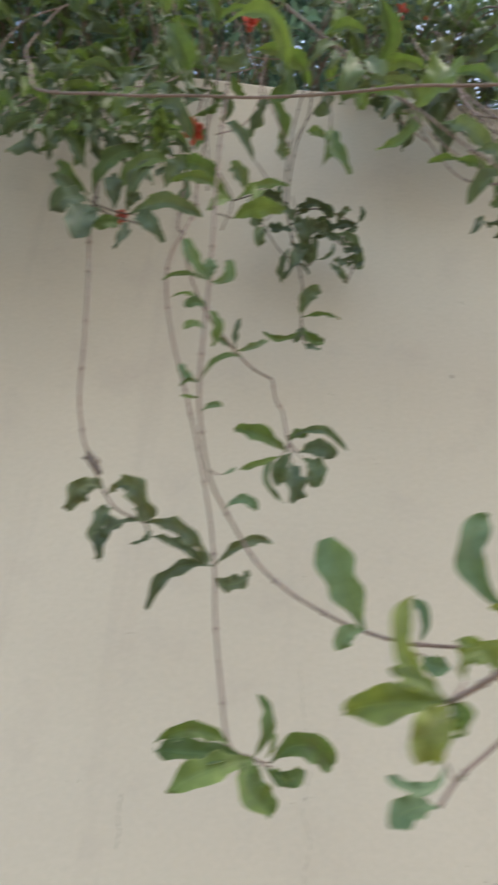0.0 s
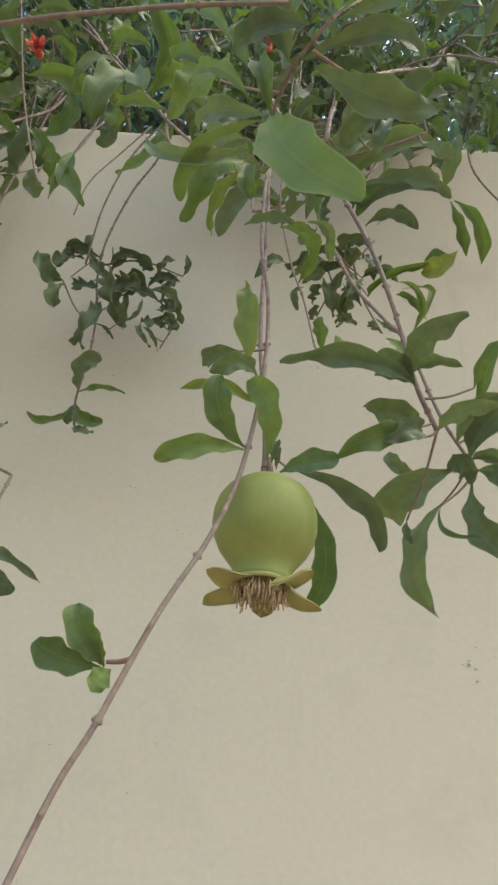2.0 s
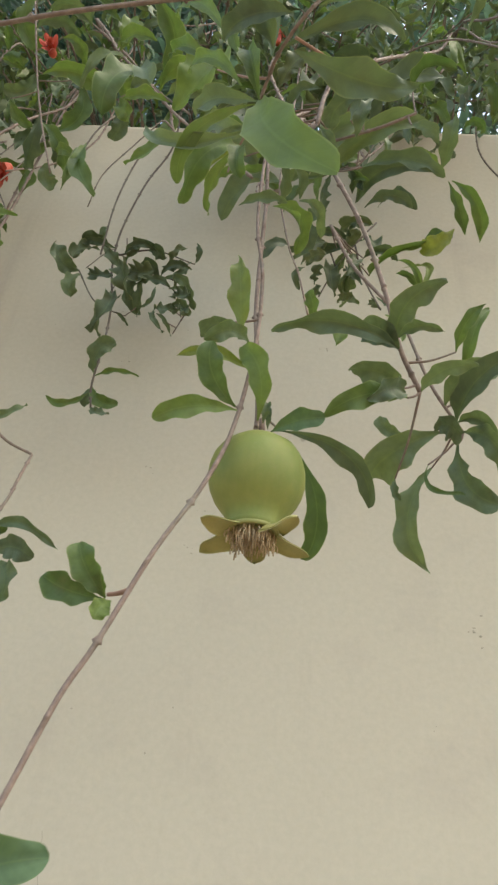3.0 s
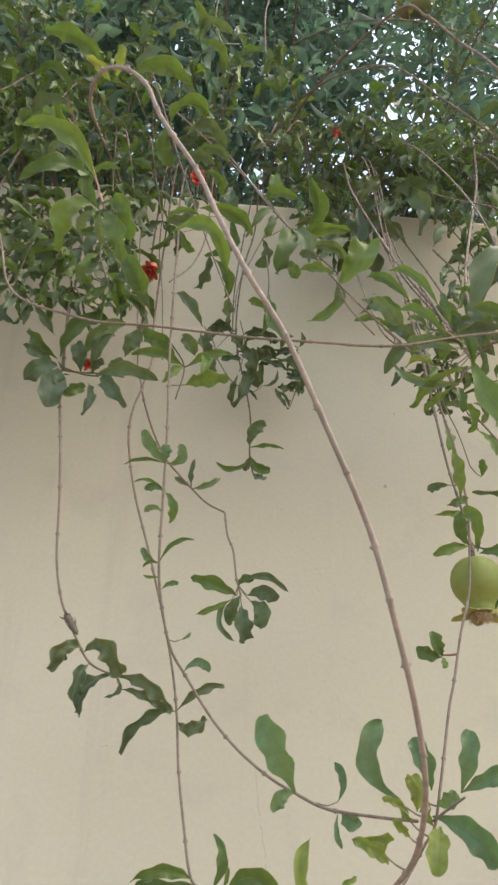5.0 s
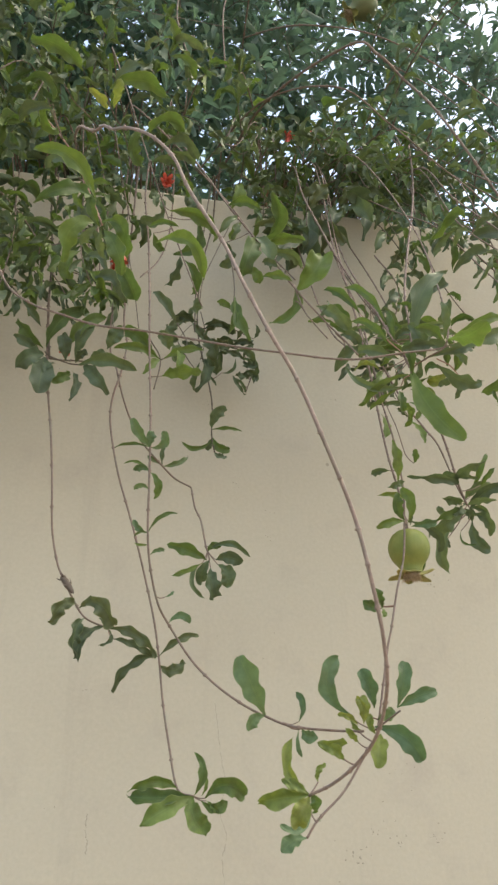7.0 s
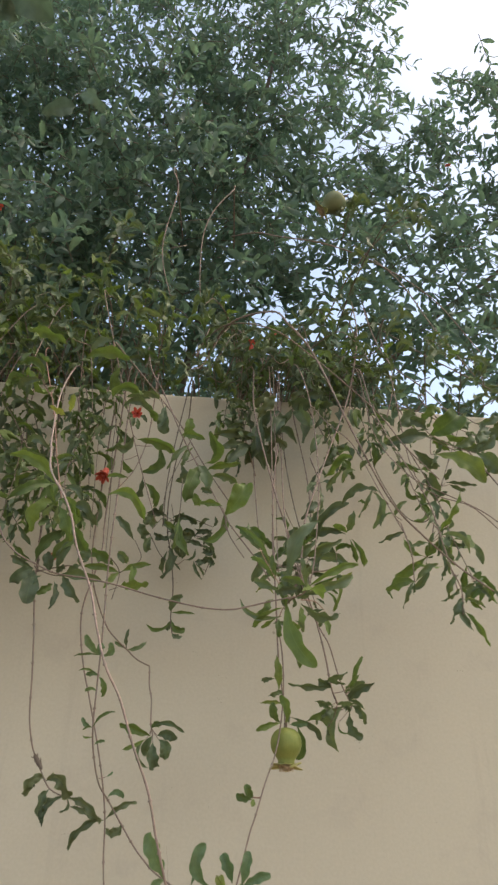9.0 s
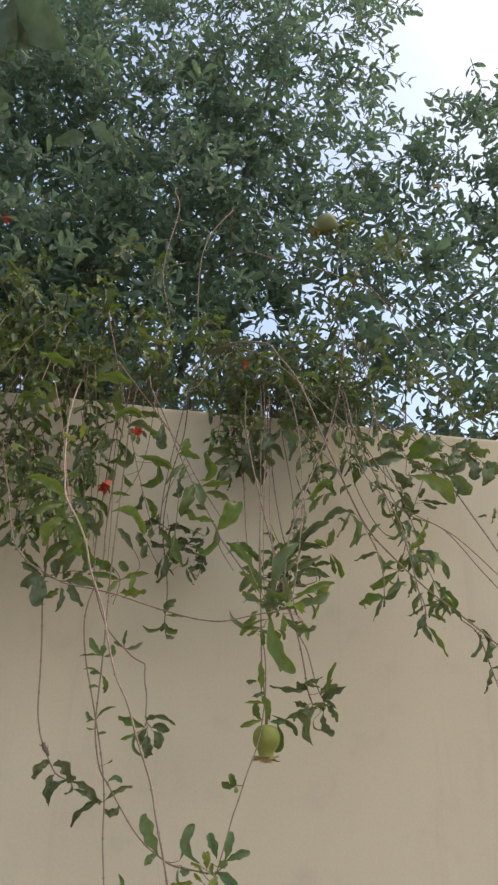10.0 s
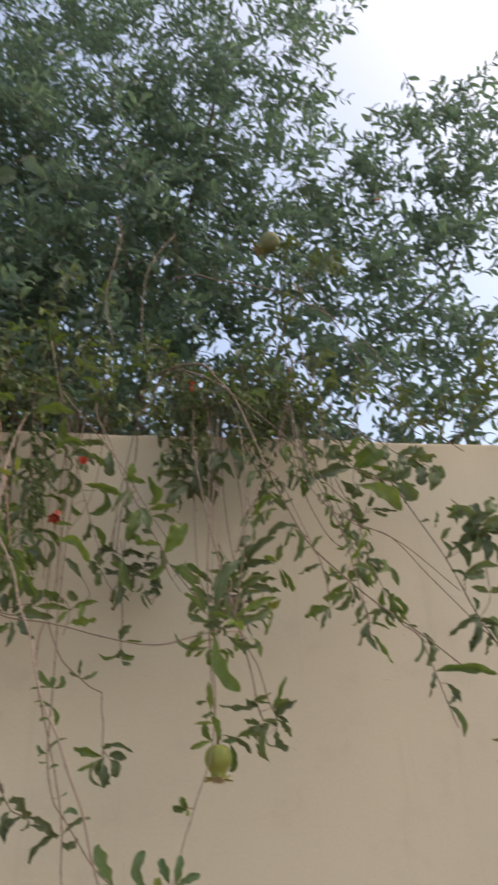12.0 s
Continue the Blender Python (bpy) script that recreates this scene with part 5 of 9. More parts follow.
centre_branch = thing("pomegranate_branch", (0.071, -0.350, 2.170), "dense green leaf cluster hanging above the fruit", "branch", "hanging branches")
stem(centre_branch, [(0.305, 0.380, 2.760), (0.290, 0.120, 2.752), (0.280, -0.050, 2.920), (0.275, -0.100, 2.870), (0.213, -0.200, 2.591), (0.109, -0.340, 2.290), (0.049, -0.420, 2.108), (0.034, -0.450, 2.016), (0.028, -0.460, 1.955)], 0.0024, 0.0018, STEM, "stem", 1, 0.35)
stem(centre_branch, [(0.057, 0.380, 2.760), (0.042, 0.120, 2.752), (0.032, -0.100, 2.725), (0.027, -0.200, 2.391), (0.013, -0.360, 2.128), (0.028, -0.420, 1.995), (0.072, -0.440, 1.982), (0.105, -0.450, 1.990)], 0.0020, 0.0012, STEM, "stem", 2, 0.35)
stem(centre_branch, [(0.099, -0.448, 1.989), (0.100, -0.449, 1.980), (0.101, -0.450, 1.974)], 0.0009, 0.0006, STEM, "twig", 3, 0)
put_leaf(centre_branch, (0.101, -0.450, 1.974), (0.121, -0.446, 1.955), 0.50, "d", 1)
stem(centre_branch, [(0.028, -0.460, 1.955), (0.021, -0.455, 1.954), (0.013, -0.450, 1.956)], 0.0009, 0.0006, STEM, "twig", 4, 0)
put_leaf(centre_branch, (0.013, -0.450, 1.956), (-0.021, -0.448, 1.973), 0.36, "g", 4)
stem(centre_branch, [(0.028, -0.460, 1.955), (0.016, -0.455, 1.955), (0.004, -0.450, 1.958)], 0.0009, 0.0006, STEM, "twig", 5, 0)
put_leaf(centre_branch, (0.004, -0.450, 1.958), (-0.016, -0.439, 1.942), 0.40, "g", 1)
stem(centre_branch, [(0.028, -0.460, 1.955), (0.002, -0.455, 1.937), (-0.024, -0.450, 1.927)], 0.0009, 0.0006, STEM, "twig", 6, 0)
put_leaf(centre_branch, (-0.024, -0.450, 1.927), (-0.055, -0.433, 1.934), 0.34, "y", 2)
stem(centre_branch, [(0.030, -0.457, 1.975), (0.018, -0.453, 1.977), (0.006, -0.450, 1.981)], 0.0009, 0.0006, STEM, "twig", 7, 0)
put_leaf(centre_branch, (0.006, -0.450, 1.981), (0.030, -0.468, 1.990), 0.40, "d", 2)
stem(centre_branch, [(0.032, -0.453, 1.996), (0.025, -0.452, 1.996), (0.017, -0.450, 1.998)], 0.0009, 0.0006, STEM, "twig", 8, 0)
put_leaf(centre_branch, (0.017, -0.450, 1.998), (-0.001, -0.451, 2.010), 0.40, "g", 3)
stem(centre_branch, [(0.105, -0.450, 1.990), (0.104, -0.450, 2.004), (0.104, -0.450, 2.022)], 0.0009, 0.0006, STEM, "twig", 9, 0)
put_leaf(centre_branch, (0.104, -0.450, 2.022), (0.137, -0.464, 2.030), 0.36, "g", 3)
stem(centre_branch, [(0.065, -0.437, 1.984), (0.065, -0.443, 1.993), (0.066, -0.450, 2.005)], 0.0009, 0.0006, STEM, "twig", 10, 0)
put_leaf(centre_branch, (0.066, -0.450, 2.005), (0.104, -0.464, 1.998), 0.32, "d", 1)
put_leaf(centre_branch, (-0.024, -0.450, 1.869), (0.010, -0.454, 1.868), 0.30, "d", 1)
put_leaf(centre_branch, (0.000, -0.450, 1.869), (0.017, -0.425, 1.849), 0.40, "g", 3)
put_leaf(centre_branch, (0.018, -0.450, 1.876), (0.035, -0.429, 1.862), 0.30, "d", 4)
stem(centre_branch, [(0.028, -0.460, 1.955), (0.015, -0.455, 1.940), (0.002, -0.450, 1.930)], 0.0009, 0.0006, STEM, "twig", 11, 0)
put_leaf(centre_branch, (0.002, -0.450, 1.930), (0.001, -0.418, 1.915), 0.30, "d", 1)
stem(centre_branch, [(0.028, -0.460, 1.955), (0.015, -0.455, 1.935), (0.001, -0.450, 1.921)], 0.0009, 0.0006, STEM, "twig", 12, 0)
put_leaf(centre_branch, (0.001, -0.450, 1.921), (0.018, -0.428, 1.908), 0.30, "d", 3)
put_leaf(centre_branch, (0.028, -0.459, 1.955), (0.023, -0.430, 1.932), 0.40, "d", 6)
stem(centre_branch, [(0.029, -0.458, 1.965), (0.034, -0.454, 1.962), (0.039, -0.450, 1.960)], 0.0009, 0.0006, STEM, "twig", 13, 0)
put_leaf(centre_branch, (0.039, -0.450, 1.960), (0.054, -0.470, 1.990), 0.36, "d", 2)
put_leaf(centre_branch, (0.036, -0.446, 2.031), (0.015, -0.457, 2.050), 0.36, "g", 6)
put_leaf(centre_branch, (0.036, -0.446, 2.031), (0.055, -0.463, 2.044), 0.36, "g", 5)
stem(centre_branch, [(0.065, -0.437, 1.984), (0.059, -0.443, 1.980), (0.054, -0.450, 1.978)], 0.0009, 0.0006, STEM, "twig", 14, 0)
put_leaf(centre_branch, (0.054, -0.450, 1.978), (0.077, -0.467, 2.012), 0.34, "d", 5)
stem(centre_branch, [(0.031, -0.455, 1.986), (0.001, -0.453, 1.982), (-0.028, -0.450, 1.986)], 0.0009, 0.0006, STEM, "twig", 15, 0)
put_leaf(centre_branch, (-0.028, -0.450, 1.986), (-0.052, -0.450, 1.998), 0.34, "d", 6)
stem(centre_branch, [(0.029, -0.458, 1.965), (0.002, -0.454, 1.962), (-0.025, -0.450, 1.966)], 0.0009, 0.0006, STEM, "twig", 16, 0)
put_leaf(centre_branch, (-0.025, -0.450, 1.966), (-0.041, -0.428, 1.960), 0.36, "d", 6)
put_leaf(centre_branch, (0.000, -0.300, 2.076), (-0.046, -0.309, 2.110), 0.30, "g", 2)
put_leaf(centre_branch, (-0.007, -0.300, 2.087), (-0.025, -0.308, 2.106), 0.40, "d", 6)
stem(centre_branch, [(0.015, -0.333, 2.172), (0.020, -0.317, 2.147), (0.024, -0.300, 2.128)], 0.0009, 0.0006, STEM, "twig", 17, 0)
put_leaf(centre_branch, (0.024, -0.300, 2.128), (-0.001, -0.311, 2.153), 0.35, "g", 3)
stem(centre_branch, [(0.013, -0.360, 2.128), (0.023, -0.330, 2.112), (0.033, -0.300, 2.105)], 0.0009, 0.0006, STEM, "twig", 18, 0)
put_leaf(centre_branch, (0.033, -0.300, 2.105), (-0.003, -0.290, 2.111), 0.35, "d", 6)
put_leaf(centre_branch, (0.019, -0.300, 2.056), (0.011, -0.271, 2.021), 0.30, "d", 3)
stem(centre_branch, [(0.015, -0.333, 2.172), (0.030, -0.317, 2.148), (0.045, -0.300, 2.131)], 0.0009, 0.0006, STEM, "twig", 19, 0)
put_leaf(centre_branch, (0.045, -0.300, 2.131), (0.070, -0.290, 2.106), 0.40, "d", 6)
put_leaf(centre_branch, (0.024, -0.300, 1.977), (0.020, -0.287, 1.960), 0.40, "d", 4)
put_leaf(centre_branch, (-0.033, -0.300, 2.119), (-0.079, -0.289, 2.125), 0.25, "g", 1)
put_leaf(centre_branch, (0.249, -0.300, 2.006), (0.254, -0.307, 1.981), 0.40, "g", 6)

corner_branch = thing("pomegranate_branch", (-0.360, -0.270, 2.428), "green arched leaves on thin shoots beside an orange flower bud", "branch", "hanging branches")
stem(corner_branch, [(-0.444, 0.380, 2.760), (-0.459, 0.120, 2.752), (-0.469, -0.120, 2.890), (-0.474, -0.240, 2.840), (-0.362, -0.270, 2.428), (-0.311, -0.280, 2.259), (-0.270, -0.280, 2.141)], 0.0018, 0.0010, STEM, "stem", 1, 0.35)
stem(corner_branch, [(-0.387, 0.380, 2.760), (-0.402, 0.120, 2.752), (-0.412, -0.125, 2.725), (-0.417, -0.250, 2.663), (-0.250, -0.280, 2.431), (-0.171, -0.300, 2.288), (-0.111, -0.330, 2.182)], 0.0020, 0.0012, STEM, "stem", 2, 0.35)
stem(corner_branch, [(-0.399, -0.260, 2.565), (-0.398, -0.268, 2.569), (-0.397, -0.275, 2.575)], 0.0009, 0.0006, STEM, "twig", 3, 0)
curved_leaf(corner_branch, (-0.397, -0.275, 2.575), (-0.392, -0.211, 2.538), 0.36, "g", 1.70, (0.32, -0.40, -0.96))
stem(corner_branch, [(-0.345, -0.273, 2.372), (-0.340, -0.274, 2.365), (-0.334, -0.275, 2.360)], 0.0009, 0.0006, STEM, "twig", 4, 0)
curved_leaf(corner_branch, (-0.334, -0.275, 2.360), (-0.241, -0.231, 2.350), 0.25, "g", -1.10, (0.40, -0.47, -0.93))
stem(corner_branch, [(-0.337, -0.275, 2.343), (-0.311, -0.275, 2.342), (-0.286, -0.275, 2.346)], 0.0009, 0.0006, STEM, "twig", 5, 0)
curved_leaf(corner_branch, (-0.286, -0.275, 2.346), (-0.320, -0.227, 2.296), 0.31, "g", -1.65, (0.35, -0.48, -0.75))
stem(corner_branch, [(-0.184, -0.297, 2.312), (-0.205, -0.286, 2.303), (-0.226, -0.275, 2.300)], 0.0009, 0.0006, STEM, "twig", 6, 0)
curved_leaf(corner_branch, (-0.226, -0.275, 2.300), (-0.232, -0.242, 2.268), 0.45, "d", -0.95, (0.46, -0.50, -1.09))
curved_leaf(corner_branch, (-0.304, -0.280, 2.240), (-0.283, -0.228, 2.205), 0.29, "g", -0.80, (0.52, -0.52, -1.03))
curved_leaf(corner_branch, (-0.277, -0.280, 2.160), (-0.273, -0.256, 2.147), 0.70, "d", 1.20, (0.29, -0.54, -0.66))
stem(corner_branch, [(-0.328, -0.277, 2.315), (-0.345, -0.276, 2.305), (-0.362, -0.275, 2.299)], 0.0009, 0.0006, STEM, "twig", 7, 0)
curved_leaf(corner_branch, (-0.362, -0.275, 2.299), (-0.337, -0.242, 2.291), 0.36, "g", 0.75, (0.13, -0.47, -0.63))
stem(corner_branch, [(-0.362, -0.270, 2.428), (-0.346, -0.273, 2.439), (-0.330, -0.275, 2.456)], 0.0009, 0.0006, STEM, "twig", 8, 0)
curved_leaf(corner_branch, (-0.330, -0.275, 2.456), (-0.298, -0.238, 2.438), 0.34, "g", -1.50, (0.21, -0.43, -0.92))
curved_leaf(corner_branch, (-0.345, -0.274, 2.372), (-0.388, -0.259, 2.347), 0.42, "d", -1.00, (0.25, -0.44, -1.04))
stem(corner_branch, [(-0.381, -0.265, 2.497), (-0.377, -0.270, 2.488), (-0.374, -0.275, 2.481)], 0.0009, 0.0006, STEM, "twig", 9, 0)
curved_leaf(corner_branch, (-0.374, -0.275, 2.481), (-0.316, -0.256, 2.495), 0.31, "d", -1.50, (0.44, -0.41, -0.90))
stem(corner_branch, [(-0.278, -0.275, 2.470), (-0.285, -0.275, 2.474), (-0.292, -0.275, 2.480)], 0.0009, 0.0006, STEM, "twig", 10, 0)
curved_leaf(corner_branch, (-0.292, -0.275, 2.480), (-0.347, -0.299, 2.485), 0.34, "d", 1.30, (0.49, -0.39, -0.91))
curved_leaf(corner_branch, (-0.311, -0.280, 2.259), (-0.333, -0.229, 2.220), 0.28, "d", 0.25, (0.60, -0.50, -0.65))
curved_leaf(corner_branch, (-0.172, -0.300, 2.289), (-0.163, -0.387, 2.326), 0.27, "g", 1.00, (0.29, -0.42, -0.78))
curved_leaf(corner_branch, (-0.151, -0.309, 2.253), (-0.087, -0.290, 2.245), 0.29, "d", -1.25, (0.44, -0.49, -0.70))
curved_leaf(corner_branch, (-0.198, -0.294, 2.336), (-0.215, -0.266, 2.317), 0.42, "g", 1.35, (0.16, -0.47, -0.79))
curved_leaf(corner_branch, (-0.161, -0.304, 2.271), (-0.085, -0.321, 2.286), 0.25, "g", -1.40, (0.14, -0.47, -0.77))

near_branch = thing("pomegranate_branch", (0.064, -0.450, 2.088), "bright broad-leaved shoot reaching forward above the fruit", "branch", "hanging branches")
stem(near_branch, [(0.086, 0.380, 2.760), (0.071, 0.120, 2.752), (0.061, -0.100, 2.725), (0.070, -0.200, 2.680), (0.085, -0.300, 2.500), (0.075, -0.440, 2.220), (0.045, -0.540, 1.990), (0.024, -0.570, 1.900), (0.004, -0.550, 1.887), (-0.005, -0.530, 1.886), (-0.010, -0.520, 1.876)], 0.0016, 0.0011, STEM, "stem", 1, 0.35)
curved_leaf(near_branch, (0.160, -0.300, 2.131), (0.078, -0.263, 2.128), 0.25, "d", 1.15, (-0.12, -0.63, -0.63))
curved_leaf(near_branch, (0.174, -0.300, 2.119), (0.208, -0.258, 2.073), 0.20, "g", -0.90, (-0.30, -0.64, -0.60))
curved_leaf(near_branch, (0.170, -0.300, 2.118), (0.192, -0.263, 2.079), 0.21, "g", -0.15, (-0.12, -0.64, -0.68))
curved_leaf(near_branch, (0.170, -0.300, 2.041), (0.141, -0.280, 2.034), 0.55, "y", -0.65, (-0.07, -0.67, -0.55))
curved_leaf(near_branch, (0.164, -0.300, 2.137), (0.172, -0.343, 2.170), 0.33, "d", 0.25, (-0.44, -0.59, -0.88))
curved_leaf(near_branch, (0.164, -0.300, 2.134), (0.131, -0.303, 2.147), 0.47, "g", 0.70, (0.05, -0.61, -0.55))
curved_leaf(near_branch, (0.082, -0.300, 2.070), (0.129, -0.306, 2.064), 0.25, "d", -1.20, (0.00, -0.65, -0.64))
curved_leaf(near_branch, (0.194, -0.300, 2.214), (0.216, -0.301, 2.207), 0.51, "g", -2.25, (-0.41, -0.57, -0.96))
curved_leaf(near_branch, (0.109, -0.300, 1.992), (0.130, -0.273, 1.958), 0.13, "g", -1.95, (-0.01, -0.71, -0.86))
curved_leaf(near_branch, (-0.008, -0.520, 1.890), (0.039, -0.550, 1.766), 0.22, "n", 0.40, (-0.1, -0.75, -0.65))
curved_leaf(near_branch, (-0.012, -0.520, 1.877), (-0.062, -0.480, 1.850), 0.16, "n", 0.90, (0.1, -0.7, -0.7))
curved_leaf(near_branch, (-0.016, -0.510, 1.864), (-0.090, -0.490, 1.899), 0.13, "d", -0.90, (-0.1, -0.75, -0.65))
curved_leaf(near_branch, (-0.021, -0.500, 1.866), (-0.044, -0.450, 1.858), 0.14, "g", 0.50, (-0.1, -0.75, -0.65))
curved_leaf(near_branch, (-0.019, -0.500, 1.862), (-0.018, -0.500, 1.828), 0.32, "g", 0.10, (-0.1, -0.75, -0.65))
curved_leaf(near_branch, (0.013, -0.555, 1.874), (0.085, -0.540, 1.865), 0.27, "d", 0.25, (-0.2, -0.5, -0.85))
curved_leaf(near_branch, (-0.009, -0.525, 1.873), (-0.019, -0.530, 1.918), 0.29, "g", 0.20, (-0.1, -0.75, -0.65))
curved_leaf(near_branch, (-0.026, -0.500, 1.934), (-0.072, -0.480, 1.986), 0.16, "g", 0.80, (-0.1, -0.75, -0.65))
curved_leaf(near_branch, (-0.001, -0.550, 1.885), (-0.023, -0.560, 1.929), 0.37, "d", 0.50, (-0.1, -0.75, -0.65))
curved_leaf(near_branch, (-0.038, -0.520, 1.962), (-0.085, -0.500, 2.031), 0.13, "g", 0.70, (-0.1, -0.75, -0.65))
curved_leaf(near_branch, (-0.027, -0.520, 1.933), (-0.036, -0.530, 1.973), 0.25, "g", -0.20, (-0.1, -0.75, -0.65))
curved_leaf(near_branch, (0.005, -0.550, 1.887), (0.078, -0.540, 1.917), 0.18, "d", -0.50, (-0.1, -0.75, -0.65))
curved_leaf(near_branch, (0.058, -0.530, 1.874), (0.036, -0.510, 1.869), 0.39, "d", 0.80, (-0.1, -0.75, -0.65))
curved_leaf(near_branch, (0.060, -0.530, 1.870), (0.051, -0.520, 1.844), 0.27, "d", 0.20, (-0.1, -0.75, -0.65))
curved_leaf(near_branch, (-0.053, -0.470, 2.011), (-0.101, -0.450, 2.065), 0.18, "g", 0.60, (-0.1, -0.75, -0.65))
curved_leaf(near_branch, (-0.014, -0.500, 1.915), (-0.062, -0.470, 1.943), 0.25, "d", 0.40, (-0.1, -0.75, -0.65))
curved_leaf(near_branch, (0.024, -0.570, 1.906), (0.034, -0.655, 1.873), 0.35, "n", -0.15, (-0.1, -0.45, -0.9))
curved_leaf(near_branch, (0.025, -0.570, 1.901), (0.117, -0.570, 1.946), 0.14, "g", -0.70, (-0.1, -0.75, -0.65))
curved_leaf(near_branch, (0.025, -0.570, 1.894), (0.107, -0.560, 1.932), 0.22, "d", -0.10, (-0.1, -0.75, -0.65))
curved_leaf(near_branch, (0.017, -0.570, 1.903), (-0.027, -0.580, 1.909), 0.34, "g", 0.80, (-0.1, -0.75, -0.65))
curved_leaf(near_branch, (0.020, -0.570, 1.902), (0.008, -0.600, 1.942), 0.21, "d", 0.20, (-0.1, -0.75, -0.65))
curved_leaf(near_branch, (0.009, -0.565, 1.897), (-0.032, -0.550, 1.894), 0.37, "d", 0.50, (-0.1, -0.75, -0.65))
stem(near_branch, [(0.012, -0.560, 1.879), (0.041, -0.540, 1.884), (0.059, -0.530, 1.873)], 0.001, 0.0007, STEM_RED, "twig", 21, 0)
stem(near_branch, [(-0.004, -0.530, 1.889), (-0.021, -0.510, 1.927), (-0.039, -0.490, 1.969), (-0.053, -0.470, 2.011)], 0.001, 0.0007, STEM_RED, "twig", 22, 0)
stem(near_branch, [(-0.010, -0.520, 1.876), (-0.014, -0.510, 1.877), (-0.018, -0.505, 1.867), (-0.021, -0.500, 1.864)], 0.001, 0.0007, STEM_RED, "twig", 23, 0)
curved_leaf(near_branch, (-0.004, -0.530, 1.916), (0.053, -0.550, 2.039), 0.19, "d", -0.70, (-0.3, -0.8, -0.4))

arching_branch = thing("pomegranate_branch", (-0.452, -0.620, 2.139), "long pale bare arching shoot with yellow-green tip leaves", "branch", "hanging branches")
stem(arching_branch, [(-0.570, 0.380, 2.760), (-0.560, 0.120, 2.770), (-0.550, -0.040, 2.740), (-0.535, -0.200, 2.600), (-0.500, -0.430, 2.365), (-0.458, -0.610, 2.150), (-0.440, -0.675, 2.085), (-0.426, -0.720, 2.028), (-0.408, -0.760, 1.986), (-0.384, -0.790, 1.944), (-0.362, -0.810, 1.897), (-0.346, -0.820, 1.846), (-0.318, -0.830, 1.784), (-0.301, -0.842, 1.728), (-0.283, -0.850, 1.678), (-0.262, -0.845, 1.642), (-0.241, -0.840, 1.591), (-0.218, -0.826, 1.541), (-0.205, -0.816, 1.495), (-0.193, -0.798, 1.458), (-0.184, -0.772, 1.428), (-0.177, -0.725, 1.402), (-0.177, -0.675, 1.385), (-0.186, -0.635, 1.371), (-0.200, -0.605, 1.362)], 0.0021, 0.0014, STEM_PALE, "stem", 1, 0.35)
curved_leaf(arching_branch, (-0.200, -0.605, 1.363), (-0.213, -0.604, 1.410), 0.20, "y", -1.15, (-0.43, -0.97, 0.18))
curved_leaf(arching_branch, (-0.200, -0.605, 1.362), (-0.243, -0.590, 1.357), 0.34, "y", 0.10, (-0.11, -0.98, -0.07))
curved_leaf(arching_branch, (-0.200, -0.605, 1.361), (-0.210, -0.604, 1.338), 0.66, "y", 0.25, (-0.22, -0.98, 0.11))
curved_leaf(arching_branch, (-0.200, -0.605, 1.362), (-0.196, -0.604, 1.350), 0.89, "g", -1.80, (-0.49, -0.97, 0.02))
stem(arching_branch, [(-0.200, -0.605, 1.362), (-0.195, -0.603, 1.367), (-0.190, -0.600, 1.373)], 0.0009, 0.0006, STEM, "twig", 2, 0)
curved_leaf(arching_branch, (-0.190, -0.600, 1.373), (-0.182, -0.600, 1.388), 0.34, "y", -1.50, (-0.26, -0.97, -0.32))
curved_leaf(arching_branch, (-0.200, -0.605, 1.363), (-0.225, -0.604, 1.374), 0.33, "y", 0.20, (0.01, -0.98, 0.12))
curved_leaf(arching_branch, (-0.200, -0.605, 1.362), (-0.218, -0.594, 1.371), 0.37, "y", -0.10, (0.02, -0.98, 0.18))

trailing_branch = thing("pomegranate_branch", (0.024, -0.100, 2.858), "long trailing shoot with narrow drooping leaves along the wall", "branch", "hanging branches")
stem(trailing_branch, [(-0.200, 0.100, 2.860), (-0.130, -0.200, 2.800), (-0.040, -0.500, 2.600), (-0.001, -0.540, 2.529), (0.040, -0.540, 2.474), (0.067, -0.565, 2.385), (0.095, -0.580, 2.290), (0.130, -0.585, 2.195), (0.186, -0.580, 2.075), (0.247, -0.560, 2.018), (0.312, -0.560, 1.956), (0.358, -0.580, 1.908), (0.418, -0.600, 1.849), (0.484, -0.600, 1.792)], 0.0028, 0.0014, STEM, "stem", 1, 0.35)
stem(trailing_branch, [(-0.240, 0.100, 2.900), (-0.140, -0.200, 2.800), (-0.024, -0.380, 2.651), (0.083, -0.380, 2.569), (0.185, -0.370, 2.480), (0.242, -0.380, 2.408), (0.290, -0.390, 2.320), (0.360, -0.395, 2.235)], 0.0022, 0.0012, STEM, "stem", 40, 0.35)
stem(trailing_branch, [(0.233, -0.480, 2.079), (0.242, -0.500, 2.006), (0.242, -0.500, 1.949)], 0.0014, 0.0010, STEM, "twig", 2, 0.35)
stem(trailing_branch, [(0.287, -0.540, 1.993), (0.311, -0.550, 1.923), (0.309, -0.550, 1.870)], 0.0014, 0.0010, STEM, "twig", 3, 0.35)
stem(trailing_branch, [(0.280, 0.380, 2.760), (0.265, 0.120, 2.752), (0.255, -0.150, 2.725), (0.250, -0.300, 2.472), (0.280, -0.420, 2.248), (0.304, -0.460, 2.141), (0.311, -0.480, 2.063), (0.317, -0.500, 1.984), (0.322, -0.510, 1.925)], 0.0020, 0.0012, STEM, "stem", 4, 0.35)
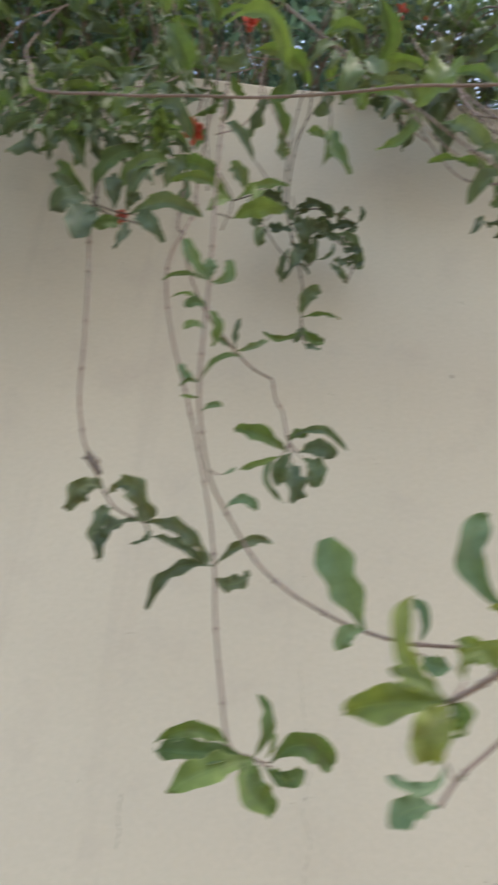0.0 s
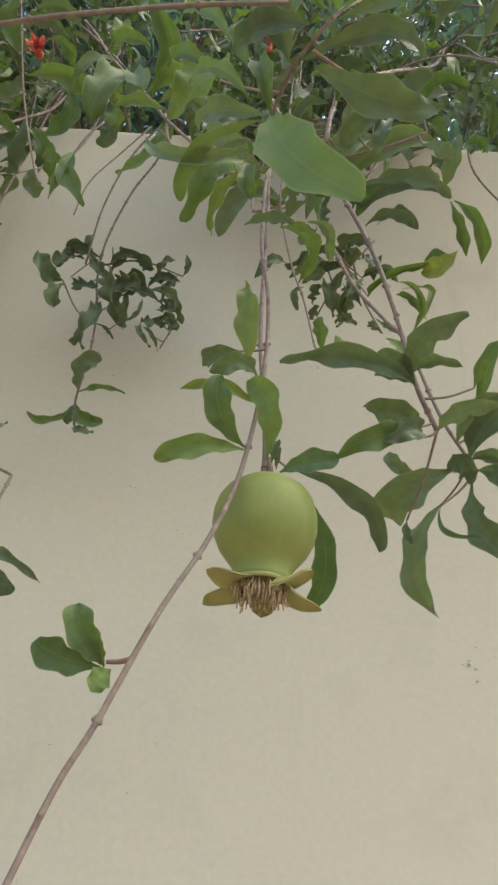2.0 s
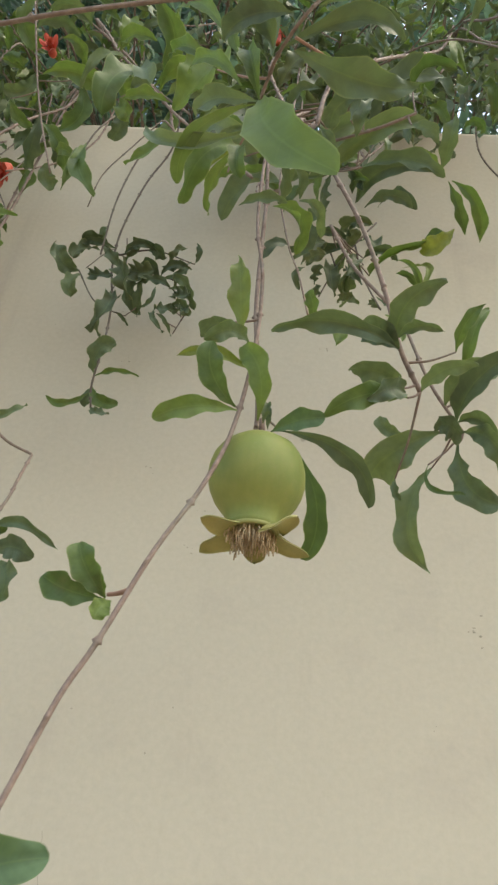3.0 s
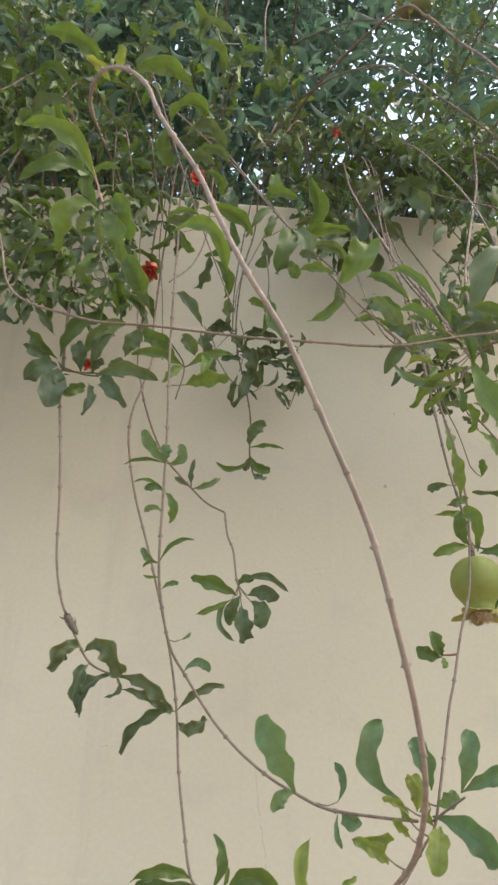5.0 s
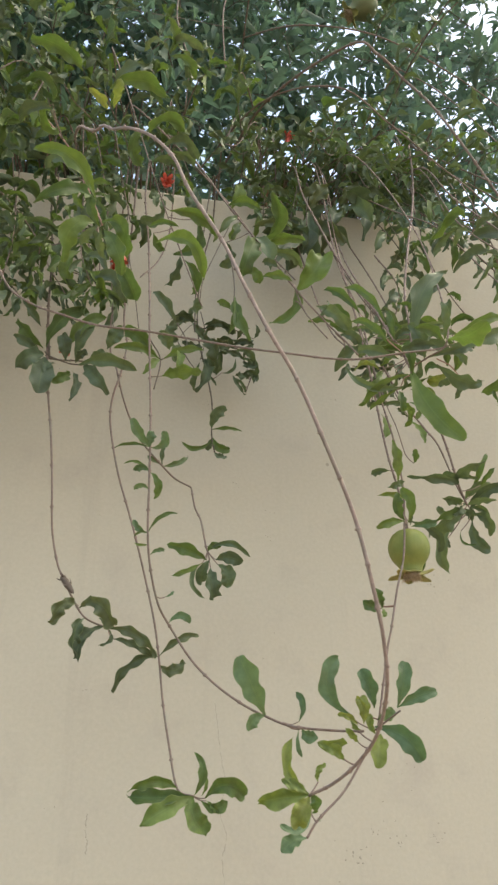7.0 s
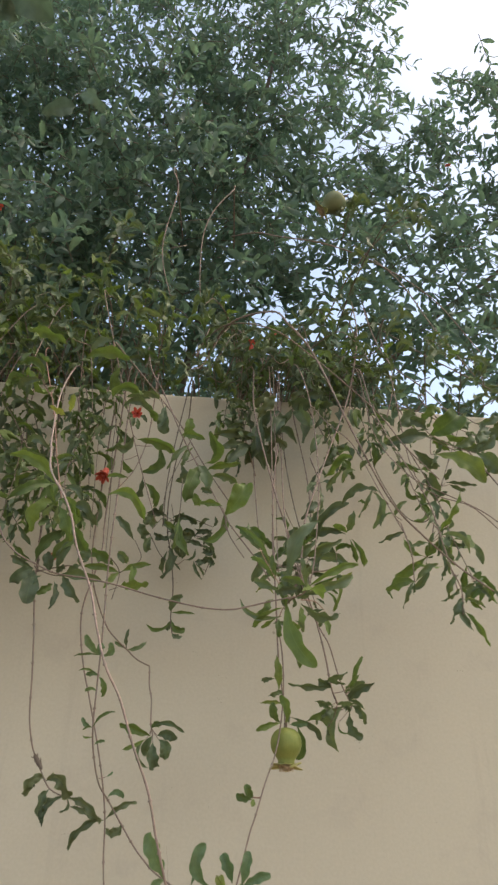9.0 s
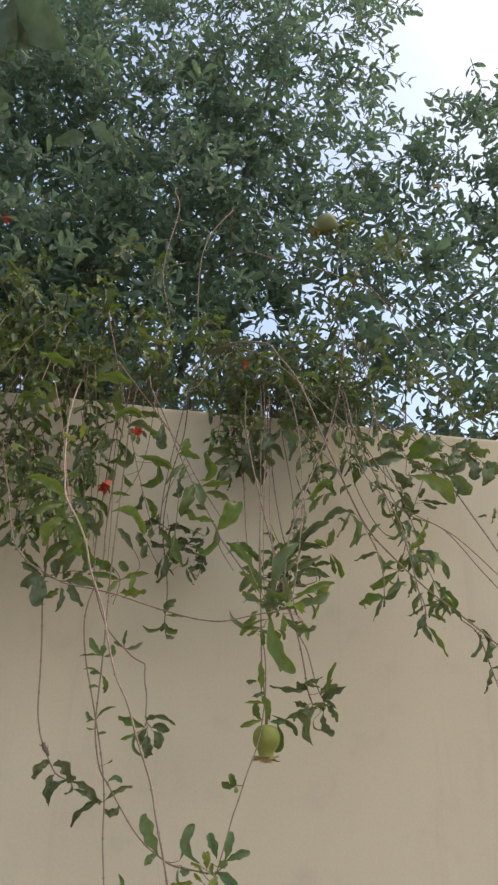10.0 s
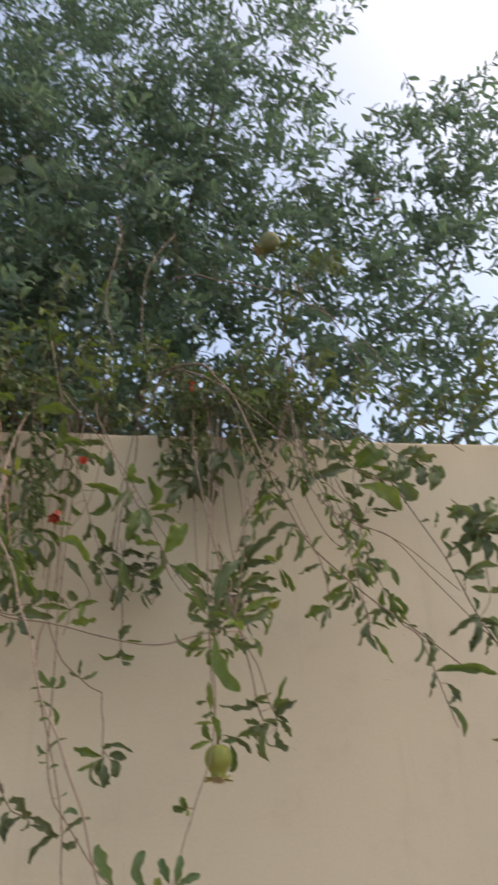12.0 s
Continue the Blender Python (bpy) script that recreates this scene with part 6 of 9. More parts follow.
stem(trailing_branch, [(0.275, 0.380, 2.760), (0.260, 0.120, 2.752), (0.250, -0.150, 2.725), (0.245, -0.300, 2.410), (0.292, -0.380, 2.253), (0.357, -0.400, 2.201), (0.463, -0.400, 2.147), (0.589, -0.400, 2.026)], 0.0016, 0.0010, STEM, "stem", 5, 0.35)
stem(trailing_branch, [(0.114, 0.380, 2.760), (0.099, 0.120, 2.752), (0.089, -0.050, 2.725), (0.084, -0.100, 2.677), (0.135, -0.250, 2.468), (0.181, -0.330, 2.354), (0.218, -0.400, 2.193), (0.244, -0.460, 2.068)], 0.0018, 0.0010, STEM, "stem", 6, 0.35)
stem(trailing_branch, [(0.236, -0.480, 2.086), (0.226, -0.485, 2.089), (0.216, -0.490, 2.095)], 0.0009, 0.0006, STEM, "twig", 7, 0)
put_leaf(trailing_branch, (0.216, -0.490, 2.095), (0.193, -0.473, 2.073), 0.30, "d", 2)
stem(trailing_branch, [(0.233, -0.480, 2.079), (0.226, -0.485, 2.082), (0.219, -0.490, 2.088)], 0.0009, 0.0006, STEM, "twig", 8, 0)
put_leaf(trailing_branch, (0.219, -0.490, 2.088), (0.241, -0.509, 2.115), 0.30, "d", 2)
put_leaf(trailing_branch, (0.236, -0.487, 2.055), (0.188, -0.468, 2.038), 0.25, "d", 2)
put_leaf(trailing_branch, (0.238, -0.490, 2.042), (0.248, -0.478, 2.008), 0.30, "d", 1)
put_leaf(trailing_branch, (0.241, -0.496, 2.019), (0.276, -0.502, 2.029), 0.34, "d", 5)
stem(trailing_branch, [(0.242, -0.500, 1.987), (0.246, -0.495, 1.988), (0.250, -0.490, 1.991)], 0.0009, 0.0006, STEM, "twig", 9, 0)
put_leaf(trailing_branch, (0.250, -0.490, 1.991), (0.300, -0.503, 1.981), 0.20, "g", 2)
stem(trailing_branch, [(0.242, -0.500, 1.949), (0.244, -0.495, 1.950), (0.246, -0.490, 1.952)], 0.0009, 0.0006, STEM, "twig", 10, 0)
put_leaf(trailing_branch, (0.246, -0.490, 1.952), (0.192, -0.478, 1.935), 0.50, "g", 1)
put_leaf(trailing_branch, (0.242, -0.499, 1.949), (0.224, -0.469, 1.906), 0.26, "d", 3)
stem(trailing_branch, [(0.242, -0.500, 1.949), (0.245, -0.495, 1.950), (0.249, -0.490, 1.953)], 0.0009, 0.0006, STEM, "twig", 11, 0)
put_leaf(trailing_branch, (0.249, -0.490, 1.953), (0.288, -0.513, 1.981), 0.30, "d", 1)
put_leaf(trailing_branch, (0.246, -0.490, 1.952), (0.243, -0.481, 1.930), 0.30, "d", 1)
stem(trailing_branch, [(0.221, -0.450, 2.136), (0.200, -0.470, 2.138), (0.179, -0.490, 2.148)], 0.0009, 0.0006, STEM, "twig", 12, 0)
put_leaf(trailing_branch, (0.179, -0.490, 2.148), (0.151, -0.458, 2.098), 0.22, "d", 3)
stem(trailing_branch, [(0.221, -0.450, 2.136), (0.199, -0.470, 2.135), (0.178, -0.490, 2.141)], 0.0009, 0.0006, STEM, "twig", 13, 0)
put_leaf(trailing_branch, (0.178, -0.490, 2.141), (0.181, -0.458, 2.073), 0.24, "d", 3)
stem(trailing_branch, [(0.221, -0.450, 2.136), (0.206, -0.470, 2.136), (0.191, -0.490, 2.142)], 0.0009, 0.0006, STEM, "twig", 14, 0)
put_leaf(trailing_branch, (0.191, -0.490, 2.142), (0.119, -0.460, 2.124), 0.25, "d", 2)
put_leaf(trailing_branch, (0.143, -0.490, 2.189), (0.119, -0.473, 2.167), 0.35, "d", 4)
put_leaf(trailing_branch, (0.156, -0.490, 2.190), (0.179, -0.507, 2.211), 0.35, "d", 4)
put_leaf(trailing_branch, (0.138, -0.490, 2.218), (0.083, -0.459, 2.187), 0.30, "g", 4)
put_leaf(trailing_branch, (0.116, -0.490, 2.188), (0.087, -0.463, 2.149), 0.30, "d", 5)
stem(trailing_branch, [(0.270, -0.527, 2.017), (0.275, -0.533, 2.025), (0.280, -0.540, 2.037)], 0.0009, 0.0006, STEM, "twig", 15, 0)
put_leaf(trailing_branch, (0.280, -0.540, 2.037), (0.267, -0.522, 2.005), 0.30, "d", 1)
stem(trailing_branch, [(0.270, -0.527, 2.017), (0.279, -0.533, 2.025), (0.289, -0.540, 2.037)], 0.0009, 0.0006, STEM, "twig", 16, 0)
put_leaf(trailing_branch, (0.289, -0.540, 2.037), (0.324, -0.582, 2.106), 0.24, "g", 2)
stem(trailing_branch, [(0.270, -0.527, 2.017), (0.281, -0.533, 2.022), (0.292, -0.540, 2.031)], 0.0009, 0.0006, STEM, "twig", 17, 0)
put_leaf(trailing_branch, (0.292, -0.540, 2.031), (0.341, -0.543, 1.994), 0.25, "d", 2)
put_leaf(trailing_branch, (0.288, -0.540, 1.993), (0.304, -0.528, 1.955), 0.30, "d", 2)
put_leaf(trailing_branch, (0.296, -0.543, 1.970), (0.286, -0.524, 1.943), 0.30, "d", 2)
stem(trailing_branch, [(0.303, -0.547, 1.946), (0.309, -0.543, 1.948), (0.315, -0.540, 1.951)], 0.0009, 0.0006, STEM, "twig", 18, 0)
put_leaf(trailing_branch, (0.315, -0.540, 1.951), (0.298, -0.518, 1.909), 0.30, "d", 2)
stem(trailing_branch, [(0.311, -0.550, 1.923), (0.314, -0.545, 1.924), (0.317, -0.540, 1.927)], 0.0009, 0.0006, STEM, "twig", 19, 0)
put_leaf(trailing_branch, (0.317, -0.540, 1.927), (0.283, -0.519, 1.905), 0.25, "d", 2)
stem(trailing_branch, [(0.311, -0.550, 1.923), (0.314, -0.545, 1.921), (0.316, -0.540, 1.921)], 0.0009, 0.0006, STEM, "twig", 20, 0)
put_leaf(trailing_branch, (0.316, -0.540, 1.921), (0.351, -0.560, 1.940), 0.30, "d", 4)
stem(trailing_branch, [(0.310, -0.550, 1.905), (0.314, -0.545, 1.903), (0.317, -0.540, 1.903)], 0.0009, 0.0006, STEM, "twig", 21, 0)
put_leaf(trailing_branch, (0.317, -0.540, 1.903), (0.288, -0.540, 1.855), 0.30, "d", 2)
stem(trailing_branch, [(0.310, -0.550, 1.897), (0.314, -0.545, 1.896), (0.318, -0.540, 1.897)], 0.0009, 0.0006, STEM, "twig", 22, 0)
put_leaf(trailing_branch, (0.318, -0.540, 1.897), (0.327, -0.540, 1.845), 0.30, "d", 3)
stem(trailing_branch, [(0.309, -0.550, 1.879), (0.314, -0.545, 1.878), (0.318, -0.540, 1.879)], 0.0009, 0.0006, STEM, "twig", 23, 0)
put_leaf(trailing_branch, (0.318, -0.540, 1.879), (0.355, -0.540, 1.818), 0.20, "g", 2)
put_leaf(trailing_branch, (0.317, -0.540, 1.903), (0.357, -0.540, 1.890), 0.20, "d", 3)
stem(trailing_branch, [(0.327, -0.567, 1.940), (0.334, -0.553, 1.938), (0.340, -0.540, 1.940)], 0.0009, 0.0006, STEM, "twig", 24, 0)
put_leaf(trailing_branch, (0.340, -0.540, 1.940), (0.369, -0.539, 1.905), 0.30, "d", 5)
stem(trailing_branch, [(0.343, -0.573, 1.924), (0.352, -0.557, 1.924), (0.362, -0.540, 1.929)], 0.0009, 0.0006, STEM, "twig", 25, 0)
put_leaf(trailing_branch, (0.362, -0.540, 1.929), (0.331, -0.518, 1.904), 0.30, "d", 2)
stem(trailing_branch, [(0.388, -0.560, 1.890), (0.410, -0.570, 1.863), (0.425, -0.580, 1.793), (0.442, -0.580, 1.728), (0.453, -0.580, 1.687)], 0.0014, 0.0010, STEM, "twig", 26, 0.35)
put_leaf(trailing_branch, (0.410, -0.571, 1.864), (0.387, -0.575, 1.814), 0.25, "d", 3)
stem(trailing_branch, [(0.410, -0.570, 1.863), (0.413, -0.573, 1.866), (0.416, -0.575, 1.871)], 0.0009, 0.0006, STEM, "twig", 27, 0)
put_leaf(trailing_branch, (0.416, -0.575, 1.871), (0.435, -0.575, 1.828), 0.25, "d", 4)
stem(trailing_branch, [(0.412, -0.572, 1.851), (0.422, -0.573, 1.855), (0.432, -0.575, 1.862)], 0.0009, 0.0006, STEM, "twig", 28, 0)
put_leaf(trailing_branch, (0.432, -0.575, 1.862), (0.411, -0.575, 1.807), 0.40, "d", 1)
put_leaf(trailing_branch, (0.425, -0.579, 1.793), (0.407, -0.575, 1.745), 0.28, "d", 2)
put_leaf(trailing_branch, (0.425, -0.579, 1.793), (0.545, -0.595, 1.783), 0.20, "g", 2)
stem(trailing_branch, [(0.431, -0.580, 1.771), (0.438, -0.577, 1.771), (0.446, -0.575, 1.772)], 0.0009, 0.0006, STEM, "twig", 29, 0)
put_leaf(trailing_branch, (0.446, -0.575, 1.772), (0.468, -0.575, 1.734), 0.40, "d", 5)
put_leaf(trailing_branch, (0.442, -0.579, 1.728), (0.471, -0.575, 1.750), 0.30, "d", 5)
put_leaf(trailing_branch, (0.443, -0.579, 1.728), (0.463, -0.575, 1.672), 0.26, "d", 2)
stem(trailing_branch, [(0.378, -0.587, 1.888), (0.381, -0.581, 1.889), (0.383, -0.575, 1.891)], 0.0009, 0.0006, STEM, "twig", 30, 0)
put_leaf(trailing_branch, (0.383, -0.575, 1.891), (0.404, -0.575, 1.885), 0.40, "d", 6)
put_leaf(trailing_branch, (0.358, -0.579, 1.908), (0.382, -0.575, 1.883), 0.35, "d", 4)

far_right_branch = thing("pomegranate_branch", (0.399, -0.200, 2.573), "leafy trailing shoot further along the wall", "branch", "hanging branches")
stem(far_right_branch, [(0.519, 0.380, 2.760), (0.504, 0.120, 2.752), (0.494, -0.030, 2.725), (0.489, -0.000, 2.741), (0.528, -0.200, 2.437), (0.546, -0.320, 2.253), (0.569, -0.400, 2.108), (0.592, -0.450, 1.964), (0.619, -0.480, 1.871), (0.670, -0.500, 1.776)], 0.0024, 0.0013, STEM, "stem", 1, 0.35)
stem(far_right_branch, [(0.370, 0.380, 2.760), (0.355, 0.120, 2.752), (0.345, -0.150, 2.725), (0.340, -0.300, 2.292), (0.448, -0.360, 2.185), (0.518, -0.400, 2.064), (0.576, -0.450, 1.950), (0.654, -0.500, 1.811)], 0.0016, 0.0010, STEM, "stem", 2, 0.35)
put_leaf(far_right_branch, (0.572, -0.460, 2.164), (0.553, -0.438, 2.136), 0.40, "d", 6)
put_leaf(far_right_branch, (0.588, -0.460, 2.172), (0.613, -0.487, 2.204), 0.35, "d", 3)
put_leaf(far_right_branch, (0.599, -0.460, 2.157), (0.660, -0.500, 2.184), 0.35, "d", 1)
stem(far_right_branch, [(0.569, -0.400, 2.108), (0.588, -0.430, 2.113), (0.607, -0.460, 2.127)], 0.0009, 0.0006, STEM, "twig", 3, 0)
put_leaf(far_right_branch, (0.607, -0.460, 2.127), (0.667, -0.498, 2.148), 0.35, "d", 3)
stem(far_right_branch, [(0.569, -0.400, 2.108), (0.567, -0.430, 2.114), (0.565, -0.460, 2.127)], 0.0009, 0.0006, STEM, "twig", 4, 0)
put_leaf(far_right_branch, (0.565, -0.460, 2.127), (0.600, -0.448, 2.067), 0.35, "d", 2)
put_leaf(far_right_branch, (0.617, -0.460, 2.142), (0.646, -0.449, 2.089), 0.35, "d", 2)
put_leaf(far_right_branch, (0.605, -0.460, 2.187), (0.568, -0.458, 2.218), 0.35, "g", 1)
put_leaf(far_right_branch, (0.633, -0.460, 2.150), (0.703, -0.480, 2.120), 0.30, "d", 2)
put_leaf(far_right_branch, (0.636, -0.460, 2.128), (0.669, -0.452, 2.074), 0.35, "d", 2)
stem(far_right_branch, [(0.577, -0.417, 2.060), (0.560, -0.438, 2.068), (0.543, -0.460, 2.083)], 0.0009, 0.0006, STEM, "twig", 5, 0)
put_leaf(far_right_branch, (0.543, -0.460, 2.083), (0.538, -0.474, 2.120), 0.30, "d", 3)
stem(far_right_branch, [(0.584, -0.433, 2.012), (0.579, -0.447, 2.018), (0.574, -0.460, 2.027)], 0.0009, 0.0006, STEM, "twig", 6, 0)
put_leaf(far_right_branch, (0.574, -0.460, 2.027), (0.650, -0.501, 2.047), 0.25, "d", 2)
stem(far_right_branch, [(0.584, -0.433, 2.012), (0.582, -0.447, 2.018), (0.580, -0.460, 2.028)], 0.0009, 0.0006, STEM, "twig", 7, 0)
put_leaf(far_right_branch, (0.580, -0.460, 2.028), (0.552, -0.457, 2.053), 0.25, "d", 4)
put_leaf(far_right_branch, (0.596, -0.456, 1.948), (0.518, -0.460, 1.908), 0.25, "d", 3)
stem(far_right_branch, [(0.597, -0.455, 1.948), (0.592, -0.458, 1.951), (0.588, -0.460, 1.954)], 0.0009, 0.0006, STEM, "twig", 8, 0)
put_leaf(far_right_branch, (0.588, -0.460, 1.954), (0.590, -0.460, 1.987), 0.40, "d", 1)
stem(far_right_branch, [(0.597, -0.455, 1.948), (0.593, -0.458, 1.944), (0.590, -0.460, 1.941)], 0.0009, 0.0006, STEM, "twig", 9, 0)
put_leaf(far_right_branch, (0.590, -0.460, 1.941), (0.558, -0.460, 1.871), 0.34, "d", 6)
put_leaf(far_right_branch, (0.600, -0.460, 1.933), (0.641, -0.460, 1.902), 0.35, "d", 3)
put_leaf(far_right_branch, (0.606, -0.464, 1.918), (0.647, -0.460, 1.870), 0.40, "d", 4)
stem(far_right_branch, [(0.610, -0.470, 1.902), (0.613, -0.465, 1.904), (0.616, -0.460, 1.908)], 0.0009, 0.0006, STEM, "twig", 10, 0)
put_leaf(far_right_branch, (0.616, -0.460, 1.908), (0.592, -0.460, 1.858), 0.35, "d", 2)
put_leaf(far_right_branch, (0.518, -0.460, 2.178), (0.490, -0.466, 2.174), 0.30, "d", 3)
put_leaf(far_right_branch, (0.545, -0.460, 2.209), (0.538, -0.439, 2.173), 0.30, "d", 2)
put_leaf(far_right_branch, (0.601, -0.460, 1.673), (0.567, -0.460, 1.684), 0.20, "g", 4)
put_leaf(far_right_branch, (0.598, -0.460, 1.662), (0.570, -0.460, 1.641), 0.35, "d", 2)

looped_branch = thing("pomegranate_branch", (0.297, -0.080, 2.486), "thin looping dark twig with four leaves", "branch", "hanging branches")
stem(looped_branch, [(0.345, 0.380, 2.760), (0.330, 0.120, 2.752), (0.320, -0.030, 2.725), (0.315, -0.020, 2.647), (0.292, -0.100, 2.453), (0.327, -0.130, 2.322), (0.359, -0.150, 2.256), (0.390, -0.160, 2.240), (0.404, -0.180, 2.241), (0.412, -0.200, 2.258), (0.525, -0.120, 2.509), (0.598, -0.050, 2.666)], 0.0014, 0.0010, STEM_DARK, "stem", 1, 0.35)
stem(looped_branch, [(0.421, -0.200, 2.266), (0.393, -0.220, 2.180), (0.367, -0.240, 2.112)], 0.0012, 0.0010, STEM_DARK, "twig", 2, 0.35)
curved_leaf(looped_branch, (0.366, -0.240, 2.112), (0.304, -0.181, 2.082), 0.27, "g", 0.10, (-0.15, -0.65, -0.55))
stem(looped_branch, [(0.367, -0.240, 2.112), (0.365, -0.240, 2.106), (0.363, -0.240, 2.101)], 0.0009, 0.0006, STEM, "twig", 3, 0)
curved_leaf(looped_branch, (0.363, -0.240, 2.101), (0.332, -0.184, 2.053), 0.21, "d", -1.25, (-0.48, -0.65, -0.63))
curved_leaf(looped_branch, (0.367, -0.240, 2.112), (0.390, -0.295, 2.133), 0.37, "g", -0.75, (-0.36, -0.59, -0.85))
stem(looped_branch, [(0.367, -0.240, 2.112), (0.361, -0.240, 2.113), (0.356, -0.240, 2.115)], 0.0009, 0.0006, STEM, "twig", 4, 0)
curved_leaf(looped_branch, (0.356, -0.240, 2.115), (0.311, -0.251, 2.153), 0.20, "g", -0.75, (-0.11, -0.61, -0.44))
curved_leaf(looped_branch, (0.367, -0.240, 2.111), (0.378, -0.248, 2.112), 0.39, "d", 0.10, (-0.59, -0.61, -0.71))
stem(looped_branch, [(0.431, -0.187, 2.300), (0.431, -0.178, 2.296), (0.431, -0.170, 2.294)], 0.0009, 0.0006, STEM, "twig", 5, 0)
curved_leaf(looped_branch, (0.431, -0.170, 2.294), (0.404, -0.222, 2.352), 0.40, "d", 0.50, (-0.34, -0.55, -0.99))
stem(looped_branch, [(0.450, -0.173, 2.342), (0.457, -0.172, 2.347), (0.465, -0.170, 2.355)], 0.0009, 0.0006, STEM, "twig", 6, 0)
curved_leaf(looped_branch, (0.465, -0.170, 2.355), (0.536, -0.200, 2.337), 0.16, "d", -0.40, (-0.26, -0.54, -0.80))
curved_leaf(looped_branch, (0.389, -0.170, 2.449), (0.456, -0.157, 2.410), 0.46, "d", -0.10, (-0.10, -0.54, -1.04))
curved_leaf(looped_branch, (0.583, -0.170, 2.458), (0.490, -0.157, 2.508), 0.26, "g", 0.65, (-0.73, -0.50, -0.72))
stem(looped_branch, [(0.469, -0.160, 2.383), (0.467, -0.165, 2.371), (0.466, -0.170, 2.362)], 0.0009, 0.0006, STEM, "twig", 7, 0)
curved_leaf(looped_branch, (0.466, -0.170, 2.362), (0.474, -0.202, 2.381), 0.36, "d", -0.25, (-0.28, -0.53, -0.57))
stem(looped_branch, [(0.450, -0.173, 2.342), (0.462, -0.172, 2.344), (0.474, -0.170, 2.350)], 0.0009, 0.0006, STEM, "twig", 8, 0)
curved_leaf(looped_branch, (0.474, -0.170, 2.350), (0.515, -0.177, 2.331), 0.28, "d", -0.40, (-0.31, -0.55, -0.91))
stem(looped_branch, [(0.487, -0.147, 2.425), (0.488, -0.158, 2.437), (0.489, -0.170, 2.453)], 0.0009, 0.0006, STEM, "twig", 9, 0)
curved_leaf(looped_branch, (0.489, -0.170, 2.453), (0.443, -0.180, 2.485), 0.44, "g", 0.50, (-0.24, -0.51, -0.95))

left_branch = thing("pomegranate_branch", (-0.539, -0.200, 2.164), "dark broad-leaved cluster hanging close to the wall", "branch", "hanging branches")
stem(left_branch, [(-0.560, 0.380, 2.760), (-0.575, 0.120, 2.752), (-0.585, -0.030, 2.725), (-0.590, -0.020, 2.591), (-0.557, -0.120, 2.351), (-0.538, -0.200, 2.152), (-0.518, -0.250, 2.021)], 0.0026, 0.0018, STEM_DARK, "stem", 1, 0.35)
stem(left_branch, [(-0.518, -0.250, 2.021), (-0.501, -0.220, 2.039), (-0.472, -0.190, 2.060), (-0.438, -0.170, 2.070)], 0.0018, 0.0012, STEM_DARK, "twig", 2, 0.35)
sprig(left_branch, [(-0.691, -0.020, 2.545), (-0.634, -0.120, 2.372), (-0.558, -0.200, 2.223), (-0.491, -0.220, 2.166)], 0.0016, 0.0009, 0.024, 0.05, 901, STEM_DARK, "d")
sprig(left_branch, [(-0.661, -0.020, 2.583), (-0.584, -0.120, 2.392), (-0.521, -0.170, 2.281), (-0.473, -0.180, 2.257)], 0.0016, 0.0009, 0.024, 0.045, 902, STEM_DARK, "d")
sprig(left_branch, [(-0.790, -0.020, 2.567), (-0.696, -0.150, 2.349), (-0.616, -0.250, 2.184), (-0.573, -0.280, 2.116)], 0.0016, 0.0009, 0.026, 0.055, 903, STEM_DARK, "dg")
sprig(left_branch, [(-0.531, -0.020, 2.598), (-0.489, -0.150, 2.373), (-0.457, -0.220, 2.228), (-0.438, -0.250, 2.155)], 0.0016, 0.0009, 0.03, 0.045, 904, STEM, "gd")
curved_leaf(left_branch, (-0.247, -0.075, 2.158), (-0.253, -0.043, 2.112), 0.23, "d", 0.10, (-0.28, -0.83, -0.38))
curved_leaf(left_branch, (-0.526, -0.250, 2.023), (-0.526, -0.270, 1.941), 0.46, "d", 0.10, (0.3, -0.84, -0.34))
curved_leaf(left_branch, (-0.528, -0.250, 2.027), (-0.566, -0.270, 1.984), 0.44, "d", 0.40, (0.12, -0.75, -0.44))
curved_leaf(left_branch, (-0.479, -0.250, 2.001), (-0.477, -0.270, 1.932), 0.19, "c", -0.50, (0.27, -0.72, -0.41))
curved_leaf(left_branch, (-0.471, -0.250, 2.013), (-0.374, -0.270, 2.000), 0.21, "d", -0.40, (0.04, -0.76, -0.41))
curved_leaf(left_branch, (-0.462, -0.250, 2.012), (-0.416, -0.270, 1.950), 0.30, "d", -0.30, (0.03, -0.8, -0.64))
curved_leaf(left_branch, (-0.492, -0.250, 2.020), (-0.501, -0.270, 2.057), 0.54, "d", 0.10, (0.21, -0.8, -0.67))
curved_leaf(left_branch, (-0.477, -0.250, 2.028), (-0.446, -0.270, 2.087), 0.31, "d", -0.30, (-0.2, -0.73, -0.6))
curved_leaf(left_branch, (-0.526, -0.250, 2.043), (-0.461, -0.270, 2.109), 0.25, "g", -0.70, (-0.07, -0.76, -0.36))
curved_leaf(left_branch, (-0.494, -0.250, 2.034), (-0.432, -0.270, 2.100), 0.22, "g", -0.60, (-0.1, -0.82, -0.53))
curved_leaf(left_branch, (-0.530, -0.250, 2.040), (-0.575, -0.270, 2.079), 0.29, "g", 0.30, (-0.28, -0.72, -0.69))
curved_leaf(left_branch, (-0.533, -0.250, 2.030), (-0.575, -0.270, 2.045), 0.33, "d", 0.20, (0.28, -0.87, -0.64))
curved_leaf(left_branch, (-0.481, -0.250, 1.994), (-0.509, -0.270, 1.966), 0.39, "g", 0.30, (0.21, -0.74, -0.61))
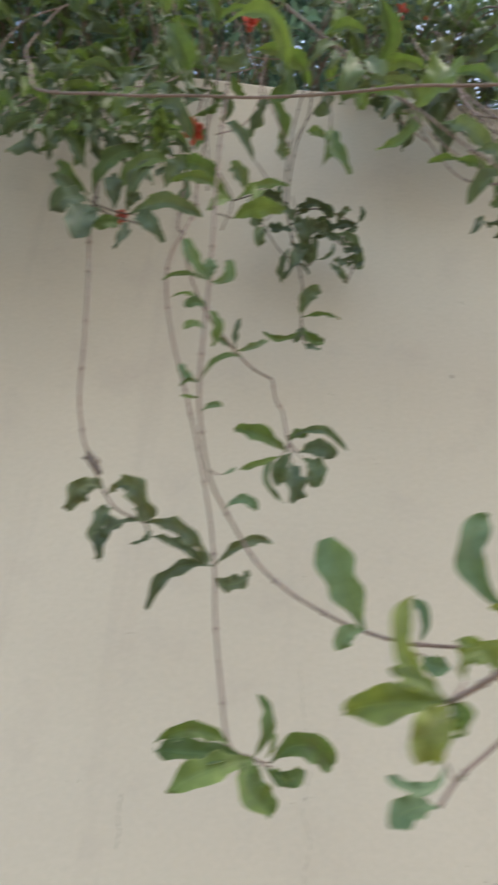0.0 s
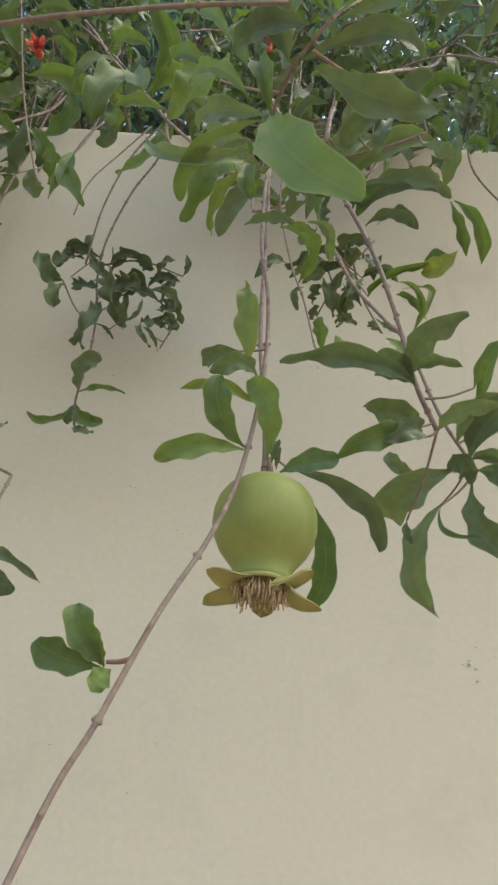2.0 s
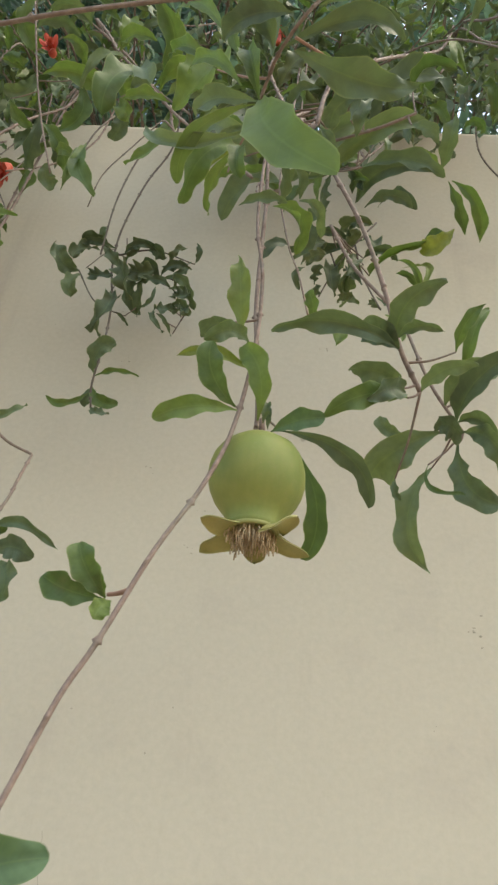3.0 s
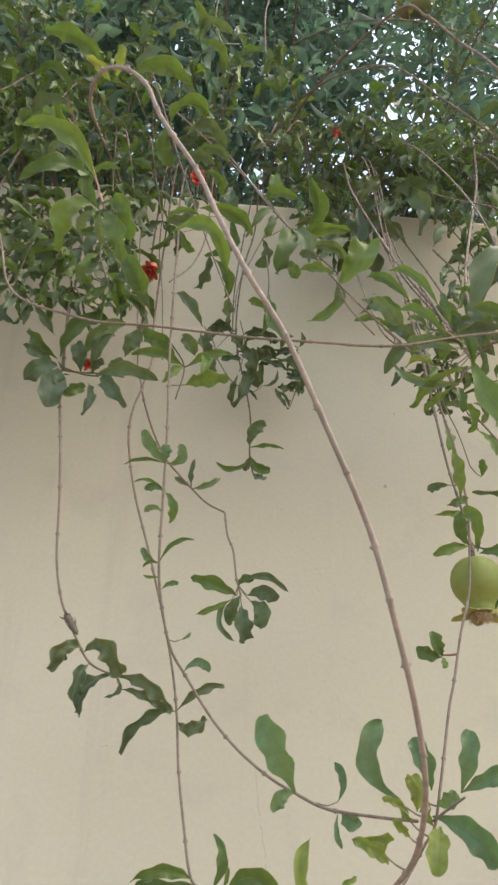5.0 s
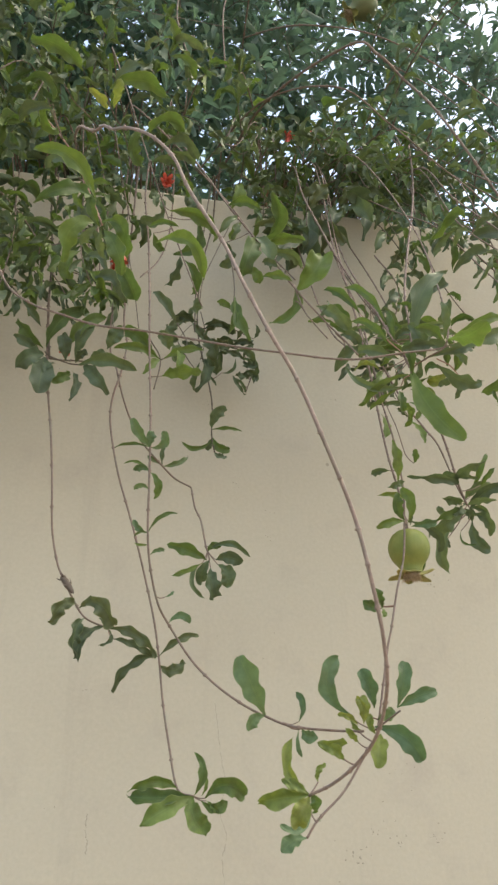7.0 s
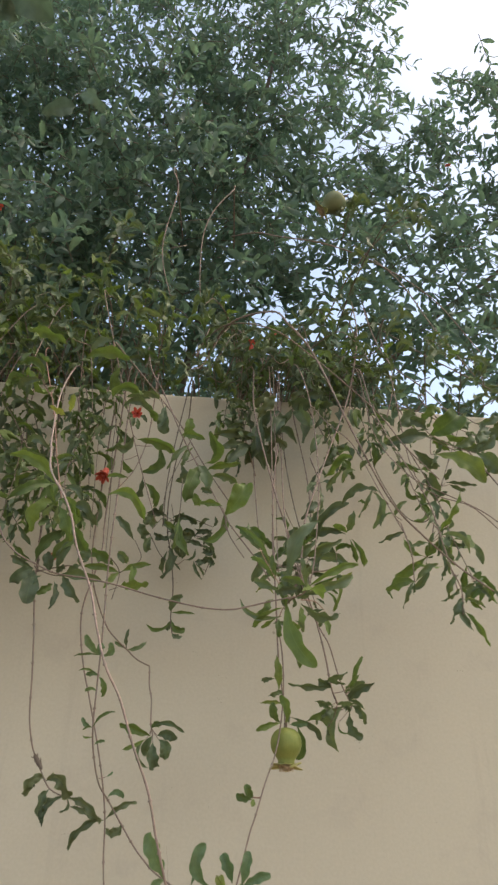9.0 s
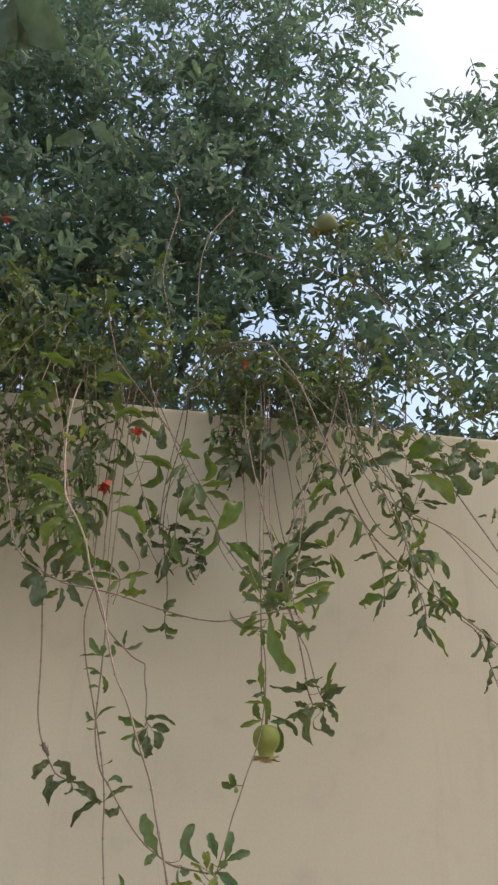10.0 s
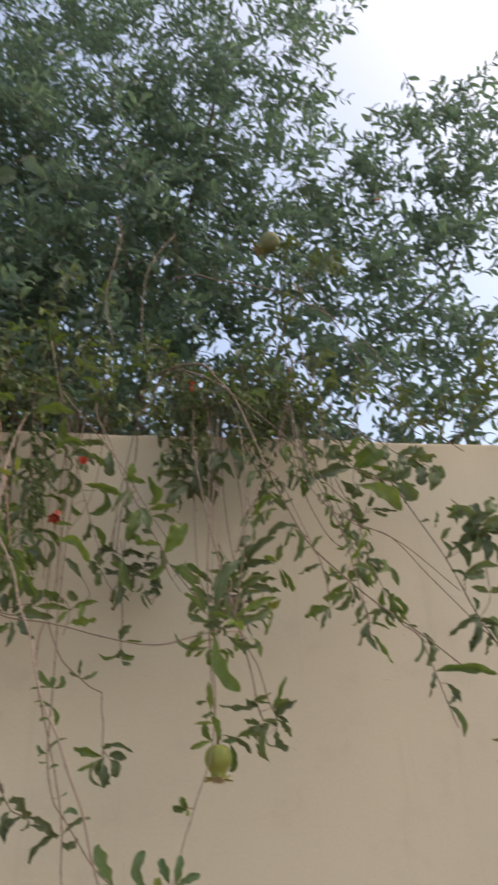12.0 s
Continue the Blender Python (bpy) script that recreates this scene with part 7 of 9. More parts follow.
curved_leaf(left_branch, (-0.475, -0.250, 2.017), (-0.458, -0.270, 2.030), 0.48, "c", -0.40, (0.03, -0.8, -0.41))
curved_leaf(left_branch, (-0.508, -0.250, 2.012), (-0.519, -0.270, 1.977), 0.34, "d", 0.30, (-0.19, -0.73, -0.3))
curved_leaf(left_branch, (-0.456, -0.250, 2.022), (-0.430, -0.270, 2.034), 0.46, "d", 0.20, (0.12, -0.72, -0.33))
stem(left_branch, [(-0.464, -0.250, 2.014), (-0.487, -0.250, 2.015), (-0.519, -0.250, 2.026), (-0.527, -0.250, 2.034)], 0.0013, 0.001, STEM_DARK, "twig", 61, 0)
curved_leaf(left_branch, (-0.352, -0.290, 2.029), (-0.399, -0.310, 2.052), 0.43, "g", 0.50, (-0.07, -0.73, -0.37))
curved_leaf(left_branch, (-0.424, -0.290, 2.024), (-0.401, -0.310, 2.051), 0.59, "d", -0.40, (0.05, -0.88, -0.45))
curved_leaf(left_branch, (-0.337, -0.290, 2.013), (-0.413, -0.310, 2.014), 0.19, "g", 0.50, (0.25, -0.84, -0.44))
curved_leaf(left_branch, (-0.333, -0.290, 1.982), (-0.271, -0.310, 1.985), 0.36, "g", -0.40, (0.24, -0.78, -0.69))
curved_leaf(left_branch, (-0.315, -0.290, 2.090), (-0.357, -0.310, 2.135), 0.25, "d", 0.30, (0.08, -0.85, -0.36))
curved_leaf(left_branch, (-0.332, -0.290, 2.016), (-0.268, -0.310, 2.027), 0.19, "g", -0.40, (0.1, -0.84, -0.34))
curved_leaf(left_branch, (-0.304, -0.290, 2.032), (-0.310, -0.310, 1.978), 0.25, "g", 0.10, (0.08, -0.83, -0.37))
curved_leaf(left_branch, (-0.337, -0.290, 2.013), (-0.365, -0.310, 1.970), 0.25, "g", 0.40, (0.23, -0.72, -0.35))
curved_leaf(left_branch, (-0.323, -0.290, 2.035), (-0.342, -0.310, 2.052), 0.60, "d", 0.30, (0.1, -0.76, -0.46))
stem(left_branch, [(-0.357, -0.310, 2.038), (-0.337, -0.290, 2.013), (-0.345, -0.300, 1.950)], 0.0012, 0.0009, STEM_DARK, "twig", 62, 0)
stem(left_branch, [(-0.337, -0.290, 2.013), (-0.313, -0.290, 2.028), (-0.294, -0.290, 2.051), (-0.312, -0.290, 2.091)], 0.0012, 0.0008, STEM_DARK, "twig", 63, 0)
curved_leaf(left_branch, (-0.217, -0.320, 2.136), (-0.191, -0.320, 2.049), 0.22, "g", 0.50, (0.02, -0.7, -0.56))
curved_leaf(left_branch, (-0.222, -0.320, 2.107), (-0.247, -0.320, 2.121), 0.43, "g", 0.80, (-0.25, -0.76, -0.5))
curved_leaf(left_branch, (-0.219, -0.320, 2.139), (-0.228, -0.320, 2.056), 0.13, "g", -0.30, (0.03, -0.78, -0.6))
stem(left_branch, [(-0.218, -0.280, 2.257), (-0.217, -0.310, 2.179), (-0.219, -0.320, 2.131), (-0.224, -0.320, 2.104)], 0.0012, 0.0009, STEM_DARK, "twig", 64, 0)
stem(left_branch, [(-0.351, -0.310, 1.966), (-0.333, -0.290, 1.982)], 0.0009, 0.0007, STEM_DARK, "twig", 65, 0)

bright_branch = thing("pomegranate_branch", (-0.477, -0.450, 2.226), "bright green tuft of long arched leaves on a shoot", "branch", "hanging branches")
stem(bright_branch, [(-0.584, 0.380, 2.760), (-0.599, 0.120, 2.752), (-0.609, -0.100, 2.725), (-0.614, -0.200, 2.663), (-0.515, -0.400, 2.347), (-0.473, -0.480, 2.190), (-0.438, -0.530, 2.064)], 0.0017, 0.0012, STEM_RED, "stem", 1, 0.35)
stem(bright_branch, [(-0.467, -0.488, 2.169), (-0.471, -0.489, 2.173), (-0.474, -0.490, 2.178)], 0.0009, 0.0006, STEM, "twig", 3, 0)
put_leaf(bright_branch, (-0.474, -0.490, 2.178), (-0.472, -0.470, 2.148), 0.40, "g", 2)
put_leaf(bright_branch, (-0.467, -0.488, 2.169), (-0.434, -0.494, 2.179), 0.30, "g", 4)
stem(bright_branch, [(-0.473, -0.480, 2.190), (-0.478, -0.485, 2.188), (-0.483, -0.490, 2.188)], 0.0009, 0.0006, STEM, "twig", 5, 0)
put_leaf(bright_branch, (-0.483, -0.490, 2.188), (-0.532, -0.479, 2.207), 0.36, "d", 6)
put_leaf(bright_branch, (-0.509, -0.420, 2.519), (-0.596, -0.459, 2.529), 0.36, "g", 2)
put_leaf(bright_branch, (-0.459, -0.420, 2.482), (-0.359, -0.414, 2.492), 0.36, "g", 2)
put_leaf(bright_branch, (-0.451, -0.420, 2.490), (-0.398, -0.451, 2.518), 0.40, "d", 1)
put_leaf(bright_branch, (-0.357, -0.420, 2.608), (-0.365, -0.469, 2.637), 0.40, "g", 1)
put_leaf(bright_branch, (-0.357, -0.420, 2.600), (-0.306, -0.390, 2.584), 0.34, "g", 2)
put_leaf(bright_branch, (-0.357, -0.420, 2.608), (-0.295, -0.431, 2.617), 0.30, "d", 4)
put_leaf(bright_branch, (-0.357, -0.420, 2.605), (-0.405, -0.419, 2.602), 0.30, "d", 6)
stem(bright_branch, [(-0.531, -0.367, 2.400), (-0.541, -0.393, 2.408), (-0.550, -0.420, 2.424)], 0.0009, 0.0006, STEM, "twig", 6, 0)
put_leaf(bright_branch, (-0.550, -0.420, 2.424), (-0.599, -0.447, 2.432), 0.40, "g", 6)
stem(bright_branch, [(-0.531, -0.367, 2.400), (-0.540, -0.393, 2.401), (-0.548, -0.420, 2.410)], 0.0009, 0.0006, STEM, "twig", 7, 0)
put_leaf(bright_branch, (-0.548, -0.420, 2.410), (-0.603, -0.391, 2.401), 0.40, "d", 2)
stem(bright_branch, [(-0.531, -0.367, 2.400), (-0.546, -0.393, 2.414), (-0.560, -0.420, 2.436)], 0.0009, 0.0006, STEM, "twig", 8, 0)
put_leaf(bright_branch, (-0.560, -0.420, 2.436), (-0.530, -0.367, 2.431), 0.35, "g", 6)
put_leaf(bright_branch, (-0.386, -0.420, 2.365), (-0.318, -0.435, 2.382), 0.34, "g", 6)
put_leaf(bright_branch, (-0.359, -0.420, 2.356), (-0.297, -0.397, 2.367), 0.34, "d", 4)

curved_leaf(bright_branch, (-0.444, -0.550, 2.047), (-0.482, -0.530, 1.992), 0.35, "g", 1.30, (-0.05, -0.9, -0.63))
curved_leaf(bright_branch, (-0.438, -0.550, 2.050), (-0.401, -0.530, 2.014), 0.40, "g", -2.00, (0.02, -0.76, -0.45))
curved_leaf(bright_branch, (-0.434, -0.550, 2.036), (-0.405, -0.540, 1.972), 0.33, "g", -0.40, (-0.08, -0.71, -0.45))
curved_leaf(bright_branch, (-0.417, -0.500, 2.026), (-0.386, -0.480, 1.982), 0.43, "g", -0.30, (-0.21, -0.89, -0.31))
curved_leaf(bright_branch, (-0.449, -0.560, 2.081), (-0.530, -0.600, 2.113), 0.22, "g", 0.70, (0.29, -0.72, -0.46))
curved_leaf(bright_branch, (-0.449, -0.560, 2.078), (-0.519, -0.600, 2.020), 0.18, "g", 0.50, (-0.11, -0.88, -0.6))
curved_leaf(bright_branch, (-0.439, -0.550, 2.040), (-0.455, -0.570, 2.074), 0.32, "g", -0.30, (-0.17, -0.71, -0.34))
curved_leaf(bright_branch, (-0.444, -0.550, 2.041), (-0.461, -0.530, 2.026), 0.41, "d", 0.50, (0.17, -0.87, -0.6))
curved_leaf(bright_branch, (-0.438, -0.550, 2.038), (-0.431, -0.520, 2.014), 0.27, "d", 0.30, (-0.12, -0.71, -0.63))
curved_leaf(bright_branch, (-0.363, -0.450, 2.116), (-0.284, -0.430, 2.073), 0.22, "g", -1.60, (0.17, -0.76, -0.48))
curved_leaf(bright_branch, (-0.374, -0.420, 2.173), (-0.328, -0.440, 2.165), 0.18, "g", -0.60, (0.28, -0.85, -0.49))
curved_leaf(bright_branch, (-0.444, -0.600, 2.206), (-0.469, -0.630, 2.205), 0.30, "y", 0.40, (-0.21, -0.88, -0.69))
curved_leaf(bright_branch, (-0.436, -0.600, 2.211), (-0.428, -0.630, 2.237), 0.32, "y", 0.10, (-0.11, -0.88, -0.68))

drooping_branch = thing("pomegranate_branch", (-0.191, -0.100, 2.536), "thin stems hanging from the wall top with small dark tufts", "branch", "hanging branches")
stem(drooping_branch, [(-0.192, 0.380, 2.760), (-0.207, 0.120, 2.752), (-0.217, -0.030, 2.725), (-0.222, -0.010, 2.737), (-0.246, -0.080, 2.505), (-0.261, -0.100, 2.344), (-0.262, -0.100, 2.214)], 0.0019, 0.0012, STEM_DARK, "stem", 2, 0.35)
stem(drooping_branch, [(-0.024, 0.380, 2.760), (-0.039, 0.120, 2.752), (-0.049, -0.030, 2.725), (-0.054, -0.030, 2.692), (-0.041, -0.120, 2.457), (-0.038, -0.200, 2.274), (-0.032, -0.280, 2.112), (-0.009, -0.360, 2.009)], 0.0019, 0.0012, STEM, "stem", 3, 0.35)
stem(drooping_branch, [(0.079, 0.380, 2.760), (0.064, 0.120, 2.752), (0.054, -0.030, 2.725), (0.049, -0.030, 2.625), (0.047, -0.140, 2.396), (0.055, -0.280, 2.163), (0.072, -0.360, 2.050)], 0.0019, 0.0012, STEM_DARK, "stem", 4, 0.35)
stem(drooping_branch, [(0.115, 0.380, 2.760), (0.100, 0.120, 2.752), (0.090, -0.030, 2.725), (0.085, -0.030, 2.638), (0.095, -0.180, 2.343), (0.083, -0.300, 2.140)], 0.0019, 0.0012, STEM, "stem", 5, 0.35)
stem(drooping_branch, [(-0.423, 0.380, 2.760), (-0.438, 0.120, 2.752), (-0.448, -0.050, 2.725), (-0.453, -0.100, 2.480), (-0.439, -0.160, 2.322), (-0.420, -0.220, 2.117)], 0.0012, 0.0008, STEM_DARK, "stem", 6, 0.35)
stem(drooping_branch, [(-0.385, 0.380, 2.760), (-0.400, 0.120, 2.752), (-0.410, -0.050, 2.725), (-0.415, -0.100, 2.464), (-0.388, -0.200, 2.221), (-0.369, -0.300, 2.016)], 0.0012, 0.0008, STEM_DARK, "stem", 7, 0.35)
stem(drooping_branch, [(-0.292, 0.380, 2.760), (-0.307, 0.120, 2.752), (-0.317, -0.050, 2.725), (-0.322, -0.100, 2.489), (-0.343, -0.150, 2.350), (-0.379, -0.200, 2.255)], 0.0019, 0.0012, STEM, "stem", 8, 0.35)
stem(drooping_branch, [(-0.055, 0.380, 2.760), (-0.070, 0.120, 2.752), (-0.080, -0.030, 2.725), (-0.085, -0.020, 2.675), (-0.052, -0.100, 2.468), (-0.035, -0.160, 2.345)], 0.0019, 0.0012, STEM_RED, "stem", 9, 0.35)
stem(drooping_branch, [(-0.041, -0.120, 2.457), (-0.033, -0.120, 2.464), (-0.024, -0.120, 2.473)], 0.0009, 0.0006, STEM, "twig", 12, 0)
put_leaf(drooping_branch, (-0.024, -0.120, 2.473), (-0.120, -0.118, 2.488), 0.40, "d", 1)
put_leaf(drooping_branch, (-0.019, -0.120, 2.468), (0.018, -0.095, 2.396), 0.50, "d", 1)
stem(drooping_branch, [(-0.043, -0.105, 2.496), (-0.027, -0.112, 2.490), (-0.011, -0.120, 2.488)], 0.0009, 0.0006, STEM, "twig", 13, 0)
put_leaf(drooping_branch, (-0.011, -0.120, 2.488), (0.079, -0.122, 2.473), 0.40, "d", 2)
stem(drooping_branch, [(-0.043, -0.105, 2.496), (-0.031, -0.112, 2.487), (-0.019, -0.120, 2.481)], 0.0009, 0.0006, STEM, "twig", 14, 0)
put_leaf(drooping_branch, (-0.019, -0.120, 2.481), (-0.056, -0.080, 2.418), 0.36, "d", 1)
stem(drooping_branch, [(-0.043, -0.105, 2.496), (-0.025, -0.112, 2.494), (-0.007, -0.120, 2.497)], 0.0009, 0.0006, STEM, "twig", 15, 0)
put_leaf(drooping_branch, (-0.007, -0.120, 2.497), (0.030, -0.156, 2.552), 0.40, "d", 2)
stem(drooping_branch, [(-0.043, -0.105, 2.496), (-0.038, -0.112, 2.495), (-0.032, -0.120, 2.496)], 0.0009, 0.0006, STEM, "twig", 16, 0)
put_leaf(drooping_branch, (-0.032, -0.120, 2.496), (-0.077, -0.149, 2.553), 0.36, "d", 5)
stem(drooping_branch, [(-0.009, -0.360, 2.009), (-0.000, -0.360, 2.016), (0.008, -0.360, 2.026)], 0.0009, 0.0006, STEM, "twig", 19, 0)
put_leaf(drooping_branch, (0.008, -0.360, 2.026), (0.078, -0.389, 2.075), 0.30, "d", 2)
stem(drooping_branch, [(0.072, -0.360, 2.050), (0.057, -0.360, 2.044), (0.042, -0.360, 2.042)], 0.0009, 0.0006, STEM, "twig", 20, 0)
put_leaf(drooping_branch, (0.042, -0.360, 2.042), (0.131, -0.389, 2.077), 0.26, "d", 2)
stem(drooping_branch, [(0.072, -0.360, 2.050), (0.064, -0.360, 2.049), (0.056, -0.360, 2.049)], 0.0009, 0.0006, STEM, "twig", 21, 0)
put_leaf(drooping_branch, (0.056, -0.360, 2.049), (0.028, -0.377, 2.105), 0.30, "d", 5)
stem(drooping_branch, [(-0.009, -0.360, 2.009), (-0.000, -0.360, 2.010), (0.008, -0.360, 2.013)], 0.0009, 0.0006, STEM, "twig", 22, 0)
put_leaf(drooping_branch, (0.008, -0.360, 2.013), (-0.055, -0.342, 1.989), 0.34, "d", 3)
put_leaf(drooping_branch, (0.073, -0.360, 2.050), (0.147, -0.365, 2.031), 0.30, "d", 1)
stem(drooping_branch, [(0.069, -0.347, 2.069), (0.070, -0.353, 2.076), (0.070, -0.360, 2.086)], 0.0009, 0.0006, STEM, "twig", 23, 0)
put_leaf(drooping_branch, (0.070, -0.360, 2.086), (0.098, -0.372, 2.155), 0.28, "d", 3)
stem(drooping_branch, [(0.069, -0.347, 2.069), (0.077, -0.353, 2.076), (0.084, -0.360, 2.086)], 0.0009, 0.0006, STEM, "twig", 24, 0)
put_leaf(drooping_branch, (0.084, -0.360, 2.086), (0.151, -0.385, 2.167), 0.20, "d", 3)
put_leaf(drooping_branch, (-0.027, -0.470, 1.909), (-0.062, -0.459, 1.857), 0.34, "g", 2)

tall_branch = thing("pomegranate_branch", (0.039, -0.100, 3.296), "long pale bare shoots arching high above the wall top", "branch", "hanging branches")
stem(tall_branch, [(-0.115, 0.100, 3.496), (-0.032, 0.000, 3.416), (0.039, -0.100, 3.296), (0.179, -0.150, 3.226), (0.332, -0.150, 3.164), (0.509, -0.150, 3.029), (0.615, -0.200, 2.774)], 0.0026, 0.0014, STEM, "stem", 1, 0.35)
stem(tall_branch, [(0.345, 0.100, 3.506), (0.460, 0.000, 3.251), (0.523, -0.100, 2.952), (0.607, -0.150, 2.730)], 0.0024, 0.0014, STEM, "stem", 2, 0.35)
stem(tall_branch, [(0.363, 0.100, 3.192), (0.360, 0.000, 2.976), (0.372, -0.100, 2.791), (0.450, -0.150, 2.668), (0.508, -0.200, 2.532)], 0.0024, 0.0014, STEM, "stem", 3, 0.35)
stem(tall_branch, [(-0.078, 0.100, 3.047), (-0.026, 0.050, 2.943), (0.005, -0.050, 2.745), (0.027, -0.120, 2.548), (0.022, -0.180, 2.408)], 0.0024, 0.0014, STEM, "stem", 4, 0.35)
stem(tall_branch, [(0.321, 0.100, 3.218), (0.305, 0.000, 2.997), (0.262, -0.100, 2.766), (0.209, -0.200, 2.522)], 0.0020, 0.0014, STEM, "stem", 5, 0.35)
stem(tall_branch, [(-0.306, 0.300, 3.673), (-0.331, -0.050, 3.623), (-0.336, -0.100, 3.573), (-0.313, -0.120, 3.463), (-0.337, -0.160, 3.199), (-0.332, -0.180, 3.055), (-0.297, -0.200, 2.899)], 0.0026, 0.0014, STEM, "stem", 6, 0.35)
stem(tall_branch, [(-0.095, 0.300, 3.605), (-0.120, -0.050, 3.555), (-0.125, -0.100, 3.505), (-0.185, -0.120, 3.376), (-0.216, -0.140, 3.230), (-0.217, -0.160, 3.034), (-0.208, -0.160, 2.917)], 0.0026, 0.0014, STEM, "stem", 7, 0.35)
stem(tall_branch, [(-0.179, 0.380, 2.760), (-0.194, 0.120, 2.752), (-0.204, -0.050, 2.812), (-0.209, -0.100, 2.762), (-0.188, -0.100, 2.830), (-0.176, -0.080, 2.892)], 0.0026, 0.0014, STEM, "stem", 8, 0.35)
stem(tall_branch, [(0.315, 0.300, 3.115), (0.290, -0.030, 3.065), (0.285, 0.000, 3.015), (0.305, -0.100, 2.800), (0.297, -0.150, 2.658), (0.280, -0.200, 2.545)], 0.0020, 0.0014, STEM, "stem", 9, 0.35)
stem(tall_branch, [(0.376, 0.100, 3.129), (0.532, 0.000, 2.913), (0.666, -0.100, 2.728), (0.822, -0.100, 2.602)], 0.0022, 0.0014, STEM, "stem", 10, 0.35)
stem(tall_branch, [(0.411, 0.300, 3.074), (0.386, -0.030, 3.024), (0.381, 0.000, 2.974), (0.377, -0.100, 2.740), (0.315, -0.200, 2.528)], 0.0020, 0.0014, STEM, "stem", 11, 0.35)

crowded_branch = thing("pomegranate_branch", (-0.690, -0.020, 2.675), "crowded leafy shoots hanging down the wall below its top", "branch", "hanging branches")
sprig(crowded_branch, [(-0.794, -0.020, 2.668), (-0.673, -0.150, 2.475), (-0.567, -0.250, 2.269), (-0.564, -0.280, 2.175)], 0.0015, 0.0009, 0.03, 0.062, 980, STEM, "ddg", 0.2, 0.85, 0.5)
sprig(crowded_branch, [(-0.863, -0.020, 2.663), (-0.750, -0.100, 2.500), (-0.656, -0.200, 2.322), (-0.682, -0.250, 2.182)], 0.0015, 0.0009, 0.03, 0.062, 981, STEM, "ddg", 0.2, 0.85, 0.5)
sprig(crowded_branch, [(-0.673, -0.020, 2.677), (-0.639, -0.150, 2.458), (-0.610, -0.250, 2.266), (-0.612, -0.280, 2.127)], 0.0015, 0.0009, 0.03, 0.062, 982, STEM, "ddg", 0.2, 0.85, 0.5)
sprig(crowded_branch, [(-0.585, -0.020, 2.683), (-0.558, -0.150, 2.445), (-0.556, -0.220, 2.268), (-0.503, -0.280, 2.133)], 0.0015, 0.0009, 0.03, 0.062, 983, STEM, "ddg", 0.2, 0.85, 0.5)
sprig(crowded_branch, [(-0.542, -0.040, 2.631), (-0.487, -0.200, 2.421), (-0.488, -0.280, 2.242), (-0.460, -0.300, 2.141)], 0.0015, 0.0009, 0.03, 0.062, 984, STEM, "ddg", 0.2, 0.85, 0.5)
sprig(crowded_branch, [(-0.742, -0.020, 2.672), (-0.708, -0.150, 2.399), (-0.730, -0.200, 2.235), (-0.712, -0.240, 2.108)], 0.0015, 0.0009, 0.03, 0.062, 985, STEM, "ddg", 0.2, 0.85, 0.5)
sprig(crowded_branch, [(-0.462, -0.020, 2.691), (-0.451, -0.150, 2.489), (-0.469, -0.220, 2.340), (-0.549, -0.260, 2.248)], 0.0015, 0.0009, 0.03, 0.062, 986, STEM, "ddg", 0.2, 0.85, 0.5)
sprig(crowded_branch, [(-0.889, -0.020, 2.620), (-0.800, -0.100, 2.421), (-0.750, -0.150, 2.291)], 0.0015, 0.0009, 0.03, 0.062, 987, STEM, "ddg", 0.2, 0.85, 0.5)

edge_branch = thing("pomegranate_branch", (-0.892, -0.150, 2.500), "thin hanging stems with drooping leaf tufts beside a red flower", "branch", "hanging branches")
sprig(edge_branch, [(-0.888, -0.120, 2.517), (-0.856, -0.160, 2.347), (-0.829, -0.180, 2.171), (-0.825, -0.200, 2.042), (-0.835, -0.200, 1.971)], 0.0015, 0.0009, 0.036, 0.055, 951, STEM, "ggd", 0.5, 0.9, 0.5)
sprig(edge_branch, [(-0.912, -0.120, 2.517), (-0.856, -0.200, 2.260), (-0.828, -0.240, 2.087), (-0.799, -0.260, 1.940), (-0.765, -0.270, 1.829)], 0.0015, 0.0009, 0.036, 0.055, 952, STEM, "ggd", 0.5, 0.9, 0.5)
sprig(edge_branch, [(-1.031, -0.100, 2.568), (-0.948, -0.200, 2.259), (-0.856, -0.260, 2.022), (-0.786, -0.280, 1.820)], 0.0015, 0.0009, 0.036, 0.055, 953, STEM, "ggd", 0.5, 0.9, 0.5)
put_leaf(edge_branch, (-0.800, -0.260, 1.920), (-0.737, -0.270, 1.931), 0.40, "d", 1)
put_leaf(edge_branch, (-0.781, -0.260, 1.862), (-0.733, -0.260, 1.837), 0.40, "d", 2)
put_leaf(edge_branch, (-0.763, -0.260, 1.837), (-0.738, -0.260, 1.805), 0.30, "d", 2)
put_leaf(edge_branch, (-0.793, -0.260, 2.022), (-0.765, -0.260, 2.009), 0.30, "d", 6)
put_leaf(edge_branch, (-0.817, -0.260, 2.185), (-0.736, -0.254, 2.212), 0.40, "d", 2)
put_leaf(edge_branch, (-0.772, -0.260, 2.217), (-0.722, -0.231, 2.190), 0.30, "d", 3)
put_leaf(edge_branch, (-0.808, -0.260, 2.065), (-0.767, -0.249, 2.076), 0.30, "d", 2)

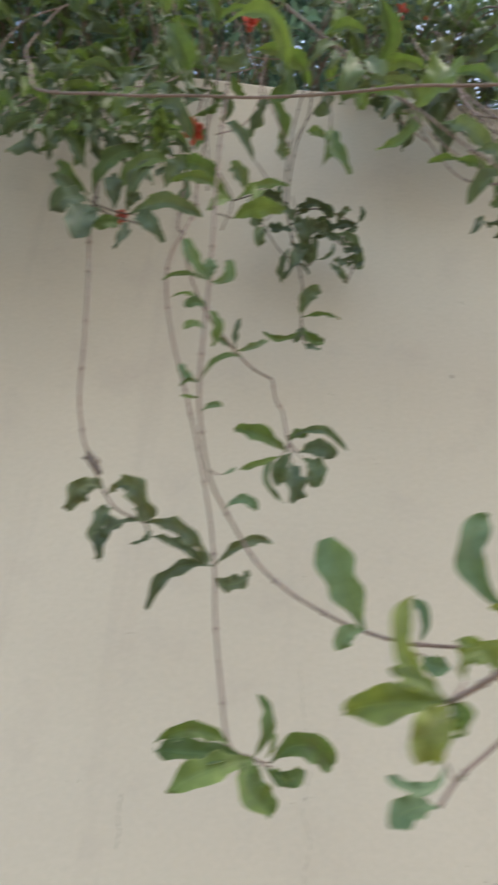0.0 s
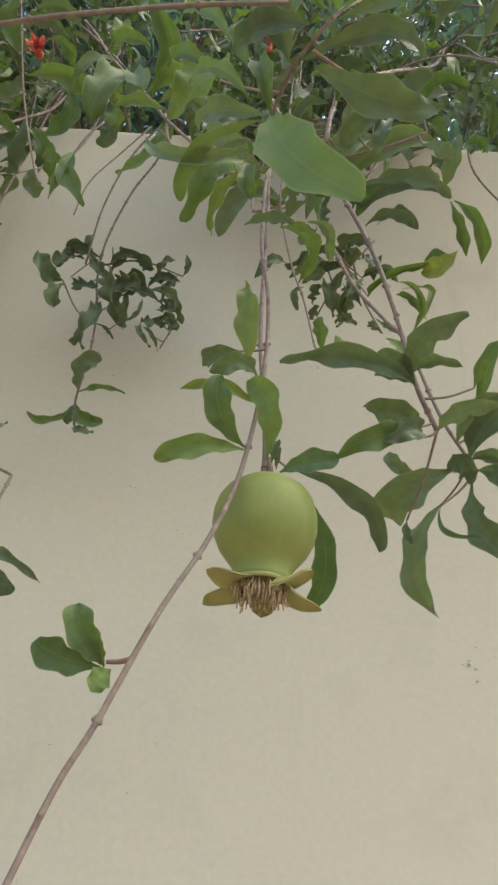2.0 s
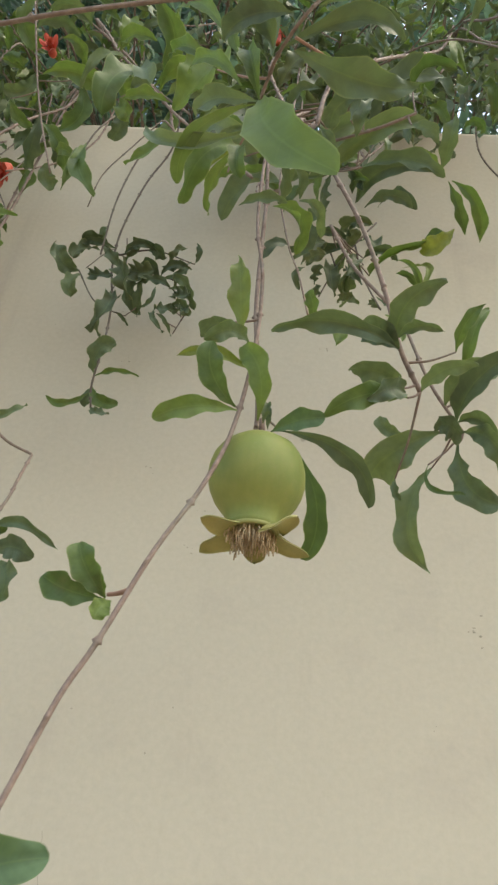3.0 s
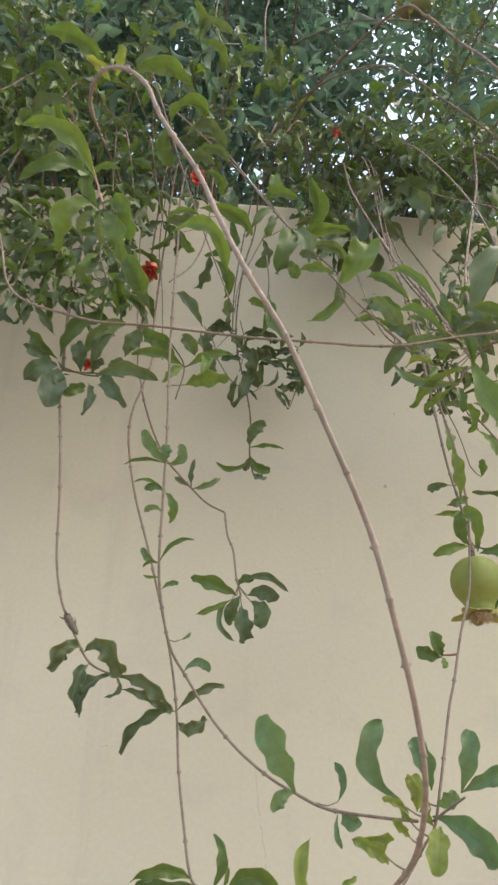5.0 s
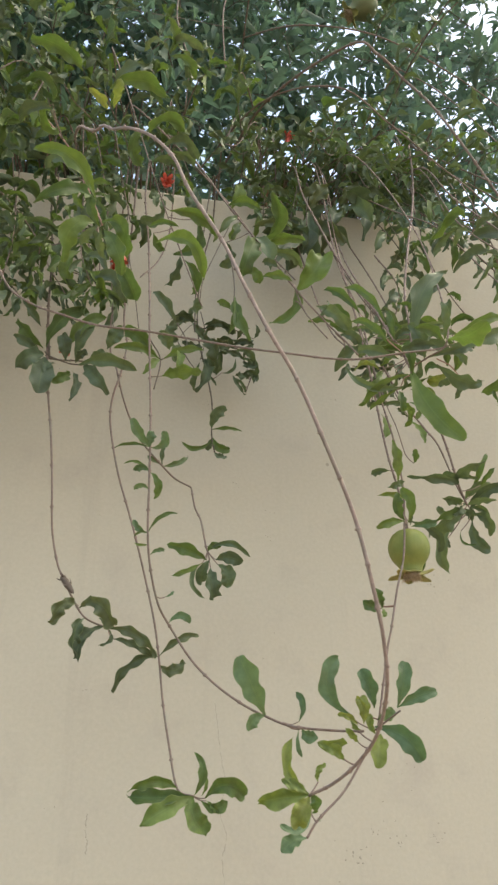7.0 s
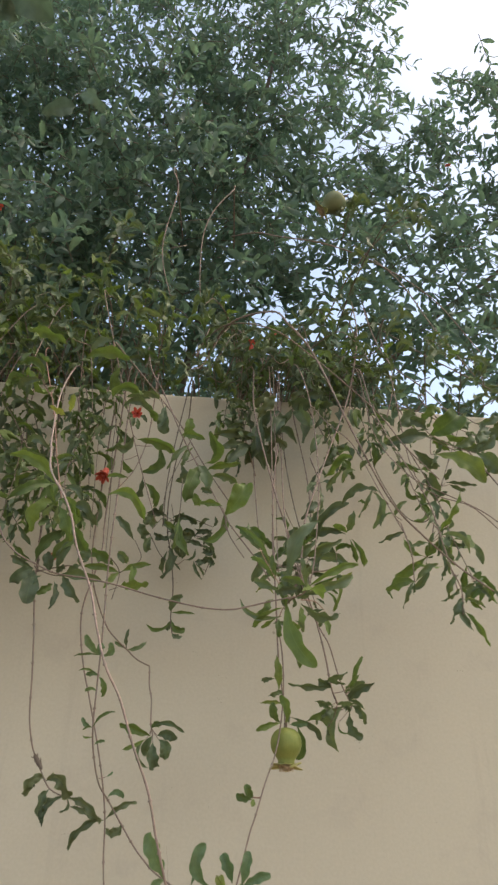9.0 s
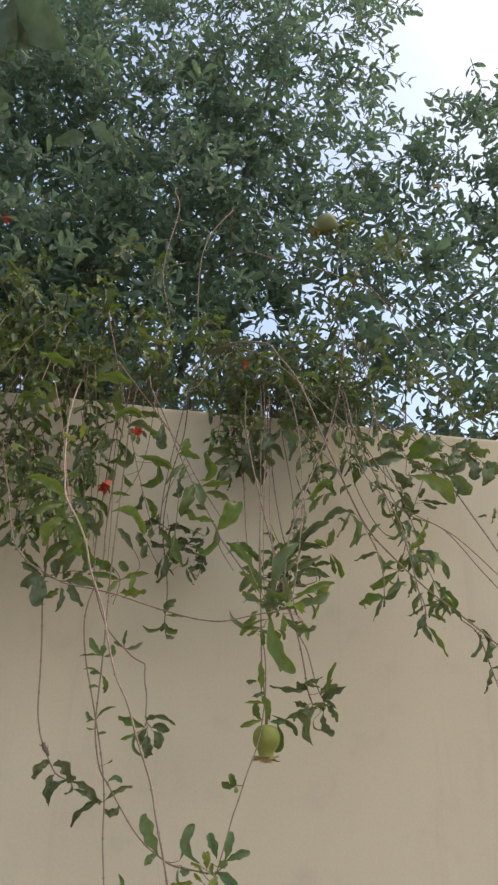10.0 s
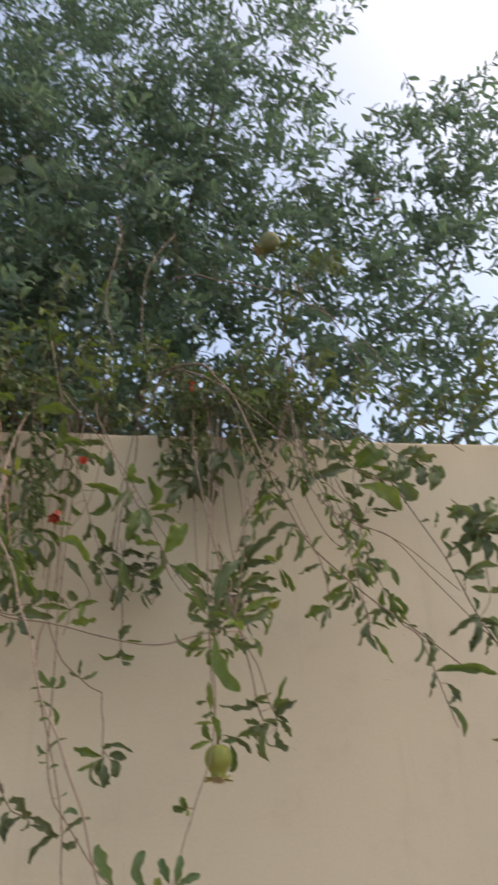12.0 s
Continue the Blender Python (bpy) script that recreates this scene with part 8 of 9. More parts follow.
tufted_branch = thing("pomegranate_branch", (0.078, -0.050, 2.775), "dark tuft of narrow leaves hanging over the wall edge", "branch", "hanging branches")
sprig(tufted_branch, [(0.016, 0.050, 2.866), (-0.031, -0.100, 2.654), (-0.066, -0.160, 2.498), (-0.086, -0.180, 2.394)], 0.0014, 0.0009, 0.022, 0.06, 961, STEM_DARK, "ddg", 0.1, 0.8, 0.7)
sprig(tufted_branch, [(0.170, 0.050, 2.843), (0.157, -0.120, 2.622), (0.156, -0.200, 2.457), (0.173, -0.240, 2.364)], 0.0014, 0.0009, 0.022, 0.06, 964, STEM_DARK, "ddg", 0.1, 0.8, 0.7)
sprig(tufted_branch, [(0.211, 0.050, 2.867), (0.220, -0.120, 2.643), (0.243, -0.200, 2.514), (0.249, -0.240, 2.417)], 0.0014, 0.0009, 0.022, 0.06, 965, STEM_DARK, "ddg", 0.1, 0.8, 0.7)
sprig(tufted_branch, [(-0.102, 0.050, 2.842), (-0.111, -0.100, 2.633), (-0.123, -0.140, 2.509)], 0.0014, 0.0009, 0.022, 0.06, 966, STEM_DARK, "ddg", 0.1, 0.8, 0.7)

spilling_branch = thing("pomegranate_branch", (0.368, -0.050, 2.731), "slanting leafy shoots trailing down past the wall top", "branch", "hanging branches")
sprig(spilling_branch, [(0.273, 0.000, 2.787), (0.298, -0.150, 2.544), (0.324, -0.250, 2.360), (0.341, -0.320, 2.196), (0.370, -0.360, 2.106)], 0.0016, 0.0009, 0.034, 0.055, 971, STEM, "ddg", 0.2, 0.8, 0.6)
sprig(spilling_branch, [(0.401, 0.000, 2.765), (0.390, -0.150, 2.544), (0.439, -0.220, 2.447), (0.527, -0.250, 2.378)], 0.0016, 0.0009, 0.034, 0.055, 973, STEM, "ddg", 0.2, 0.8, 0.6)
sprig(spilling_branch, [(0.378, -0.150, 2.468), (0.401, -0.250, 2.276), (0.408, -0.300, 2.145), (0.436, -0.340, 2.003)], 0.0016, 0.0009, 0.034, 0.055, 975, STEM, "ddg", 0.2, 0.8, 0.6)
sprig(spilling_branch, [(0.398, -0.050, 2.688), (0.477, -0.150, 2.564), (0.578, -0.200, 2.478)], 0.0016, 0.0009, 0.034, 0.055, 976, STEM, "ddg", 0.2, 0.8, 0.6)
sprig(spilling_branch, [(0.102, -0.200, 2.385), (0.115, -0.260, 2.262), (0.086, -0.300, 2.158), (0.036, -0.320, 2.091)], 0.0016, 0.0009, 0.034, 0.055, 977, STEM, "ddg", 0.2, 0.8, 0.6)

slanting_branch = thing("pomegranate_branch", (-0.172, -0.340, 2.239), "slanting leafy twig with blunt cut side twigs before the wall", "branch", "hanging branches")
stem(slanting_branch, [(-0.360, 0.200, 2.800), (-0.360, 0.000, 2.860), (-0.325, -0.220, 2.616), (-0.279, -0.260, 2.504), (-0.223, -0.310, 2.349), (-0.172, -0.340, 2.239), (-0.130, -0.360, 2.151), (-0.107, -0.375, 2.101), (-0.074, -0.380, 2.055), (-0.044, -0.390, 2.010), (-0.024, -0.400, 1.972)], 0.0022, 0.0013, STEM, "stem", 1, 0.35)
stem(slanting_branch, [(-0.123, -0.360, 2.146), (-0.111, -0.370, 2.088), (-0.095, -0.375, 2.056), (-0.076, -0.380, 2.026)], 0.0014, 0.001, STEM, "twig", 2, 0.35)
stem(slanting_branch, [(-0.111, -0.370, 2.088), (-0.120, -0.370, 2.101), (-0.124, -0.370, 2.101)], 0.0012, 0.0009, STEM, "twig", 3, 0)
stem(slanting_branch, [(-0.062, -0.380, 2.038), (-0.049, -0.380, 2.024), (-0.049, -0.380, 2.008)], 0.0012, 0.0009, STEM, "twig", 4, 0)
curved_leaf(slanting_branch, (-0.126, -0.360, 2.148), (-0.162, -0.340, 2.074), 0.20, "g", -1.50, (-0.16, -0.88, -0.54))
curved_leaf(slanting_branch, (-0.121, -0.360, 2.129), (-0.075, -0.380, 2.198), 0.50, "g", 0.30, (-0.21, -0.89, -0.54))
curved_leaf(slanting_branch, (-0.125, -0.360, 2.152), (-0.176, -0.360, 2.155), 0.29, "g", 0.50, (0.25, -0.74, -0.39))
curved_leaf(slanting_branch, (-0.146, -0.350, 2.187), (-0.173, -0.350, 2.195), 0.46, "d", 0.40, (-0.17, -0.79, -0.59))
curved_leaf(slanting_branch, (-0.088, -0.370, 2.097), (-0.031, -0.370, 2.048), 0.29, "d", -0.40, (-0.2, -0.88, -0.61))
curved_leaf(slanting_branch, (-0.084, -0.370, 2.096), (-0.031, -0.360, 2.074), 0.28, "g", -0.90, (0.26, -0.73, -0.38))
curved_leaf(slanting_branch, (-0.094, -0.370, 2.068), (-0.069, -0.370, 2.109), 0.19, "d", 0.30, (0.18, -0.86, -0.58))
curved_leaf(slanting_branch, (-0.058, -0.380, 2.033), (-0.023, -0.380, 2.022), 0.47, "d", -0.80, (0.08, -0.75, -0.36))
curved_leaf(slanting_branch, (-0.180, -0.330, 2.263), (-0.207, -0.330, 2.171), 0.34, "g", 0.50, (0.23, -0.88, -0.46))
curved_leaf(slanting_branch, (-0.185, -0.330, 2.269), (-0.158, -0.340, 2.188), 0.27, "d", -0.50, (0.1, -0.8, -0.63))
curved_leaf(slanting_branch, (-0.197, -0.330, 2.191), (-0.175, -0.330, 2.164), 0.53, "g", -0.40, (-0.02, -0.88, -0.33))
curved_leaf(slanting_branch, (-0.209, -0.310, 2.317), (-0.222, -0.310, 2.275), 0.28, "d", 0.30, (0.22, -0.79, -0.58))
curved_leaf(slanting_branch, (-0.207, -0.310, 2.329), (-0.255, -0.310, 2.263), 0.15, "d", 0.60, (0.25, -0.79, -0.35))
curved_leaf(slanting_branch, (-0.223, -0.310, 2.349), (-0.213, -0.330, 2.393), 0.47, "g", 0.30, (0.21, -0.8, -0.53))
curved_leaf(slanting_branch, (-0.228, -0.310, 2.358), (-0.171, -0.330, 2.338), 0.30, "g", -0.60, (0.06, -0.81, -0.64))
stem(slanting_branch, [(-0.203, -0.160, 2.448), (-0.231, -0.170, 2.365), (-0.257, -0.180, 2.281), (-0.263, -0.180, 2.213)], 0.0011, 0.0008, STEM_DARK, "twig", 5, 0.35)

curled_branch = thing("pomegranate_branch", (-0.347, -0.190, 2.483), "short dark twig with small curled leaves below a flower", "branch", "hanging branches")
stem(curled_branch, [(-0.350, 0.200, 2.800), (-0.350, 0.020, 2.760), (-0.350, -0.120, 2.660), (-0.343, -0.190, 2.523), (-0.347, -0.190, 2.483), (-0.350, -0.190, 2.451)], 0.0012, 0.0008, STEM_DARK, "stem", 1, 0.35)
curved_leaf(curled_branch, (-0.348, -0.190, 2.487), (-0.358, -0.190, 2.450), 0.39, "d", 0.90, (-0.12, -0.74, -0.68))
curved_leaf(curled_branch, (-0.351, -0.190, 2.474), (-0.345, -0.190, 2.442), 0.40, "d", -0.70, (-0.27, -0.77, -0.59))
curved_leaf(curled_branch, (-0.355, -0.190, 2.489), (-0.371, -0.190, 2.470), 0.55, "d", 1.00, (0.02, -0.81, -0.56))
curved_leaf(curled_branch, (-0.347, -0.190, 2.483), (-0.324, -0.190, 2.464), 0.36, "d", -0.90, (0.3, -0.86, -0.53))
curved_leaf(curled_branch, (-0.278, -0.190, 2.520), (-0.269, -0.190, 2.436), 0.40, "d", 0.40, (-0.18, -0.77, -0.59))
curved_leaf(curled_branch, (-0.281, -0.190, 2.504), (-0.292, -0.190, 2.455), 0.43, "d", -0.50, (-0.09, -0.75, -0.57))
stem(curled_branch, [(-0.330, 0.020, 2.760), (-0.311, -0.200, 2.584), (-0.286, -0.190, 2.519), (-0.280, -0.190, 2.488)], 0.0011, 0.0008, STEM_DARK, "twig", 2, 0.35)

tangled_branch = thing("pomegranate_branch", (-0.036, -0.190, 2.462), "dark crowded broad leaves hanging over the edge of the wall", "branch", "hanging branches")
stem(tangled_branch, [(0.000, 0.300, 2.780), (0.000, 0.100, 2.770), (-0.002, -0.080, 2.678), (-0.028, -0.160, 2.536), (-0.040, -0.190, 2.443)], 0.0018, 0.0011, STEM_DARK, "stem", 1, 0.35)
stem(tangled_branch, [(0.100, 0.300, 2.780), (0.100, 0.100, 2.770), (0.087, -0.080, 2.678), (0.119, -0.160, 2.537), (0.151, -0.200, 2.430), (0.173, -0.220, 2.340)], 0.0018, 0.0011, STEM_DARK, "stem", 2, 0.35)
stem(tangled_branch, [(-0.060, 0.300, 2.780), (-0.060, 0.100, 2.770), (-0.076, -0.100, 2.612), (-0.066, -0.160, 2.479), (-0.062, -0.180, 2.403)], 0.0016, 0.001, STEM_DARK, "stem", 3, 0.35)
curved_leaf(tangled_branch, (-0.023, -0.156, 2.529), (-0.008, -0.148, 2.372), 0.23, "d", 0.10, (-0.24, -0.89, -0.61))
curved_leaf(tangled_branch, (-0.029, -0.144, 2.469), (-0.153, -0.171, 2.450), 0.19, "c", 0.50, (-0.16, -0.83, -0.63))
curved_leaf(tangled_branch, (-0.043, -0.162, 2.436), (-0.121, -0.217, 2.309), 0.17, "c", 0.50, (0.12, -0.72, -0.32))
curved_leaf(tangled_branch, (-0.064, -0.146, 2.525), (-0.096, -0.143, 2.460), 0.28, "c", 0.50, (-0.29, -0.84, -0.31))
curved_leaf(tangled_branch, (-0.007, -0.143, 2.498), (0.058, -0.187, 2.540), 0.27, "d", 0.30, (0.27, -0.78, -0.37))
curved_leaf(tangled_branch, (-0.033, -0.172, 2.510), (0.008, -0.205, 2.558), 0.40, "c", -0.30, (-0.03, -0.87, -0.55))
curved_leaf(tangled_branch, (-0.023, -0.132, 2.485), (0.042, -0.193, 2.415), 0.32, "c", -0.60, (-0.29, -0.89, -0.63))
curved_leaf(tangled_branch, (-0.059, -0.143, 2.423), (-0.134, -0.191, 2.397), 0.28, "c", 0.60, (-0.13, -0.88, -0.31))
curved_leaf(tangled_branch, (0.052, -0.165, 2.534), (0.010, -0.203, 2.436), 0.31, "c", 0.40, (-0.26, -0.89, -0.63))
curved_leaf(tangled_branch, (0.072, -0.149, 2.563), (0.108, -0.208, 2.471), 0.30, "d", -0.50, (-0.28, -0.8, -0.6))
curved_leaf(tangled_branch, (0.101, -0.130, 2.574), (0.049, -0.210, 2.555), 0.43, "d", 0.40, (0.02, -0.75, -0.54))
curved_leaf(tangled_branch, (0.124, -0.131, 2.550), (0.085, -0.182, 2.439), 0.27, "d", 0.50, (-0.15, -0.82, -0.69))
curved_leaf(tangled_branch, (0.140, -0.165, 2.496), (0.192, -0.200, 2.494), 0.30, "d", 0.50, (0.23, -0.73, -0.5))
curved_leaf(tangled_branch, (0.143, -0.188, 2.464), (0.103, -0.200, 2.394), 0.27, "d", 0.60, (-0.15, -0.86, -0.61))
curved_leaf(tangled_branch, (0.172, -0.138, 2.445), (0.201, -0.209, 2.434), 0.32, "c", 0.40, (-0.27, -0.71, -0.47))
curved_leaf(tangled_branch, (0.179, -0.131, 2.421), (0.125, -0.188, 2.356), 0.32, "c", 0.70, (0.24, -0.77, -0.38))
curved_leaf(tangled_branch, (0.190, -0.145, 2.386), (0.219, -0.180, 2.342), 0.32, "c", -0.60, (-0.24, -0.86, -0.35))
curved_leaf(tangled_branch, (0.094, -0.136, 2.611), (0.162, -0.146, 2.621), 0.34, "d", -0.50, (-0.1, -0.77, -0.38))
curved_leaf(tangled_branch, (0.023, -0.151, 2.601), (-0.047, -0.155, 2.559), 0.31, "c", 0.60, (0.02, -0.77, -0.43))
curved_leaf(tangled_branch, (0.033, -0.174, 2.509), (-0.002, -0.146, 2.421), 0.19, "c", 0.30, (0.27, -0.89, -0.31))
curved_leaf(tangled_branch, (0.135, -0.132, 2.583), (0.181, -0.167, 2.582), 0.34, "d", -0.40, (-0.27, -0.72, -0.65))
curved_leaf(tangled_branch, (0.058, -0.132, 2.583), (0.100, -0.167, 2.622), 0.32, "c", -0.30, (-0.26, -0.87, -0.45))
curved_leaf(tangled_branch, (-0.064, -0.156, 2.558), (-0.114, -0.160, 2.571), 0.37, "c", 0.60, (0.26, -0.86, -0.7))

broad_tuft_branch = thing("pomegranate_branch", (0.413, -0.250, 2.448), "tuft of broad pale and dark leaves leaning over the wall edge", "branch", "hanging branches")
stem(broad_tuft_branch, [(0.360, 0.300, 2.780), (0.370, 0.100, 2.770), (0.397, -0.150, 2.592), (0.399, -0.220, 2.501), (0.411, -0.250, 2.448), (0.458, -0.270, 2.405), (0.512, -0.280, 2.383)], 0.0018, 0.001, STEM, "stem", 1, 0.35)
stem(broad_tuft_branch, [(0.411, -0.250, 2.448), (0.400, -0.260, 2.388), (0.408, -0.270, 2.378)], 0.0012, 0.0009, STEM, "twig", 2, 0)
curved_leaf(broad_tuft_branch, (0.405, -0.250, 2.444), (0.285, -0.270, 2.397), 0.24, "d", 0.25, (0.25, -0.9, -0.35))
curved_leaf(broad_tuft_branch, (0.411, -0.250, 2.448), (0.468, -0.300, 2.481), 0.70, "g", 0.20, (-0.23, -0.74, -0.39))
curved_leaf(broad_tuft_branch, (0.408, -0.270, 2.378), (0.512, -0.300, 2.288), 0.32, "y", -0.50, (0.23, -0.79, -0.35))
curved_leaf(broad_tuft_branch, (0.512, -0.280, 2.383), (0.563, -0.290, 2.324), 0.50, "d", -0.50, (-0.18, -0.77, -0.57))
curved_leaf(broad_tuft_branch, (0.458, -0.270, 2.405), (0.510, -0.270, 2.445), 0.44, "d", 0.50, (0.24, -0.75, -0.51))
curved_leaf(broad_tuft_branch, (0.402, -0.240, 2.471), (0.357, -0.260, 2.488), 0.52, "d", 0.50, (0.02, -0.89, -0.69))
curved_leaf(broad_tuft_branch, (0.394, -0.200, 2.531), (0.339, -0.220, 2.492), 0.59, "d", 0.60, (0.06, -0.8, -0.35))
curved_leaf(broad_tuft_branch, (0.396, -0.220, 2.504), (0.441, -0.240, 2.546), 0.36, "g", -0.50, (0.06, -0.87, -0.55))
curved_leaf(broad_tuft_branch, (0.473, -0.270, 2.401), (0.566, -0.290, 2.439), 0.25, "d", 0.60, (0.16, -0.8, -0.7))
curved_leaf(broad_tuft_branch, (0.409, -0.260, 2.389), (0.392, -0.270, 2.339), 0.35, "d", 0.60, (0.2, -0.73, -0.67))
curved_leaf(broad_tuft_branch, (0.512, -0.280, 2.383), (0.541, -0.280, 2.442), 0.40, "d", -0.40, (0.03, -0.82, -0.39))
stem(broad_tuft_branch, [(0.500, 0.300, 2.780), (0.520, 0.100, 2.770), (0.519, -0.150, 2.603), (0.562, -0.200, 2.528), (0.612, -0.230, 2.487), (0.659, -0.250, 2.434)], 0.0018, 0.001, STEM, "stem", 3, 0.35)
curved_leaf(broad_tuft_branch, (0.553, -0.220, 2.515), (0.606, -0.240, 2.531), 0.38, "d", 0.50, (-0.11, -0.85, -0.51))
curved_leaf(broad_tuft_branch, (0.593, -0.220, 2.500), (0.629, -0.240, 2.520), 0.70, "d", -0.30, (0.28, -0.88, -0.65))
curved_leaf(broad_tuft_branch, (0.617, -0.220, 2.493), (0.659, -0.240, 2.494), 0.66, "d", -0.50, (0.07, -0.72, -0.5))
curved_leaf(broad_tuft_branch, (0.632, -0.220, 2.481), (0.604, -0.240, 2.399), 0.42, "d", 0.50, (-0.04, -0.73, -0.39))
curved_leaf(broad_tuft_branch, (0.662, -0.220, 2.460), (0.626, -0.240, 2.383), 0.49, "d", 0.50, (-0.26, -0.72, -0.62))
curved_leaf(broad_tuft_branch, (0.577, -0.220, 2.506), (0.536, -0.240, 2.438), 0.43, "d", 0.60, (-0.12, -0.73, -0.53))
curved_leaf(broad_tuft_branch, (0.529, -0.220, 2.528), (0.492, -0.240, 2.479), 0.55, "d", 0.60, (0.18, -0.87, -0.35))
curved_leaf(broad_tuft_branch, (0.647, -0.220, 2.468), (0.673, -0.240, 2.422), 0.62, "d", -0.40, (-0.19, -0.87, -0.5))

leafy_tip_branch = thing("pomegranate_branch", (0.645, -0.460, 2.172), "dark leaf tufts on a long trailing shoot beside the wall", "branch", "hanging branches")
stem(leafy_tip_branch, [(0.613, -0.400, 2.271), (0.632, -0.440, 2.212), (0.645, -0.460, 2.172), (0.617, -0.500, 2.039), (0.601, -0.520, 1.965), (0.568, -0.520, 1.921)], 0.0016, 0.001, STEM, "stem", 1, 0.35)
curved_leaf(leafy_tip_branch, (0.637, -0.476, 2.164), (0.574, -0.477, 2.211), 0.30, "d", 0.50, (0.24, -0.76, -0.7))
curved_leaf(leafy_tip_branch, (0.636, -0.478, 2.164), (0.682, -0.477, 2.229), 0.42, "d", -0.40, (-0.01, -0.76, -0.51))
curved_leaf(leafy_tip_branch, (0.631, -0.487, 2.156), (0.685, -0.495, 2.164), 0.59, "d", -0.40, (0.21, -0.83, -0.39))
curved_leaf(leafy_tip_branch, (0.645, -0.451, 2.169), (0.556, -0.472, 2.103), 0.30, "d", 0.60, (0.11, -0.78, -0.57))
curved_leaf(leafy_tip_branch, (0.645, -0.453, 2.163), (0.587, -0.482, 2.081), 0.31, "d", 0.50, (0.25, -0.84, -0.35))
curved_leaf(leafy_tip_branch, (0.649, -0.459, 2.158), (0.632, -0.473, 2.060), 0.28, "d", 0.30, (-0.03, -0.87, -0.39))
curved_leaf(leafy_tip_branch, (0.637, -0.476, 2.165), (0.597, -0.470, 2.166), 0.70, "d", -0.60, (-0.22, -0.88, -0.64))
curved_leaf(leafy_tip_branch, (0.659, -0.458, 2.166), (0.673, -0.499, 2.103), 0.46, "d", -0.40, (0.24, -0.83, -0.47))
curved_leaf(leafy_tip_branch, (0.630, -0.476, 2.164), (0.628, -0.473, 2.219), 0.49, "d", 0.30, (-0.24, -0.82, -0.33))
curved_leaf(leafy_tip_branch, (0.611, -0.483, 2.188), (0.561, -0.471, 2.188), 0.37, "d", 0.60, (-0.1, -0.84, -0.69))
curved_leaf(leafy_tip_branch, (0.583, -0.489, 1.931), (0.518, -0.453, 1.900), 0.20, "d", 1.30, (0.2, -0.74, -0.38))
curved_leaf(leafy_tip_branch, (0.600, -0.452, 1.943), (0.602, -0.500, 1.865), 0.24, "d", -1.20, (0.05, -0.8, -0.47))
curved_leaf(leafy_tip_branch, (0.600, -0.452, 1.943), (0.555, -0.464, 1.863), 0.26, "d", 0.50, (0.28, -0.88, -0.44))
curved_leaf(leafy_tip_branch, (0.629, -0.463, 1.999), (0.589, -0.465, 2.012), 0.37, "d", 0.50, (0.07, -0.73, -0.58))
curved_leaf(leafy_tip_branch, (0.634, -0.453, 2.003), (0.660, -0.486, 2.005), 0.46, "d", -0.50, (0.06, -0.72, -0.42))
curved_leaf(leafy_tip_branch, (0.623, -0.478, 2.048), (0.560, -0.496, 2.030), 0.31, "d", -0.50, (-0.1, -0.77, -0.3))
curved_leaf(leafy_tip_branch, (0.601, -0.454, 1.938), (0.627, -0.486, 1.919), 0.42, "d", -0.60, (-0.06, -0.74, -0.59))

broad_leaved_branch = thing("climber_branch", (-1.124, -0.550, 4.138), "hanging shoot of another plant with broad grey-green leaves", "branch")
stem(broad_leaved_branch, [(-1.420, 0.600, 4.950), (-1.500, 0.200, 5.450), (-1.480, -0.300, 5.700), (-1.430, -0.500, 5.500), (-1.353, -0.550, 5.283), (-1.201, -0.550, 4.674), (-1.106, -0.550, 4.392), (-1.015, -0.550, 4.098), (-0.934, -0.550, 3.794)], 0.0034, 0.0016, STEM_DARK, "stem", 1, 0.35)
curved_leaf(broad_leaved_branch, (-1.154, -0.550, 4.552), (-1.175, -0.550, 4.220), 0.53, "b", 0.20, (0.2, -0.5, -0.85))
curved_leaf(broad_leaved_branch, (-1.085, -0.550, 4.347), (-0.929, -0.550, 4.012), 0.35, "b", -0.30, (0.2, -0.5, -0.85))
curved_leaf(broad_leaved_branch, (-0.961, -0.550, 3.815), (-0.881, -0.530, 3.588), 0.70, "b", 0.10, (0.2, -0.5, -0.85))
curved_leaf(broad_leaved_branch, (-0.926, -0.550, 3.819), (-0.722, -0.500, 3.717), 0.62, "b", -0.35, (0.2, -0.5, -0.85))
curved_leaf(broad_leaved_branch, (-0.903, -0.550, 3.726), (-0.818, -0.520, 3.667), 0.75, "b", 0.20, (0.2, -0.5, -0.85))
curved_leaf(broad_leaved_branch, (-1.060, -0.550, 4.138), (-1.131, -0.550, 3.960), 0.60, "b", 0.40, (0.2, -0.5, -0.85))
curved_leaf(broad_leaved_branch, (-0.934, -0.550, 3.794), (-1.035, -0.550, 3.680), 0.75, "b", 0.30, (0.2, -0.5, -0.85))
stem(broad_leaved_branch, [(-0.934, -0.550, 3.794), (-0.913, -0.550, 3.602), (-0.900, -0.550, 3.420), (-0.899, -0.550, 3.368)], 0.0016, 0.0009, STEM_DARK, "twig", 2, 0)
curved_leaf(broad_leaved_branch, (-0.900, -0.550, 3.377), (-0.808, -0.550, 3.363), 0.59, "b", -0.40, (0.2, -0.5, -0.85))
curved_leaf(broad_leaved_branch, (-0.899, -0.550, 3.368), (-0.983, -0.550, 3.397), 0.52, "b", 0.50, (0.2, -0.5, -0.85))
